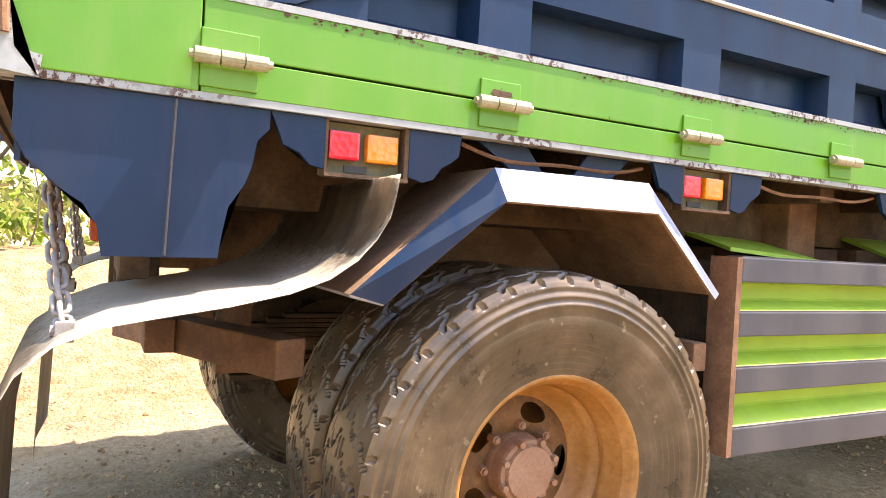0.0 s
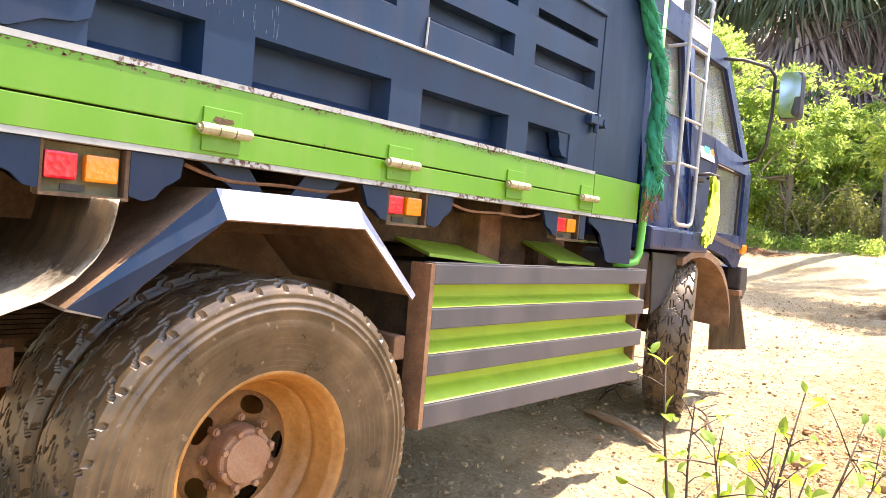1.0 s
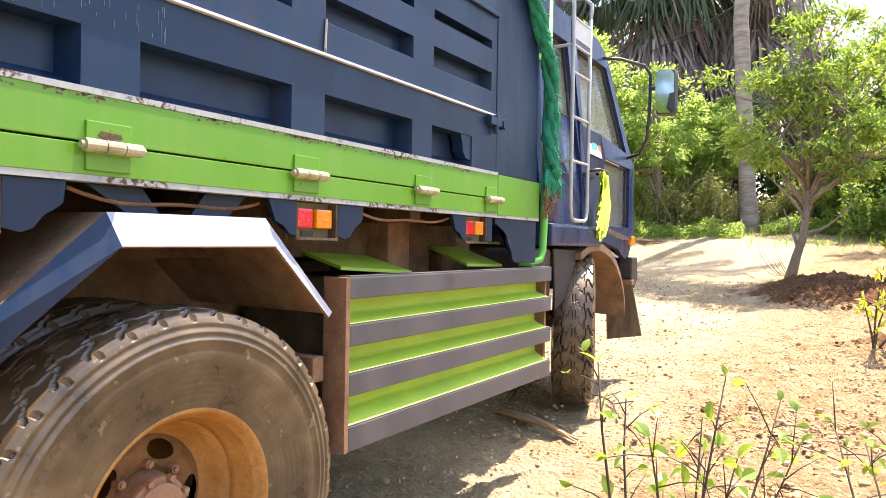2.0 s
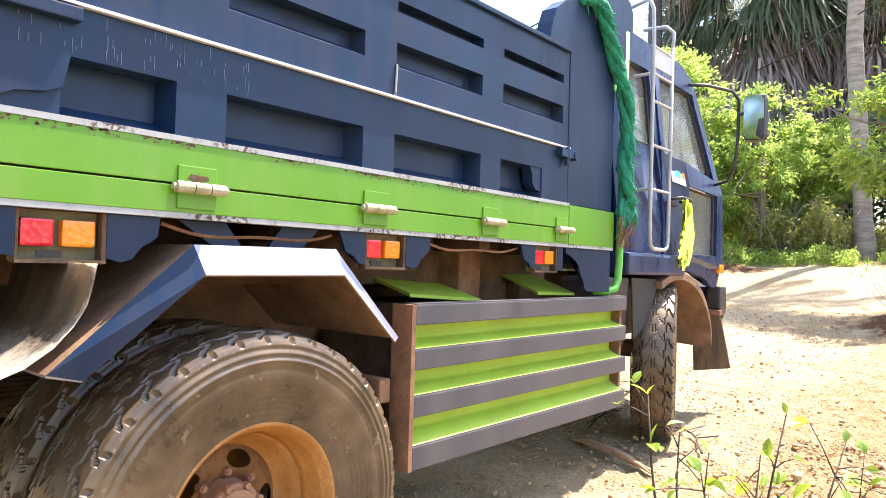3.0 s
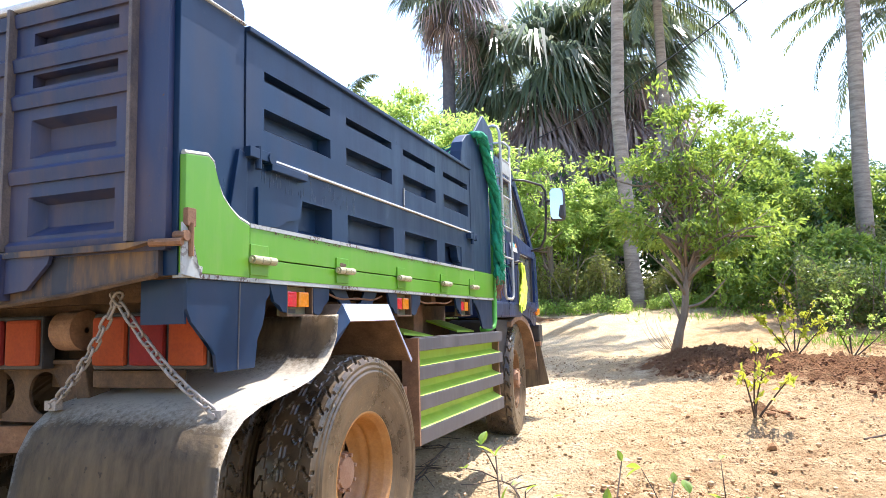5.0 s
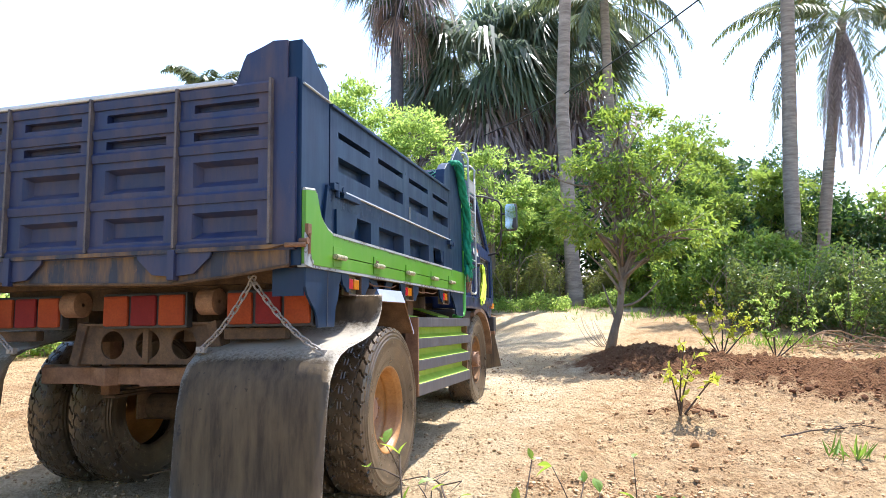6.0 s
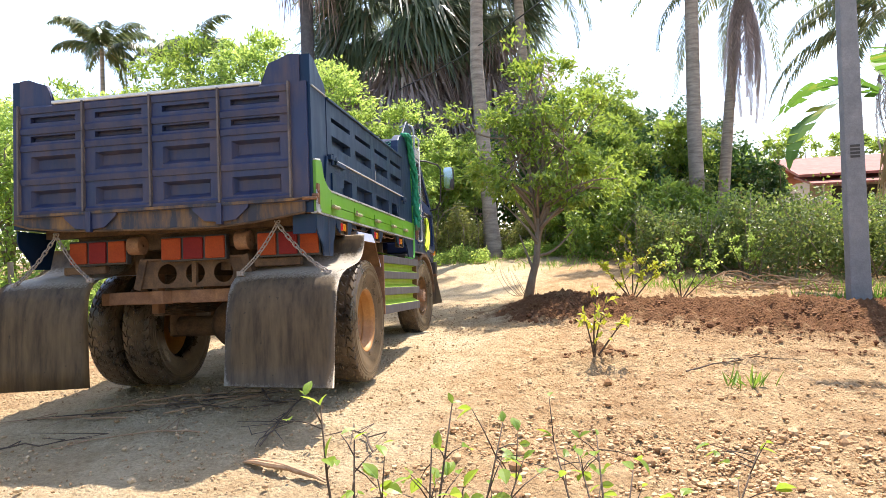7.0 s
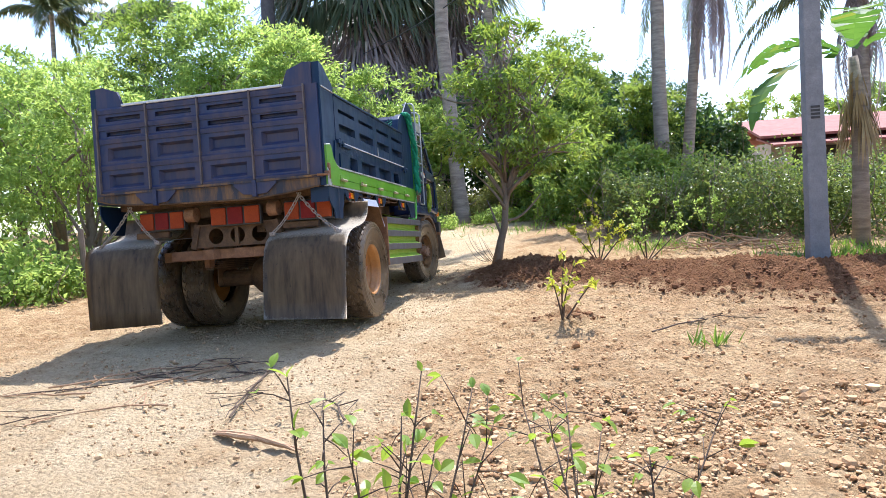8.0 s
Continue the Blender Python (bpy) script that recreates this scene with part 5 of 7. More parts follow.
def build_ground():
    def axis(lo, hi, step, far, k):
        core = list(np.arange(lo, hi + 1e-6, step))
        out, d, s = [], step, 0
        while s < far:
            d *= k
            s += d
            out.append(s)
        return np.array([lo - q for q in out[::-1]] + core + [hi + q for q in out])

    xs, ys = axis(-5.0, 6.0, 0.034, 400, 1.25), axis(-0.5, 10.5, 0.034, 400, 1.25)
    X, Y = np.meshgrid(xs, ys)
    tr = on_track(X, Y)
    near = (np.abs(X) < 14) & (Y > -8) & (Y < 24)
    f1, f2, f3, f4 = (np.zeros_like(X) for _ in range(4))
    f1[near] = lumps(X[near], Y[near], 1.1, 3.0)
    f2[near] = lumps(X[near], Y[near], 5.0, 9.0)
    f3[near] = lumps(X[near], Y[near], 13.0, 17.0)
    f4[near] = lumps(X[near], Y[near], 24.0, 23.0)
    hp = np.clip(heap(X, Y) / 0.2, 0, 1)
    rough = (1 - tr) * (0.55 + 0.9 * hp)
    Z = height(X, Y) + f1 * 0.03 + rough * (f2 * 0.055 + np.maximum(f3, -0.3) * 0.070 + f4 * 0.040) + tr * (f2 * 0.020 + f3 * 0.016)
    # shallow ruts where tyres have rolled
    for off in (-0.18, -2.2):
        c = off - 0.03 * Y
        Z -= 0.025 * np.exp(-((X - c) / 0.2) ** 2) * tr * (1 + 0.4 * np.sin(Y * 24 + 3 * f2))
    ny, nx = X.shape
    idx = np.arange(nx * ny).reshape(ny, nx)
    faces = np.stack([idx[:-1, :-1], idx[:-1, 1:], idx[1:, 1:], idx[1:, :-1]], -1).reshape(-1, 4)
    me = bpy.data.meshes.new("ground")
    me.from_pydata(np.stack([X, Y, Z], -1).reshape(-1, 3).tolist(), [], faces.tolist())
    for name, val in (("track", tr), ("turned", np.clip(heap(X, Y) * 6.5, 0, 1))):
        me.attributes.new(name, "FLOAT", "POINT").data.foreach_set("value", val.ravel().astype(np.float32))
    me.materials.append(EARTH)
    for p in me.polygons:
        p.use_smooth = True
    tagged(new("ground", me), "sandy dirt track beside loose red-brown soil", "ground", kind="structure")


build_ground()


def clod_mat(name, a, b):
    n = Nodes(name)
    c = n.mix(n.rand(True), a, b)
    n.bump(n.noise(60, 5, 0.7), 0.6, 0.01)
    return n.done(c, 0.95, Specular_IOR_Level=0.1)


def clods(name, label, material, total, on_heap, seed, track=False):
    rnd = np.random.RandomState(seed)
    ico = bmesh.new()
    bmesh.ops.create_icosphere(ico, subdivisions=1, radius=1)
    base = np.array([v.co[:] for v in ico.verts])
    fc = np.array([[v.index for v in f.verts] for f in ico.faces])
    ico.free()
    V, F, k = [], [], 0
    n = 0
    while n < total:
        y = rnd.uniform(0.4, 10.5) if rnd.rand() < 0.5 else 0.5 + 4.2 * rnd.rand() ** 1.2
        x = rnd.uniform(-0.6, 6.5)
        h = float(heap(np.array(x), np.array(y)))
        if track:
            x, y = rnd.uniform(-4.6, 1.2), -3.0 + 13 * rnd.rand() ** 1.3
            if rnd.rand() > float(on_track(np.array(x), np.array(y))) or noise.noise(Vector((x * 1.3, y * 1.3, 5))) < rnd.uniform(-0.5, 0.3):
                continue
            h = 0
        elif (h > 0.055) != on_heap or rnd.rand() > (0.4 + (0.6 if y < 3.6 or on_heap else 0)) * max(0.0, 1 - 1.6 * float(on_track(np.array(x), np.array(y)))):
            continue
        s = (0.005 + 0.009 * rnd.rand()) * (1.55 if y < 3.4 and x > 0.9 else 1.15) + (0.016 * rnd.rand() ** 2 if rnd.rand() < 0.22 else 0) + (0.016 * rnd.rand() ** 2 if h > 0.05 else 0)
        s *= 0.55 + 0.2 * rnd.rand() if track else 0.50 * math.exp(0.40 * rnd.normal())
        sc = s * np.array([rnd.uniform(.8, 1.3), rnd.uniform(.8, 1.3), rnd.uniform(.6, 1.0)])
        v = base * (1 + rnd.uniform(-.28, .28, (len(base), 1))) * sc
        a = rnd.rand() * 6.3
        v = np.stack([v[:, 0] * math.cos(a) - v[:, 1] * math.sin(a), v[:, 0] * math.sin(a) + v[:, 1] * math.cos(a), v[:, 2]], -1)
        V.append(v + (x, y, g(x, y) + s * 0.3 + 0.005))
        F.append(fc + k)
        k += len(base)
        n += 1
    me = bpy.data.meshes.new(name)
    me.from_pydata(np.concatenate(V).tolist(), [], np.concatenate(F).tolist())
    me.materials.append(material)
    tagged(new(name, me), label, "soil", kind="stuff")


clods("soil_clods", "dry crumbled soil clods scattered over the dug ground", clod_mat("clod_soil", (0.30, 0.165, 0.080), (0.62, 0.43, 0.245)), 34000, False, 3)
clods("track_crumbs", "dry crumbs and chips of soil strewn over the track", clod_mat("track_soil", (0.30, 0.185, 0.095), (0.56, 0.40, 0.24)), 7000, False, 5, True)
# clods on the heaps take the same darkened colour, tree shade included
clods("dark_clods", "moist dark red-brown clods, tree shade put into their colour", clod_mat("dark_clod_soil", (0.115, 0.050, 0.025), (0.27, 0.14, 0.072)), 9000, True, 4)

# ---- plants ----
BARK = dirty("bark", (0.16, 0.12, 0.085), (0.30, 0.24, 0.18), 0.9, 9, 0.8, (1, 1, 0.3))
PALMBARK = dirty("palm_bark", (0.19, 0.15, 0.12), (0.44, 0.37, 0.30), 0.9, 7, 0.9, (0.35, 0.35, 1.9))
DARKBARK = dirty("dark_palm_bark", (0.07, 0.065, 0.075), (0.13, 0.12, 0.125), 0.9, 7, 0.8)
LEAF_BRIGHT = leafy("bright_leaf", (0.085, 0.19, 0.032), (0.40, 0.50, 0.12), through=0.58)
LEAF_NEAR = leafy("fruit_tree_leaf", (0.045, 0.125, 0.018), (0.33, 0.42, 0.06), through=0.42)
LEAF_MID = leafy("mid_leaf", (0.055, 0.135, 0.022), (0.30, 0.39, 0.065), through=0.45)
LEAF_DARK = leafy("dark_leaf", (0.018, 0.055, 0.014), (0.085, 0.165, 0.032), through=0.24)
LEAF_YELLOW = leafy("yellow_leaf", (0.40, 0.44, 0.03), (0.58, 0.58, 0.07), dry=(0.45, 0.36, 0.04))
LEAF_DRY = leafy("dry_vine_leaf", (0.15, 0.14, 0.045), (0.33, 0.36, 0.085), dry=(0.27, 0.17, 0.08), through=0.36)
PALM_LEAF = leafy("palm_leaf", (0.065, 0.10, 0.06), (0.20, 0.25, 0.16), dry=(0.32, 0.25, 0.18), shine=0.30, through=0.42)
COCO_LEAF = leafy("coconut_leaf", (0.05, 0.08, 0.035), (0.16, 0.195, 0.08), dry=(0.34, 0.26, 0.12), shine=0.3, through=0.3)
DEAD_LEAF = leafy("dead_palm_leaf", (0.16, 0.115, 0.112), (0.44, 0.345, 0.325), dry=(0.50, 0.41, 0.34), shine=0.5, through=0.28)
BANANA = leafy("banana_leaf", (0.035, 0.11, 0.014), (0.11, 0.22, 0.03), shine=0.6, through=0.4)
GRASS = leafy("grass_blade", (0.10, 0.20, 0.02), (0.24, 0.36, 0.05))
BANANA_DRY = leafy("dry_banana_leaf", (0.17, 0.105, 0.045), (0.38, 0.27, 0.13), dry=(0.42, 0.34, 0.10), shine=0.7, through=0.2)
LEAF_HEDGE = leafy("hedge_leaf", (0.045, 0.085, 0.022), (0.25, 0.31, 0.07), dry=(0.24, 0.14, 0.065), through=0.32)
TWIGBARK = dirty("dark_twig_bark", (0.055, 0.036, 0.024), (0.13, 0.085, 0.055), 0.85, 25, 0.6)
SPRIG = leafy("sprig_leaf", (0.055, 0.15, 0.014), (0.36, 0.46, 0.05), dry=(0.70, 0.62, 0.03), through=0.45)


def leaf_cloud(centers, dirs, size, rnd, ratio=0.42, fold=0.25, flat=0.0):
    """Vertices and faces of kite-shaped folded leaves at the points, each pointing along its direction."""
    n = len(centers)
    d = dirs / np.maximum(np.linalg.norm(dirs, axis=1, keepdims=True), 1e-6)
    r = rnd.normal(size=(n, 3)) + np.array([0, 0, flat])
    s = np.cross(d, r)
    s /= np.maximum(np.linalg.norm(s, axis=1, keepdims=True), 1e-6)
    up = np.cross(s, d)
    ln = (size * rnd.uniform(0.6, 1.25, n))[:, None]
    w = ln * ratio
    p0 = centers
    p1 = centers + d * ln * 0.45 + s * w * 0.5 + up * w * fold
    p2 = centers + d * ln - up * w * 0.15
    p3 = centers + d * ln * 0.45 - s * w * 0.5 + up * w * fold
    V = np.stack([p0, p1, p2, p3], 1).reshape(-1, 3)
    b = np.arange(n)[:, None] * 4
    F = np.concatenate([b + np.array([[0, 1, 2]]), b + np.array([[0, 2, 3]])], 0)
    return V, F


def raw(name, V, F, material, parent=None, label=""):
    me = bpy.data.meshes.new(name)
    me.from_pydata(np.asarray(V).tolist(), [], np.asarray(F).tolist() if not isinstance(F, list) else F)
    me.materials.append(material)
    o = new(name, me)
    o.parent = parent
    if label:
        tagged(o, label)
    return o


def crown_points(rnd, blobs, count, shell=0.55):
    """Points in clumps inside a union of ellipsoids (centre, radii), denser near their skins."""
    vol = np.array([b[1][0] * b[1][1] * b[1][2] for b in blobs])
    clumps = max(16, count // 62)
    which = rnd.choice(len(blobs), clumps, p=vol / vol.sum())
    d = rnd.normal(size=(clumps, 3))
    d /= np.linalg.norm(d, axis=1, keepdims=True)
    rad = shell + (1 - shell) * rnd.rand(clumps) ** 0.6
    cc = np.array([blobs[k][0] for k in which]) + d * np.array([blobs[k][1] for k in which]) * rad[:, None]
    per = rnd.choice(clumps, count)
    spread = 0.19 * float(np.mean([min(b[1]) for b in blobs])) * rnd.uniform(0.6, 1.3, (clumps, 1))[per]
    pts = cc[per] + rnd.normal(size=(count, 3)) * spread * np.array([1, 1, 0.55])
    out = d[per] * 0.7 + rnd.normal(size=(count, 3)) * 0.6 + np.array([0, 0, -0.25])
    return pts, out, cc


def limb(bm, a, b, r0, r1, rnd, bend=0.08, n=6):
    a, b = Vector(a), Vector(b)
    L = (b - a).length
    o = Vector(rnd.normal(size=3)) * L * bend
    pts, rs = [], []
    for i in range(n + 1):
        t = i / n
        pts.append(a.lerp(b, t) + o * math.sin(math.pi * t))
        rs.append(r0 + (r1 - r0) * t)
    tube(bm, pts, rs, 6)
    return pts


def tree(name, label, base, blobs, count, size, material, trunk_r, seed, trunk=None, category="tree", group="", twigs=14, ratio=0.42, low=1):
    """A broadleaf tree or bush: trunk with limbs, and a crown of many separate leaves in clumps."""
    rnd = np.random.RandomState(seed)
    bx, by = base
    z0 = g(bx, by) - 0.05
    t = tagged(new(name), label, category, group)
    t.location = (bx, by, z0)
    pts, out, cc = crown_points(rnd, blobs, count)
    off = np.array([bx, by, z0])
    V, F = leaf_cloud(pts - off, out, size, rnd, ratio, flat=0.9)
    raw("crown", V, F, material, t)
    bm = bmesh.new()
    main = trunk or [(bx, by, z0), tuple(np.array(blobs[0][0]) * 0.5 + np.array([bx, by, z0]) * 0.5), blobs[0][0]]
    main = [Vector(p) - Vector(off) for p in main]
    tube(bm, main, [trunk_r * (1 - 0.6 * i / (len(main) - 1)) * (1.25 if i == 0 else 1) for i in range(len(main))], 9)
    part("trunk", bm, BARK, t, smooth=True)
    bm = bmesh.new()
    sel = rnd.choice(len(cc), min(twigs, len(cc)), replace=False)
    for k in sel:
        e = cc[k] - off
        j = rnd.randint(max(1, min(len(main) - 1, low)), len(main))
        f = rnd.rand()
        st = main[j - 1].lerp(main[j], f)
        limb(bm, st, e, trunk_r * 0.38, trunk_r * 0.08, rnd)
    part("limb_set", bm, BARK, t, smooth=True)
    return t


def near_tree():
    x, y = 0.43, 10.05
    z = g(x, y)
    tr_ = [(x - 0.02, y, z - 0.05), (x + 0.07, y, z + 0.35), (x + 0.15, y, z + 0.62), (x + 0.18, y, z + 0.95), (x + 0.22, y + 0.05, z + 1.5), (x + 0.25, y, z + 2.4), (x + 0.2, y, z + 3.5)]
    blobs = [((0.65, 10.0, 3.55), (0.75, 0.8, 0.75)), ((-0.15, 9.9, 3.25), (0.55, 0.6, 0.55)), ((1.25, 10.1, 2.9), (0.75, 0.8, 0.8)), ((0.5, 10.0, 2.5), (0.95, 0.9, 0.55)), ((1.6, 10.0, 2.25), (0.55, 0.6, 0.5)), ((0.5, 10.0, 4.35), (0.42, 0.45, 0.42)), ((1.1, 10.2, 2.0), (0.6, 0.5, 0.25))]
    t = tree("tree", "young bright green fruit tree with a crooked trunk", (x, y), blobs, 8200, 0.105, LEAF_NEAR, 0.07, 11, trunk=tr_, twigs=80, low=4)
    bm = bmesh.new()
    rnd = np.random.RandomState(2)
    o = Vector((x, y, z - 0.05))
    for a, b in (((0.16, 0, 0.75), (0.75, 0.1, 1.15)), ((0.18, 0, 0.9), (-0.35, 0, 1.6)), ((0.1, 0, 0.5), (-0.12, 0.1, 1.1)), ((0.2, 0, 1.0), (0.85, -0.1, 1.9))):
        limb(bm, a, b, 0.03, 0.01, rnd)
    for k in range(7):
        limb(bm, (-0.02 - 0.03 * k, 0.02 * k, 0.1), (-0.2 - 0.05 * k, 0.0, 0.45 + 0.07 * (k % 3)), 0.006, 0.002, rnd)
    part("low_limb", bm, BARK, t, smooth=True)


def palm_trunk(bm, pts, r0, r1, rings=True):
    out, rs = [], []
    n = 60
    P = [Vector(p) for p in pts]
    for i in range(n + 1):
        t = i / n * (len(P) - 1)
        j = min(int(t), len(P) - 2)
        out.append(P[j].lerp(P[j + 1], t - j))
        rs.append((r0 + (r1 - r0) * i / n) * (1 + (0.035 if i % 2 and rings else 0)) * (1 + 0.5 * max(0, 1 - i / 4)))
    tube(bm, out, rs, 12)


def feather(V, F, top, az, elev, length, rnd, droop=1.0, width=0.80, n=44):
    """One coconut frond: a drooping rib with hanging leaflets on both sides."""
    d = np.array([math.cos(az), math.sin(az), 0])
    s = np.array([-math.sin(az), math.cos(az), 0])
    p = np.array(top, float)
    e = elev
    rib = []
    for i in range(n + 1):
        rib.append(p.copy())
        p = p + (d * math.cos(e) + np.array([0, 0, math.sin(e)])) * length / n
        e -= droop * 1.9 / n * (0.5 + i / n)
    rib = np.array(rib)
    for i in range(n):
        a, b = rib[i], rib[i + 1]
        k = len(V)
        w = 0.025 * (1 - i / n) + 0.006
        V += [a + s * w, a - s * w, b - s * w, b + s * w]
        F.append((k, k + 1, k + 2, k + 3))
        t = i / n
        if t < 0.12:
            continue
        L = width * (0.55 + 0.45 * math.sin(math.pi * min(1, t * 1.05))) * (1.1 - 0.6 * t)
        fwd = b - a
        fwd /= np.linalg.norm(fwd)
        for sg in (-1, 1):
            for h in (0.0, 0.5):
                q = a + (b - a) * h
                dr = s * sg * rnd.uniform(0.5, 0.9) + fwd * rnd.uniform(0.4, 0.8) + np.array([0, 0, -rnd.uniform(0.35, 1.0)])
                dr /= np.linalg.norm(dr)
                ll = L * rnd.uniform(0.75, 1.15)
                k = len(V)
                V += [q, q + dr * ll * 0.4 + fwd * 0.035, q + dr * ll + np.array([0, 0, -0.08 * ll]), q + dr * ll * 0.4 - fwd * 0.035]
                F.append((k, k + 1, k + 2, k + 3))


def coconut(label, base, pts, top_z, seed, fronds=17, length=3.2, dead=0, r=0.19, vine=False):
    rnd = np.random.RandomState(seed)
    z0 = g(*base) - 0.1
    t = tagged(new("coconut_palm"), label, "palm", "tall palms behind the track")
    bm = bmesh.new()
    palm_trunk(bm, [(base[0], base[1], z0)] + pts, r * 1.1, r * 0.75)
    part("trunk", bm, PALMBARK, t, smooth=True)
    top = np.array(pts[-1], float)
    for k in range(fronds):
        V, F = [], []
        feather(V, F, top + rnd.normal(size=3) * 0.08, k * 2.4 + rnd.uniform(-.3, .3), rnd.uniform(-0.25, 1.15), length * rnd.uniform(0.8, 1.1), rnd, 0.85)
        raw("frond", V, F, COCO_LEAF, t)
    for k in range(dead):
        V, F = [], []
        feather(V, F, top - np.array([0, 0, 0.2]), rnd.uniform(0, 6.3), -1.2, length * rnd.uniform(0.6, 0.95), rnd, 0.35, 0.4)
        raw("dead_frond", V, F, DEAD_LEAF, t)
    if vine:
        c = np.array([base[0], base[1], z0]) + (np.array(pts[0]) - np.array([base[0], base[1], z0])) * rnd.uniform(0, 0.62, (1500, 1)) ** 1.2
        o = rnd.normal(size=(1500, 3)) * np.array([1, 1, 0.2])
        o /= np.linalg.norm(o, axis=1, keepdims=True)
        V, F = leaf_cloud(c + o * r * rnd.uniform(0.95, 2.1, (1500, 1)), o + np.array([0, 0, -0.6]), 0.13, rnd)
        raw("creeper", V, F, LEAF_HEDGE, t)
    return t


def fan_leaf(V, F, base, dirv, stalk, radius, rnd, segs=22, spread=2.6, droop=0.5, blade=0.40):
    """A fan leaf: a stalk and pointed blades that radiate from its end."""
    d = np.array(dirv, float)
    d /= np.linalg.norm(d)
    s = np.cross(d, [0, 0, 1.0])
    if np.linalg.norm(s) < 1e-3:
        s = np.array([1.0, 0, 0])
    s /= np.linalg.norm(s)
    u = np.cross(s, d)
    roll = rnd.uniform(-0.6, 0.6)
    s, u = s * math.cos(roll) + u * math.sin(roll), u * math.cos(roll) - s * math.sin(roll)
    b = np.array(base, float)
    e = b + d * stalk
    k = len(V)
    V += [b + s * 0.025, b - s * 0.025, e - s * 0.018, e + s * 0.018]
    F.append((k, k + 1, k + 2, k + 3))
    for i in range(segs):
        a = (i / (segs - 1) - 0.5) * spread
        L = radius * (1 - 0.18 * abs(a)) * rnd.uniform(0.85, 1.1)
        q = d * math.cos(a) + s * math.sin(a)
        side_ = -d * math.sin(a) + s * math.cos(a)
        w = L * spread / segs * blade
        m = e + q * L * 0.55 + u * 0.05 * (1 if i % 2 else -1) * L
        tip = e + q * L + np.array([0, 0, -droop * L * rnd.uniform(0.2, 0.8)])
        k = len(V)
        V += [e, m + side_ * w, tip, m - side_ * w]
        F.append((k, k + 1, k + 2, k + 3))


def fan_palm(label, base, top, live, dead, radius, seed, r=0.3, skirt=3.0, dark=True):
    rnd = np.random.RandomState(seed)
    z0 = g(*base) - 0.1
    t = tagged(new("fan_palm"), label, "palm", "tall palms behind the track")
    bm = bmesh.new()
    palm_trunk(bm, [(base[0], base[1], z0), top], r, r * 0.9)
    part("trunk", bm, DARKBARK, t, smooth=True)
    for k in range(live):
        V, F = [], []
        el = rnd.uniform(-0.5, 1.15)
        az = k * 2.4 + rnd.uniform(-.3, .3)
        fan_leaf(V, F, top, (math.cos(az) * math.cos(el), math.sin(az) * math.cos(el), math.sin(el)), radius * rnd.uniform(0.7, 1.1), radius * rnd.uniform(0.8, 1.15), rnd, 34, 2.5, 1.05)
        raw("fan_frond", V, F, PALM_LEAF, t)
    for k in range(dead):
        V, F = [], []
        az = rnd.uniform(0, 6.3)
        b = np.array(top) - np.array([0, 0, rnd.uniform(0.1, 1.0) * skirt * 0.5])
        el = rnd.uniform(-1.5, -0.35)
        fan_leaf(V, F, b + np.array([math.cos(az), math.sin(az), 0]) * r, (math.cos(az) * math.cos(el), math.sin(az) * math.cos(el), math.sin(el)), rnd.uniform(0.35, 1.0) * radius, radius * rnd.uniform(0.7, 1.35), rnd, 20, 1.9, 1.5, 0.24)
        raw("dead_fan_frond", V, F, DEAD_LEAF, t)


def banana():
    x, y = 5.98, 10.5
    z0 = g(x, y) - 0.05
    t = tagged(new("banana_plant"), "banana plant with broad green leaves and dry hanging ones", "plant")
    bm = bmesh.new()
    tube(bm, [(x, y, z0), (x + 0.02, y, z0 + 1.3), (x, y, z0 + 2.3), (x - 0.05, y, z0 + 2.9)], [0.13, 0.11, 0.10, 0.07], 10)
    part("stem", bm, PALMBARK, t, smooth=True)
    rnd = np.random.RandomState(8)
    for k, (az, el, L, dr) in enumerate(((3.45, 0.35, 2.3, 1.9), (3.0, 0.75, 2.0, 1.9), (2.4, 0.9, 1.9, 1.8), (0.3, 0.8, 2.0, 1.6), (5.2, 0.7, 2.0, 2.0), (1.2, 1.1, 1.9, 1.2), (4.4, 1.0, 1.8, 1.7))):
        V, F = [], []
        d = np.array([math.cos(az), math.sin(az), 0])
        s = np.array([-math.sin(az), math.cos(az), 0])
        p = np.array([x - 0.04, y, z0 + 2.85])
        e, n = el, 16
        rib = []
        for i in range(n + 1):
            rib.append(p.copy())
            p = p + (d * math.cos(e) + np.array([0, 0, math.sin(e)])) * L / n
            e -= dr / n
        for i in range(2, n):
            w0, w1 = (0.30 * math.sin(math.pi * min(1, (q - 1.5) / (n - 1))) + 0.02 for q in (i, i + 1))
            for sg in (-1, 1):
                gap = 0.02 if rnd.rand() < 0.4 else 0.0
                kk = len(V)
                dz = np.array([0, 0, 0.06 - 0.10 * rnd.rand()])
                V += [rib[i], rib[i] + s * sg * w0 + dz, rib[i + 1] * (1 - gap) + rib[i] * gap + s * sg * w1 + dz, rib[i + 1]]
                F.append((kk, kk + 1, kk + 2, kk + 3))
        raw("leaf", V, F, BANANA, t)
    for k in range(13):
        V, F = [], []
        az = rnd.uniform(0, 6.3)
        fan_leaf(V, F, (x + 0.08 * math.cos(az), y + 0.08 * math.sin(az), z0 + rnd.uniform(2.2, 2.8)), (math.cos(az) * 0.22, math.sin(az) * 0.22, -1), 0.25, rnd.uniform(0.5, 0.95), rnd, 7, 0.35, 0.1, 0.5)
        raw("dry_leaf", V, F, BANANA_DRY, t)


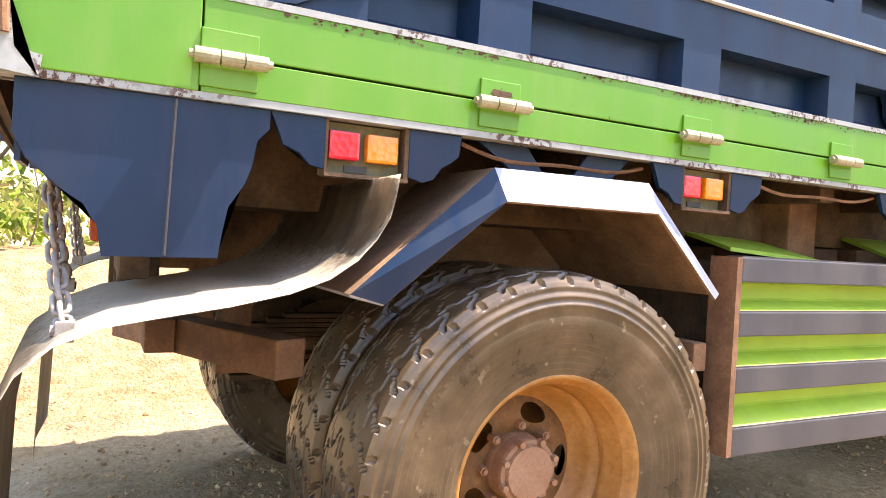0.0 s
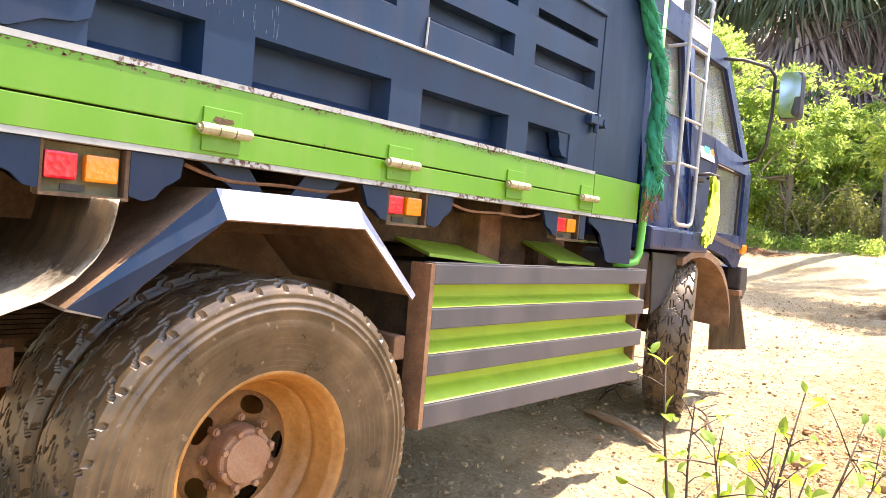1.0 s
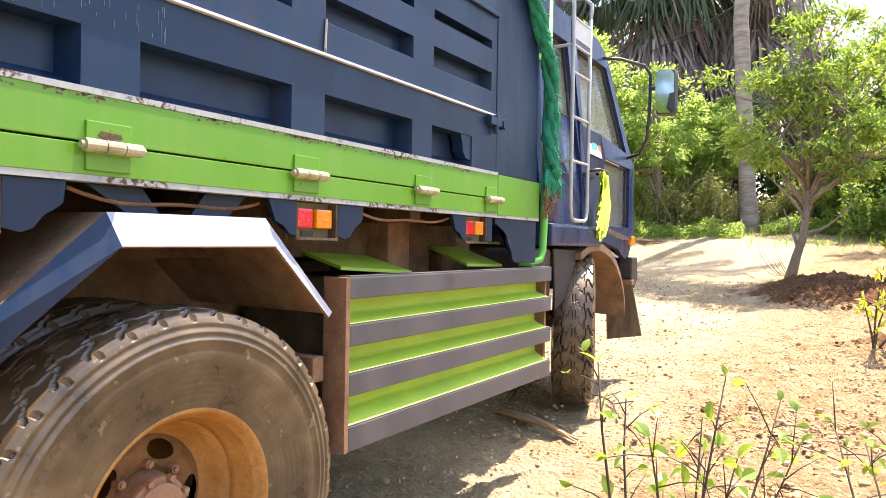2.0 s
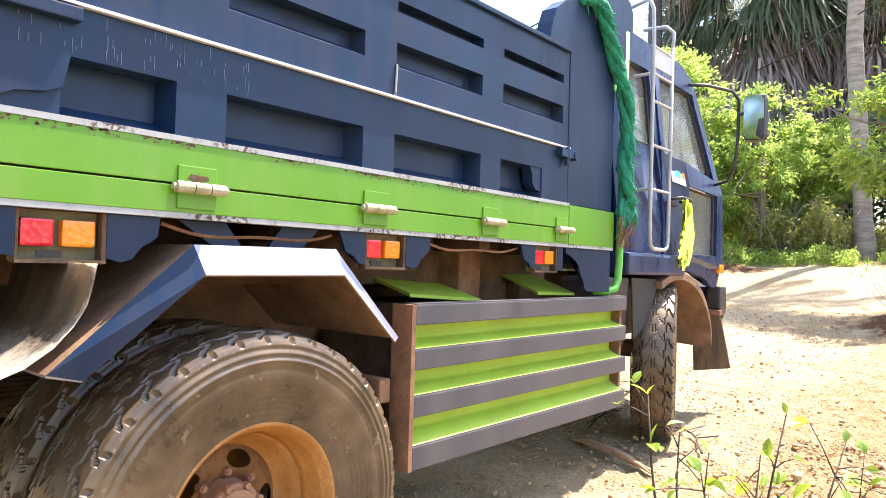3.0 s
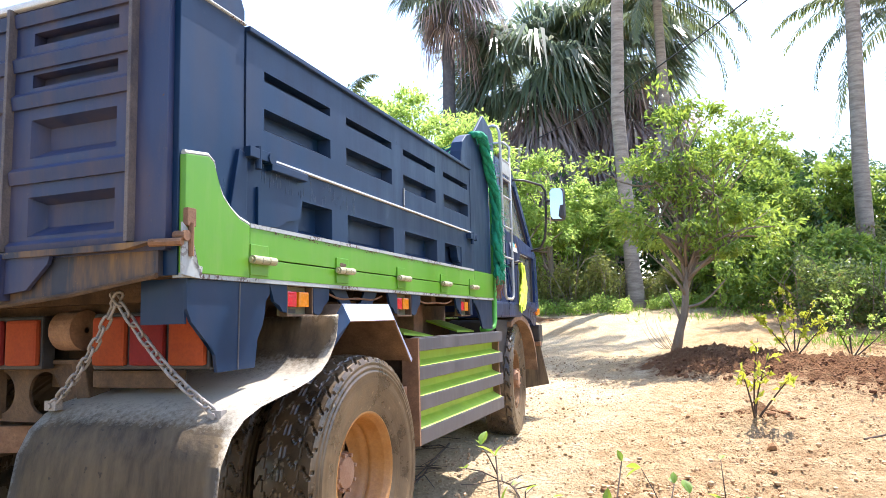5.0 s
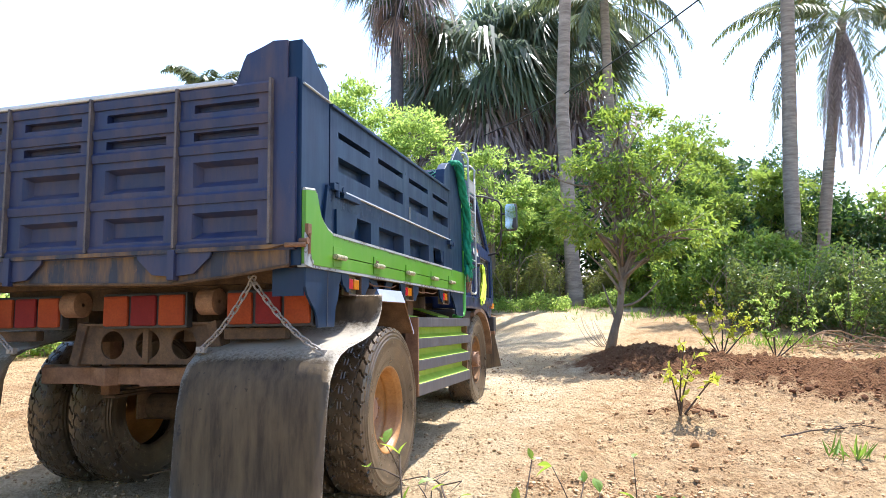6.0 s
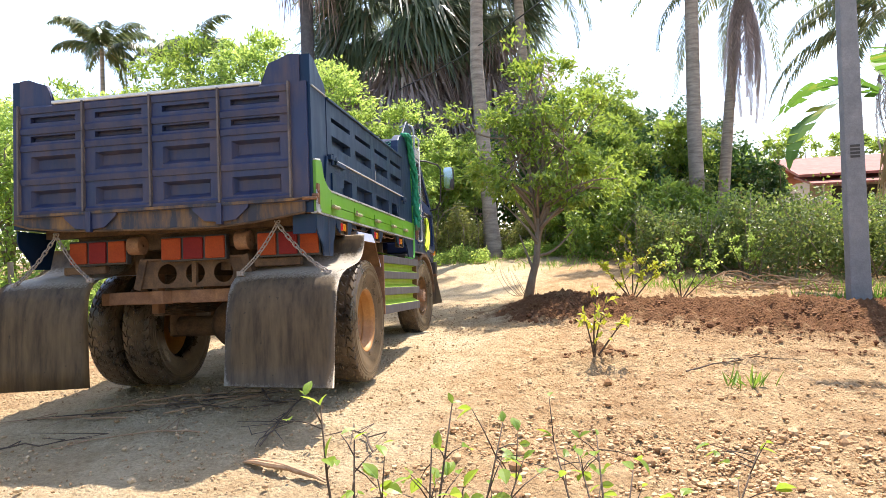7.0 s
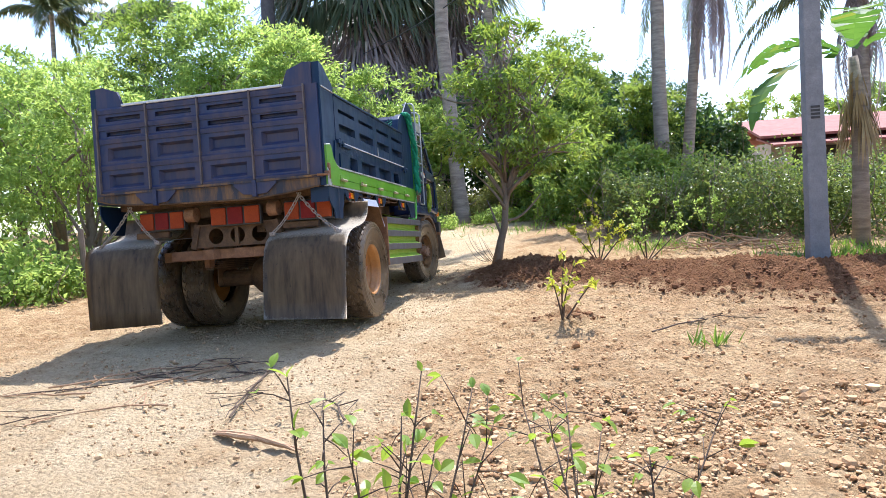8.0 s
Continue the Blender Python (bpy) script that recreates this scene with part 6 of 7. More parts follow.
def thicket(name, label, boxes, count, size, material, seed, category="hedge", stems=60):
    """An overgrown hedge: tangled stems and small leaves along a run of boxes (x0, x1, y0, y1, height)."""
    rnd = np.random.RandomState(seed)
    P, D = [], []
    bm = bmesh.new()
    for x0, x1, y0, y1, h in boxes:
        n = count // len(boxes)
        x, y = rnd.uniform(x0, x1, n), rnd.uniform(y0, y1, n)
        z = np.array([g(a, b) for a, b in zip(x, y)]) + h * rnd.beta(1.3, 1.0, n) * (0.74 + 0.30 * np.sin(x * 2.1 + seed) * np.cos(x * 5.3 + y) + 0.30 * rnd.rand(n) ** 3)
        q = np.floor(np.stack([x, y, z], 1) / 0.28) * 0.28 + 0.14
        keep = (np.sin(q[:, 0] * 37 + q[:, 2] * 91 + q[:, 1] * 53) > -0.45)
        p = np.stack([x, y, z], 1)[keep]
        P.append(p)
        D.append(rnd.normal(size=p.shape) + np.array([0, -0.4, -0.1]))
        for _ in range(stems // len(boxes)):
            a = Vector((rnd.uniform(x0, x1), rnd.uniform(y0, y1), 0))
            a.z = g(a.x, a.y)
            limb(bm, a, a + Vector((rnd.normal() * 0.5, rnd.normal() * 0.2, h * rnd.uniform(0.5, 1.1))), 0.012, 0.004, rnd, 0.15, 5)
    t = tagged(new(name), label, category)
    V, F = leaf_cloud(np.concatenate(P), np.concatenate(D), size, rnd, 0.55)
    tagged(raw("foliage", V, F, material, t), kind="stuff")
    tagged(part("stem_tangle", bm, BARK, t, smooth=True), kind="stuff")
    return t


near_tree()
coconut("leaning coconut palm with a grey ringed trunk", (-0.96, 15.9), [(-1.2, 15.86, 5.83), (-1.1, 15.9, 8.72), (-1.0, 15.9, 13.0)], 13, 21, fronds=16, length=3.4, r=0.165)
coconut("coconut palm with wind-torn drooping fronds", (-0.6, 24.0), [(-0.75, 23.2, 8.0), (-0.83, 22.96, 11.9)], 12, 22, fronds=20, length=4.6)
coconut("tall coconut palm wrapped in dry creepers", (4.45, 19.85), [(4.42, 19.85, 4.6), (4.5, 19.84, 9.5), (4.6, 19.9, 14.5)], 14, 23, fronds=14, length=3.4, r=0.20, vine=True)
coconut("coconut palm with brown dead fronds hanging down", (5.5, 22.7), [(5.9, 22.6, 5.5), (6.4, 22.55, 9.8)], 9, 24, fronds=26, length=5.2, dead=13, r=0.175)
coconut("coconut palm with brown dead fronds hanging down", (10.4, 21.4), [(10.4, 21.4, 5.0), (10.35, 21.45, 7.9)], 8, 25, fronds=24, length=4.8, dead=15, r=0.24)
fan_palm("broad fan palm with a thick skirt of dead fronds", (-5.87, 25.5), (-5.87, 25.2, 9.95), 90, 230, 2.35, 31, 0.5, 9.5)
fan_palm("slim fan palm with a dark trunk", (-8.0, 21.2), (-7.92, 21.17, 12.7), 60, 22, 1.25, 32, 0.24, 0.8)
fan_palm("broad fan palm with a thick skirt of dead fronds", (-2.75, 27.1), (-2.9, 27.1, 11.2), 66, 130, 2.05, 33, 0.4, 7.5)
coconut("distant feathery palm above the grove", (-16.8, 22.0), [(-16.9, 22.0, 6.0), (-16.8, 22.0, 9.6)], 10, 26, fronds=15, length=2.3, r=0.10)
coconut("distant feathery palm above the grove", (-14.4, 24.0), [(-14.5, 24.0, 6.0), (-14.4, 24.0, 9.9)], 10, 27, fronds=15, length=2.3, r=0.10)
banana()

# mid-distance broadleaf trees, as they line the track
for i, (bx, by, top, w, mt, cnt, sz) in enumerate((
        (-7.3, 10.7, 4.6, 1.5, LEAF_BRIGHT, 7000, 0.13), (-9.0, 12.0, 5.2, 1.8, LEAF_BRIGHT, 7000, 0.15), (-6.0, 12.4, 4.2, 1.4, LEAF_BRIGHT, 6000, 0.14), (-11.2, 11.8, 5.0, 1.7, LEAF_BRIGHT, 8000, 0.15),
        (-7.4, 16.6, 7.5, 2.2, LEAF_BRIGHT, 11000, 0.18), (-10.0, 17.8, 8.0, 2.7, LEAF_MID, 11000, 0.2), (-5.0, 15.6, 6.2, 1.6, LEAF_BRIGHT, 9000, 0.16), (-13.5, 16.0, 6.5, 2.6, LEAF_MID, 7000, 0.2), (-2.9, 15.4, 5.0, 1.2, LEAF_BRIGHT, 7500, 0.14), (-1.9, 17.0, 4.2, 1.0, LEAF_BRIGHT, 5000, 0.14),
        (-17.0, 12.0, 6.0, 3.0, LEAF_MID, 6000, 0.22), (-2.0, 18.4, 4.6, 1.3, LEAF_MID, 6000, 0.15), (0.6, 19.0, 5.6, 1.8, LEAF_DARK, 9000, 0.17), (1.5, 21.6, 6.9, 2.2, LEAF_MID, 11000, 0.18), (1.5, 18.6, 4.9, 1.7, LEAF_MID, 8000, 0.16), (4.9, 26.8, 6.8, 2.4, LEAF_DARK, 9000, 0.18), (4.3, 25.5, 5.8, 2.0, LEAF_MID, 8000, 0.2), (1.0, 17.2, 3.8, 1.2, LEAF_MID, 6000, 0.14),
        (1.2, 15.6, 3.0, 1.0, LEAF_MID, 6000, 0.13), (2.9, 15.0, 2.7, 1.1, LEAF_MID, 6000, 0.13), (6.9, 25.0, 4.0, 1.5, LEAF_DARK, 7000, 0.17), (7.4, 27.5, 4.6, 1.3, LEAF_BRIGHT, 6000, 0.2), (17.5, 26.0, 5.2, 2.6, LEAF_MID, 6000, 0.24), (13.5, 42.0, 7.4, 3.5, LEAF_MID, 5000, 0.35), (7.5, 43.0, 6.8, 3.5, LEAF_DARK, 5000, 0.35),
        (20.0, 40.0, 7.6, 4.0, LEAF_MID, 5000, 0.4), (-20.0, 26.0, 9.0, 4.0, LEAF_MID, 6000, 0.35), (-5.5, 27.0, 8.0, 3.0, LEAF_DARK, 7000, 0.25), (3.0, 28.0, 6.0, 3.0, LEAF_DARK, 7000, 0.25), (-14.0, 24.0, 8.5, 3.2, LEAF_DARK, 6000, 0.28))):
    rn = random.Random(50 + i)
    z0 = g(bx, by)
    hh = top - z0
    blobs = [((bx, by, z0 + hh * 0.68), (w * 0.75, w * 0.75, hh * 0.32))]
    for k in range(6):
        a = rn.uniform(0, 6.3)
        blobs.append(((bx + w * 0.62 * math.cos(a), by + w * 0.62 * math.sin(a), z0 + hh * rn.uniform(0.22, 0.78)), (w * rn.uniform(0.3, 0.5), w * rn.uniform(0.3, 0.5), hh * rn.uniform(0.12, 0.22))))
    lab = {"bright_leaf": "airy light green tree beside the dirt track", "mid_leaf": "leafy green tree at the edge of the grove", "dark_leaf": "dense dark green tree in the grove"}[mt.name]
    tree("tree", lab, (bx, by), blobs, int(cnt * 1.35), sz * 0.84, mt, 0.05 + 0.012 * hh, 60 + i, group="trees of the grove", twigs=16)

# trees added to close the clearing's other sides, mostly unseen behind the viewer
for i, (bx, by, top, w) in enumerate(((9, -6, 6, 2.6), (3, -11, 7, 3), (-4, -12, 6.5, 3), (-11, -8, 7, 3.2), (14, 2, 6, 2.8), (-14, 1, 6, 2.8), (14, 11, 6, 3), (-12, -3, 6, 2.8), (-12.5, 5, 6, 2.6))):
    z0 = g(bx, by)
    tree("tree", "leafy green tree at the edge of the grove", (bx, by), [((bx, by, z0 + top * 0.62), (w, w, top * 0.38)), ((bx + 1, by + 0.5, z0 + top * 0.4), (w * 0.8, w * 0.8, top * 0.3))], 2600, 0.4, LEAF_MID, 0.16, 120 + i, group="trees of the grove", twigs=8)

thicket("hedge", "overgrown hedge of dusty vines along the fence", [(2.3, 4.2, 12.0, 13.4, 1.15), (4.0, 6.2, 11.1, 12.8, 1.30), (6.0, 9.0, 10.9, 12.8, 1.25), (9.0, 12.5, 11.2, 13.2, 1.3)], 44000, 0.085, LEAF_HEDGE, 41, stems=150)
thicket("hedge", "green creeper bank below the palms", [(-0.4, 1.6, 16.4, 17.6, 1.5), (0.9, 3.0, 14.0, 15.6, 1.3), (5.6, 10.0, 13.0, 15.0, 1.25), (2.6, 5.6, 13.4, 15.6, 1.3)], 36000, 0.10, LEAF_MID, 42)
# added backdrop; its dark leaf colour stands in for shade between the trees
thicket("hedge", "dark leafy backdrop added to darken gaps in the grove", [(-15.0, -7.0, 19.5, 21.5, 4.2), (-7.0, -0.5, 19.8, 21.8, 3.6), (-0.5, 3.4, 18.6, 20.6, 3.2), (2.6, 7.8, 24.0, 26.0, 3.2)], 32000, 0.24, LEAF_DARK, 48, stems=40)
thicket("hedge", "tangled dry vines over an old wire fence", [(-3.3, -2.2, 14.9, 16.0, 1.25), (-2.2, -1.2, 15.0, 16.4, 1.2), (-0.8, 0.3, 15.8, 16.8, 1.0)], 15000, 0.085, LEAF_DRY, 43)
thicket("hedge", "dry brush on the earth bank", [(-10.0, -6.8, -6.0, 0.0, 1.6), (-10.0, -6.8, 0.0, 5.5, 1.8)], 9000, 0.14, LEAF_DRY, 45)
thicket("hedge", "sunlit yellow-green shrubs in front of the palms", [(-4.6, -3.0, 15.7, 16.8, 2.7), (-3.0, -1.5, 16.2, 17.0, 2.9), (-6.2, -4.6, 14.6, 15.8, 2.4)], 12000, 0.13, LEAF_BRIGHT, 46)
thicket("hedge", "low fresh weeds below the vine-covered fence", [(-4.6, -2.6, 13.9, 15.0, 0.42), (-2.6, -0.9, 14.2, 15.2, 0.36), (-0.6, 0.8, 15.0, 15.9, 0.35)], 9000, 0.075, LEAF_BRIGHT, 49, stems=20)
thicket("hedge", "low fresh weeds at the edge of the clearing", [(-11.5, -8.8, 7.2, 8.6, 0.7), (-8.8, -6.0, 7.8, 9.0, 0.6)], 6000, 0.11, LEAF_BRIGHT, 47)
thicket("hedge", "bright green shrubs along the clearing", [(-9.5, -6.2, 8.2, 9.4, 1.0), (-14, -9.0, 6.8, 8.6, 1.3), (-6.5, -4.2, 12.2, 13.6, 1.4), (-12.0, -6.5, 12.5, 14.5, 2.6), (-20.0, -11.0, 9.0, 13.0, 3.0), (-24.0, -12.0, 14.0, 17.0, 3.4), (-13.5, -9.5, 9.6, 12.0, 2.4)], 34000, 0.13, LEAF_BRIGHT, 44)


def bushlet(label, base, tops, leaf, count, size, seed, r=0.012):
    """A thin garden bush: several stems from one foot, leaves along them."""
    rnd = np.random.RandomState(seed)
    x, y = base
    z0 = g(x, y) - 0.03
    t = tagged(new("sapling"), label, "plant", "saplings in the dug soil")
    bm = bmesh.new()
    P, D = [], []
    for e in tops:
        pts = limb(bm, (x, y, z0), e, r, r * 0.25, rnd, 0.07, 8)
        subs = [pts]
        for _ in range(3):
            a = pts[rnd.randint(3, 8)]
            b = a + Vector((rnd.normal() * 0.14, rnd.normal() * 0.14, abs(rnd.normal()) * 0.12 + 0.02)) * (Vector(e) - Vector((x, y, z0))).length
            subs.append(limb(bm, a, b, r * 0.4, r * 0.15, rnd, 0.1, 5))
        for s in subs:
            for _ in range(max(2, count // (len(tops) * 4))):
                f = rnd.uniform(0.45, 1.0) * (len(s) - 1)
                j = min(int(f), len(s) - 2)
                P.append(s[j].lerp(s[j + 1], f - j))
                d = (s[-1] - s[0]).normalized()
                D.append(np.array(d) * 0.5 + rnd.normal(size=3) * 0.8)
    part("stem", bm, TWIGBARK, t, smooth=True)
    V, F = leaf_cloud(np.array([p[:] for p in P]), np.array(D), size, rnd, 0.5, 0.3)
    tagged(raw("foliage", V, F, leaf, t), kind="stuff")
    return t


bushlet("slender sapling with few yellow-green leaves", (1.46, 5.35), [(1.51, 5.34, 0.92), (1.36, 5.34, 0.70), (1.60, 5.40, 0.80), (1.75, 5.3, 0.62)], LEAF_YELLOW, 110, 0.07, 71)
bushlet("yellowing shrub in the turned soil", (2.0, 9.3), [(1.75, 9.4, 1.25), (2.0, 9.5, 1.35), (2.3, 9.4, 1.2), (1.6, 9.2, 0.95), (2.5, 9.4, 1.0)], LEAF_YELLOW, 620, 0.062, 72)
bushlet("light green shrub in the turned soil", (2.75, 10.0), [(2.6, 10.0, 1.3), (2.9, 10.1, 1.45), (3.3, 10.2, 1.35), (3.5, 10.1, 1.1), (2.4, 10.0, 1.05)], LEAF_BRIGHT, 620, 0.064, 73)
bushlet("light green shrub in the turned soil", (3.9, 11.2), [(3.6, 11.2, 1.4), (4.0, 11.3, 1.5), (4.4, 11.2, 1.3)], LEAF_BRIGHT, 520, 0.066, 74)


def sprig(base, stems, seed, label):
    """A leafy sprig close by: thin woody stems with single broad leaves on stalks."""
    rnd = np.random.RandomState(seed)
    x, y = base
    z0 = g(x, y) - 0.03
    t = tagged(new("sapling"), label, "plant", "saplings by the viewer")
    for tip, n in stems:
        bm = bmesh.new()
        a, b = Vector((x, y, z0)), Vector(tip)
        mid = a.lerp(b, 0.5) + Vector((rnd.normal() * 0.04, rnd.normal() * 0.04, 0.05))
        pts = [a.lerp(mid, i / 5).lerp(mid.lerp(b, i / 5), i / 5) for i in range(6)]
        tube(bm, pts, [0.0055, 0.005, 0.0045, 0.0038, 0.003, 0.0018], 6)
        heads = [(pts[-1], (b - pts[-2]).normalized())]
        for _ in range(n + 8):
            f = rnd.uniform(1.4, 4.9)
            j = int(f)
            s = pts[j].lerp(pts[j + 1], f - j)
            d = ((b - a).normalized() * 0.5 + Vector(rnd.normal(size=3)) * 0.7).normalized()
            e = s + d * rnd.uniform(0.03, 0.16)
            tube(bm, [s, s.lerp(e, 0.5) + Vector((0, 0, 0.006)), e], [0.0022, 0.0018, 0.0012], 5)
            heads.append((e, d))
        stem = part("stem", bm, TWIGBARK, t, smooth=True)
        for p, d in heads:
            for _ in range(1 + (rnd.rand() < 0.45)):
                dd = (d + Vector(rnd.normal(size=3)) * 0.7)
                dd.z *= 0.6
                dd.normalize()
                L = rnd.uniform(0.026, 0.066)
                s = dd.cross(Vector((0, 0, 1)) + Vector(rnd.normal(size=3)) * 0.5).normalized()
                u = s.cross(dd)
                bm = bmesh.new()
                prof = [(0, 0.0), (0.15, 0.45), (0.4, 0.9), (0.65, 0.85), (0.85, 0.45), (1.0, 0.0)]
                w = L * 0.30
                mid_ = [bm.verts.new(p + dd * L * q - u * L * 0.25 * q * q) for q, _ in prof]
                le = [bm.verts.new(p + dd * L * q - u * L * 0.25 * q * q + s * w * k + u * w * k * 0.35) for q, k in prof[1:-1]]
                ri = [bm.verts.new(p + dd * L * q - u * L * 0.25 * q * q - s * w * k + u * w * k * 0.35) for q, k in prof[1:-1]]
                for sd in (le, ri):
                    bm.faces.new((mid_[0], mid_[1], sd[0]))
                    for q in range(3):
                        bm.faces.new((mid_[q + 1], mid_[q + 2], sd[q + 1], sd[q]))
                    bm.faces.new((mid_[4], mid_[5], sd[3]))
                part("leaf", bm, SPRIG, stem)
    return t


sprig((1.02, 0.62), [((0.84, 0.64, 0.90), 5), ((0.87, 0.78, 0.78), 6), ((1.09, 0.98, 0.83), 9), ((1.22, 1.06, 0.76), 7), ((1.04, 0.92, 0.72), 7), ((0.95, 0.72, 0.70), 6), ((1.27, 1.10, 0.64), 5), ((1.15, 0.8, 0.66), 6)], 81, "thin leafy sapling with sunlit leaves on bare stems")
sprig((1.55, 0.80), [((1.42, 1.16, 0.66), 5), ((1.48, 1.34, 0.65), 2), ((1.58, 1.13, 0.61), 6), ((1.70, 1.02, 0.58), 4), ((1.97, 1.38, 0.61), 2), ((1.34, 1.32, 0.65), 2)], 82, "thin leafy sapling with sunlit leaves on bare stems")


# ---- pole, cable, house, fence, litter ----
CONCRETE = dirty("pole_concrete", (0.19, 0.19, 0.195), (0.28, 0.275, 0.275), 0.9, 5, 0.4)
ROOF = dirty("red_roof_tin", (0.22, 0.065, 0.048), (0.33, 0.125, 0.095), 0.8, 3, 0.2)
WALL = dirty("house_wall", (0.45, 0.40, 0.34), (0.55, 0.50, 0.44), 0.8, 3, 0.2)
CABLE = dirty("cable_sheath", (0.02, 0.02, 0.022), (0.03, 0.03, 0.03), 0.6, 30, 0.1)
STRAW = dirty("dry_frond", (0.30, 0.17, 0.09), (0.45, 0.30, 0.18), 0.9, 12, 0.7, (1, 6, 6))


def pole():
    x, y = 4.74, 8.68
    z0 = g(x, y) - 0.1
    t = tagged(new("utility_pole"), "grey square concrete utility pole beside the hedge", "utility pole")
    t.location = (x, y, z0)
    bm = bmesh.new()
    add_box(bm, (-0.125, -0.105, 0), (0.125, 0.105, 9.0))
    for v in bm.verts:
        if v.co.z > 1:
            v.co.x *= 0.55
            v.co.y *= 0.55
            v.co.x -= 0.04
    part("shaft", bm, CONCRETE, t, bevel=0.02)
    for k in range(4):
        part("stencil_bar", box_bm((-0.065, -0.100, 1.92 + 0.045 * k), (0.045, -0.092, 1.95 + 0.045 * k)), BLACK, t)
    bm = bmesh.new()
    add_box(bm, (-0.8, -0.06, 8.2), (0.7, 0.06, 8.3))
    part("cross_arm", bm, RUSTY, t)


pole()
pts = [(-5.5 + (5.0 - (-5.5)) * q, 23 + (5.6 - 23) * q, 7.1 - 0.8 * q - 0.5 * math.sin(math.pi * q)) for q in np.linspace(-0.6, 1.6, 40)]
tagged(part("overhead_cable", tube_bm(pts, 0.014, 6), CABLE), "black overhead cable strung across the clearing", "cable")


def house():
    t = tagged(new("house"), "low house with a faded red tin roof behind the hedge", "house")
    part("wall", box_bm((10.4, 30.4, 1.0), (18.0, 35.0, 3.6)), WALL, t)
    part("porch_post", box_bm((10.6, 29.2, 1.0), (10.85, 29.45, 3.45)), WALL, t)
    part("porch_post", box_bm((12.6, 28.8, 1.0), (12.85, 29.05, 3.45)), WALL, t)
    # flat black panel standing in for the shade inside the porch
    part("dark_opening", box_bm((10.9, 30.36, 1.6), (13.2, 30.42, 3.3)), BLACK, t)
    part("roof", slab([(28.6, 3.62), (32.5, 4.65), (36.2, 3.7), (36.2, 3.8), (32.5, 4.77), (28.6, 3.72)], 8.6, lambda u, v, d: (9.5 + d, u, v)), ROOF, t)
    part("porch_roof", slab([(27.9, 3.22), (30.4, 3.72), (30.4, 3.80), (27.9, 3.3)], 6.0, lambda u, v, d: (9.8 + d, u, v)), ROOF, t)
    bm = lathe([(0, 0.01), (0.02, 0.2), (0.05, 0.22), (0.10, 0.10), (0.9, 0.12), (0.95, 0.3), (1.15, 0.32), (1.2, 0.2), (1.25, 0.05)], 16)
    bmesh.ops.rotate(bm, verts=bm.verts[:], cent=(0, 0, 0), matrix=Matrix.Rotation(-math.pi / 2, 3, "Y"))
    bmesh.ops.translate(bm, verts=bm.verts[:], vec=(9.3, 25.5, 1.4))
    tagged(part("gate_pillar", bm, WALL, smooth=True), "pale turned gate pillar near the house", "pillar")


house()


def fence():
    for i, (x, y) in enumerate(((-6.2, 9.0), (-8.0, 8.6), (-9.8, 8.2), (-4.6, 11.8))):
        o = part("fence_post", tube_bm([(0, 0, -0.1), (0.01, 0, 0.55), (0, 0, 1.1)], [0.05, 0.045, 0.045], 8), BARK, None)
        o.location = (x, y, g(x, y))
        tagged(o, "weathered wooden fence post among shrubs", "fence post", "fence posts by the track")


fence()


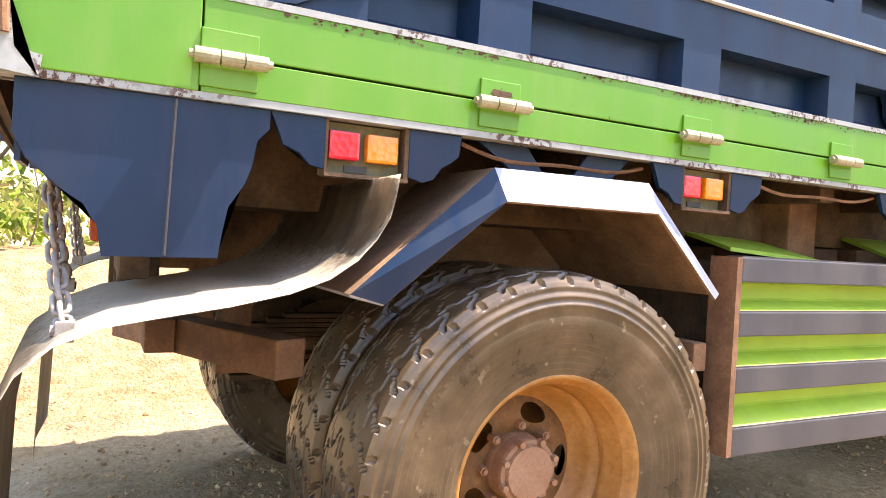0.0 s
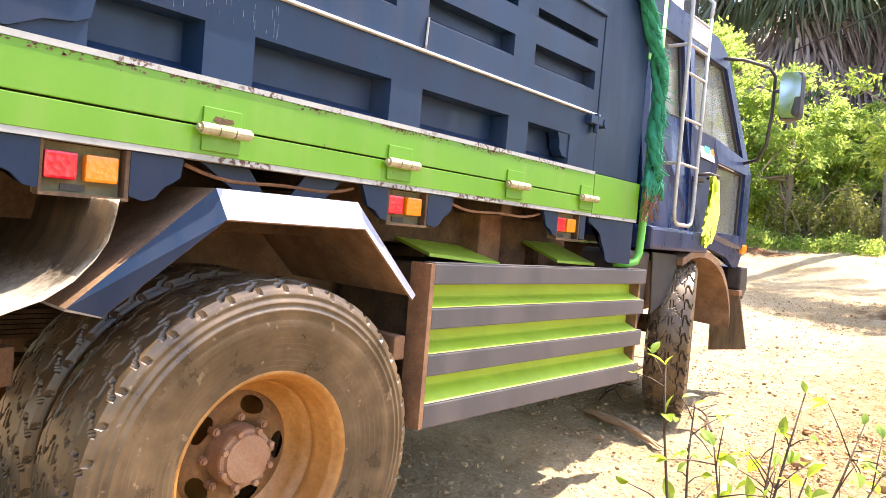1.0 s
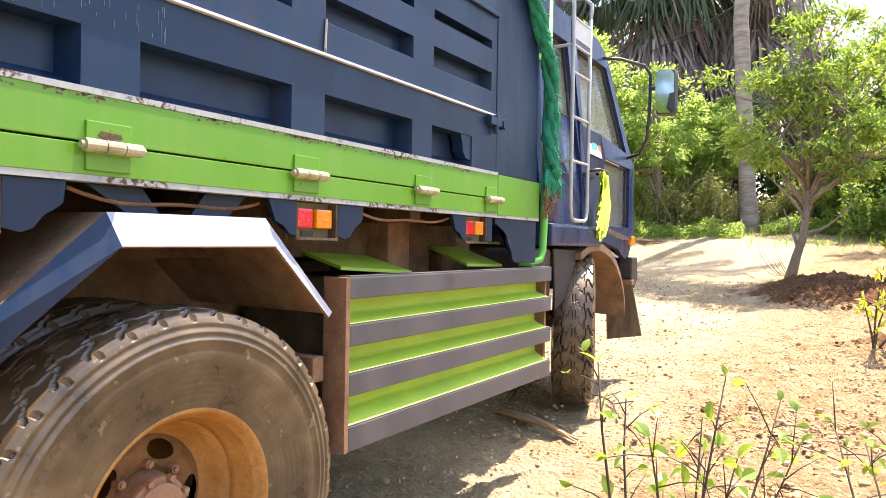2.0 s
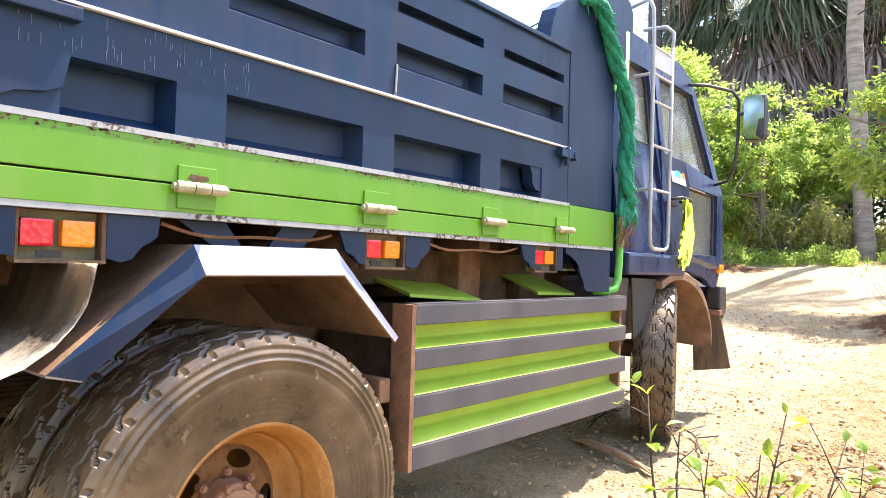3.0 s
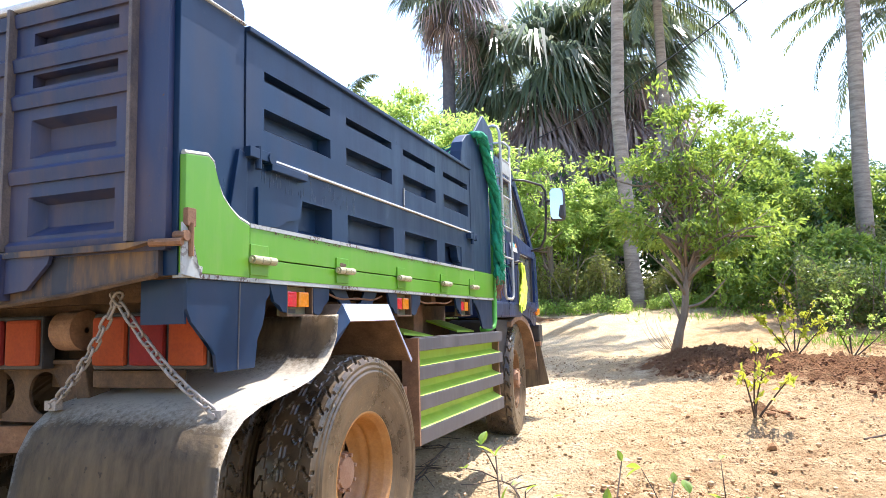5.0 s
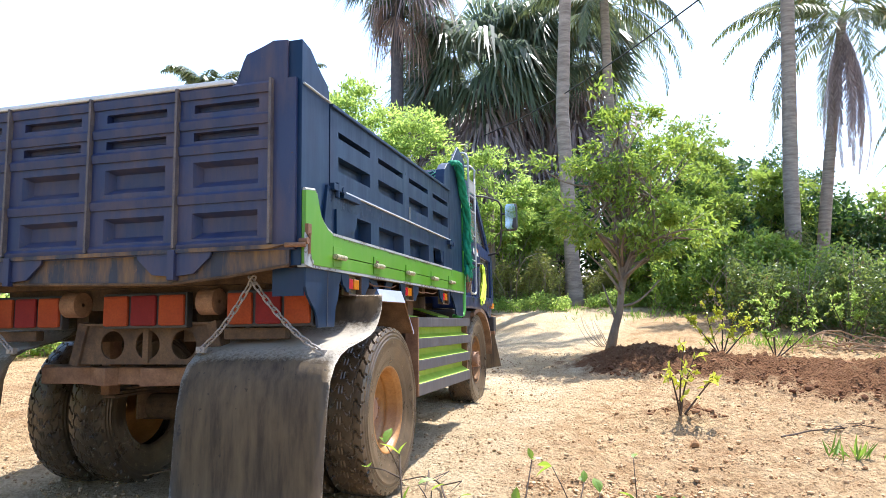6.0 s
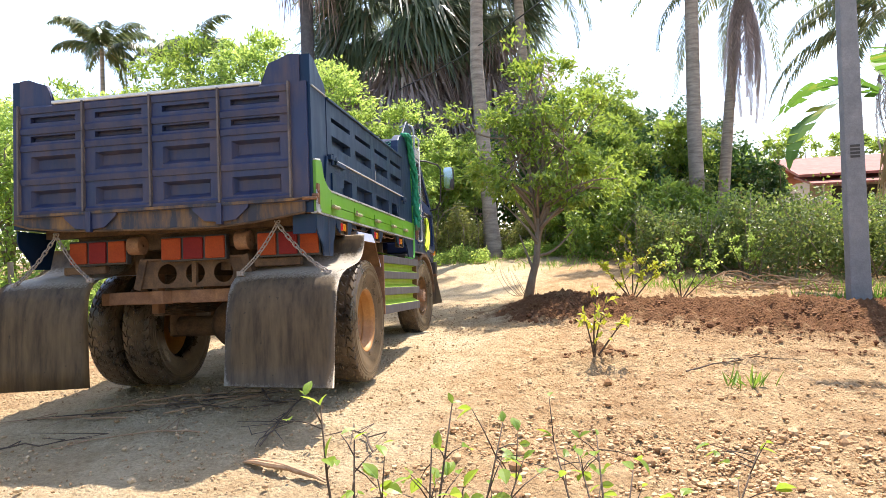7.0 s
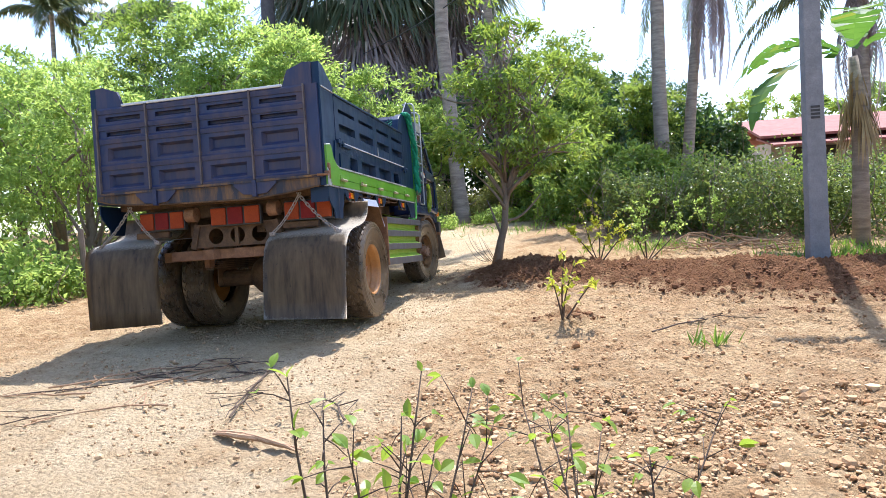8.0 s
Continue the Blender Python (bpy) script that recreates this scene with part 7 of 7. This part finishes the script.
def litter():
    rnd = np.random.RandomState(6)
    # a split dry frond stalk lying on the track's edge
    whole = tagged(new("dry_frond"), "split dry palm frond stalk lying on the track", "palm frond")
    for k in range(7):
        bm = bmesh.new()
        a = Vector((-0.55 + rnd.normal() * 0.02, 2.79 + rnd.normal() * 0.02, 0))
        b = Vector((0.06 + rnd.normal() * 0.03, 2.52 + rnd.normal() * 0.03, 0))
        pts = []
        for q in np.linspace(0, 1, 7):
            p = a.lerp(b, q) + Vector((rnd.normal() * 0.006, rnd.normal() * 0.006, 0))
            p.z = g(p.x, p.y) + 0.012 + 0.01 * rnd.rand() + 0.02 * math.sin(math.pi * q)
            pts.append(p)
        tube(bm, pts, [0.006, 0.013, 0.016, 0.015, 0.013, 0.010, 0.004], 6)
        part("fibre", bm, STRAW, whole)
    for k, (p, q) in enumerate((((-2.2, 4.0), (-1.0, 4.35)), ((-1.3, 4.4), (-0.75, 4.1)), ((-0.85, 4.2), (-0.62, 3.0)), ((-2.0, 3.6), (-3.2, 3.3)), ((-1.7, 4.15), (-1.5, 4.5)), ((-2.6, 2.8), (-1.9, 3.1)), ((3.9, 4.6), (5.1, 5.2)), ((2.2, 5.1), (3.2, 5.35)), ((0.15, 3.0), (-0.35, 3.25)), ((-2.5, 3.75), (-1.3, 4.2)), ((-2.1, 4.2), (-0.9, 4.0)), ((-1.9, 3.9), (-0.8, 4.35)), ((-1.75, 3.7), (-1.2, 4.3)), ((-2.8, 3.5), (-1.6, 3.95)), ((-0.62, 3.05), (-0.78, 3.9)), ((-1.2, 3.3), (-2.0, 3.0)))):
        bm = bmesh.new()
        pts = []
        bend = rnd.normal() * 0.12
        for t in np.linspace(0, 1, 9):
            x, y = p[0] + (q[0] - p[0]) * t, p[1] + (q[1] - p[1]) * t + bend * math.sin(math.pi * t) + rnd.normal() * 0.015
            pts.append((x, y, g(x, y) + 0.012 + 0.012 * abs(rnd.normal())))
        tube(bm, pts, [0.008 - 0.0007 * i for i in range(9)], 6)
        for _ in range(3):
            j = rnd.randint(2, 8)
            a = Vector(pts[j])
            tube(bm, [a, a + Vector((rnd.normal() * 0.1, rnd.normal() * 0.1, 0.02)), a + Vector((rnd.normal() * 0.2, rnd.normal() * 0.2, 0.01))], [0.005, 0.004, 0.002], 5)
        tagged(part("twig", bm, TWIGBARK if k % 3 else STRAW), "dry brown twig lying on the sandy ground", "twig", "twigs on the ground")
    # dry branches thrown down at the hedge's foot
    bm = bmesh.new()
    for _ in range(46):
        x, y = rnd.uniform(3.3, 5.3), rnd.uniform(10.2, 10.9)
        a = Vector((x, y, g(x, y) + 0.02 + 0.10 * rnd.rand()))
        limb(bm, a, a + Vector((rnd.normal() * 0.45, rnd.normal() * 0.2, rnd.normal() * 0.06)), 0.016, 0.005, rnd, 0.12, 5)
    tagged(part("brush_pile", bm, STRAW), "heap of dry cut branches below the hedge", "brush", kind="stuff")
    # grass and weeds
    P, D = [], []
    for cx, cy, sx, sy, n in ((-2.6, 14.5, 0.8, 0.25, 220), (-1.2, 14.8, 0.6, 0.3, 160), (2.9, 10.9, 0.45, 0.22, 260), (5.3, 10.3, 0.5, 0.2, 160), (2.55, 4.55, 0.07, 0.04, 26), (5.0, 9.0, 0.5, 0.2, 250), (-7.6, 10.4, 1.6, 0.6, 1500), (0.6, 13.6, 0.6, 0.4, 160), (6.4, 9.8, 0.8, 0.3, 260)):
        x, y = rnd.normal(cx, sx, n), rnd.normal(cy, sy, n)
        P.append(np.stack([x, y, np.array([g(a, b) for a, b in zip(x, y)])], 1))
        D.append(rnd.normal(size=(n, 3)) * 0.45 + np.array([0, 0, 1]))
    V, F = leaf_cloud(np.concatenate(P), np.concatenate(D), 0.16, rnd, 0.12)
    tagged(raw("grass", V, F, GRASS), "tufts of fresh green grass and weeds", "grass", kind="stuff")


litter()


# ---- what moves ----
def travelled(t):
    """Metres the truck has rolled by that time."""
    ts, ds = [TRUCK_PATH[0][0]], [0.0]
    for (a, p, _), (b, q, _) in zip(TRUCK_PATH, TRUCK_PATH[1:]):
        ts.append(b)
        ds.append(ds[-1] + (Vector(q) - Vector(p)).length)
    return float(np.interp(t, ts, ds))


def motions():
    walk(truck, [(t, pose(*p, *a)) for t, p, a in TRUCK_PATH])
    for w, r, flip in WHEELS:
        c = w.location.copy()
        start = w.rotation_euler.z
        rows = []
        for t in [0.0, 3.5] + [3.5 + 0.25 * k for k in range(1, 19)]:
            steer = Matrix.Rotation(radians(float(np.interp(t, [0, 3.9, 5.2, 6.2, 7.2, 8.0], [21, 21, 4, 0, -5, -8]))) if c.y > 1 else 0.0, 4, "Z")
            turn = steer @ Matrix.Rotation(-travelled(t) / r, 4, "X") @ Matrix.Rotation(start, 4, "Z")
            rows.append((t, Matrix.Translation(c) @ turn))
        walk(w, rows)


motions()
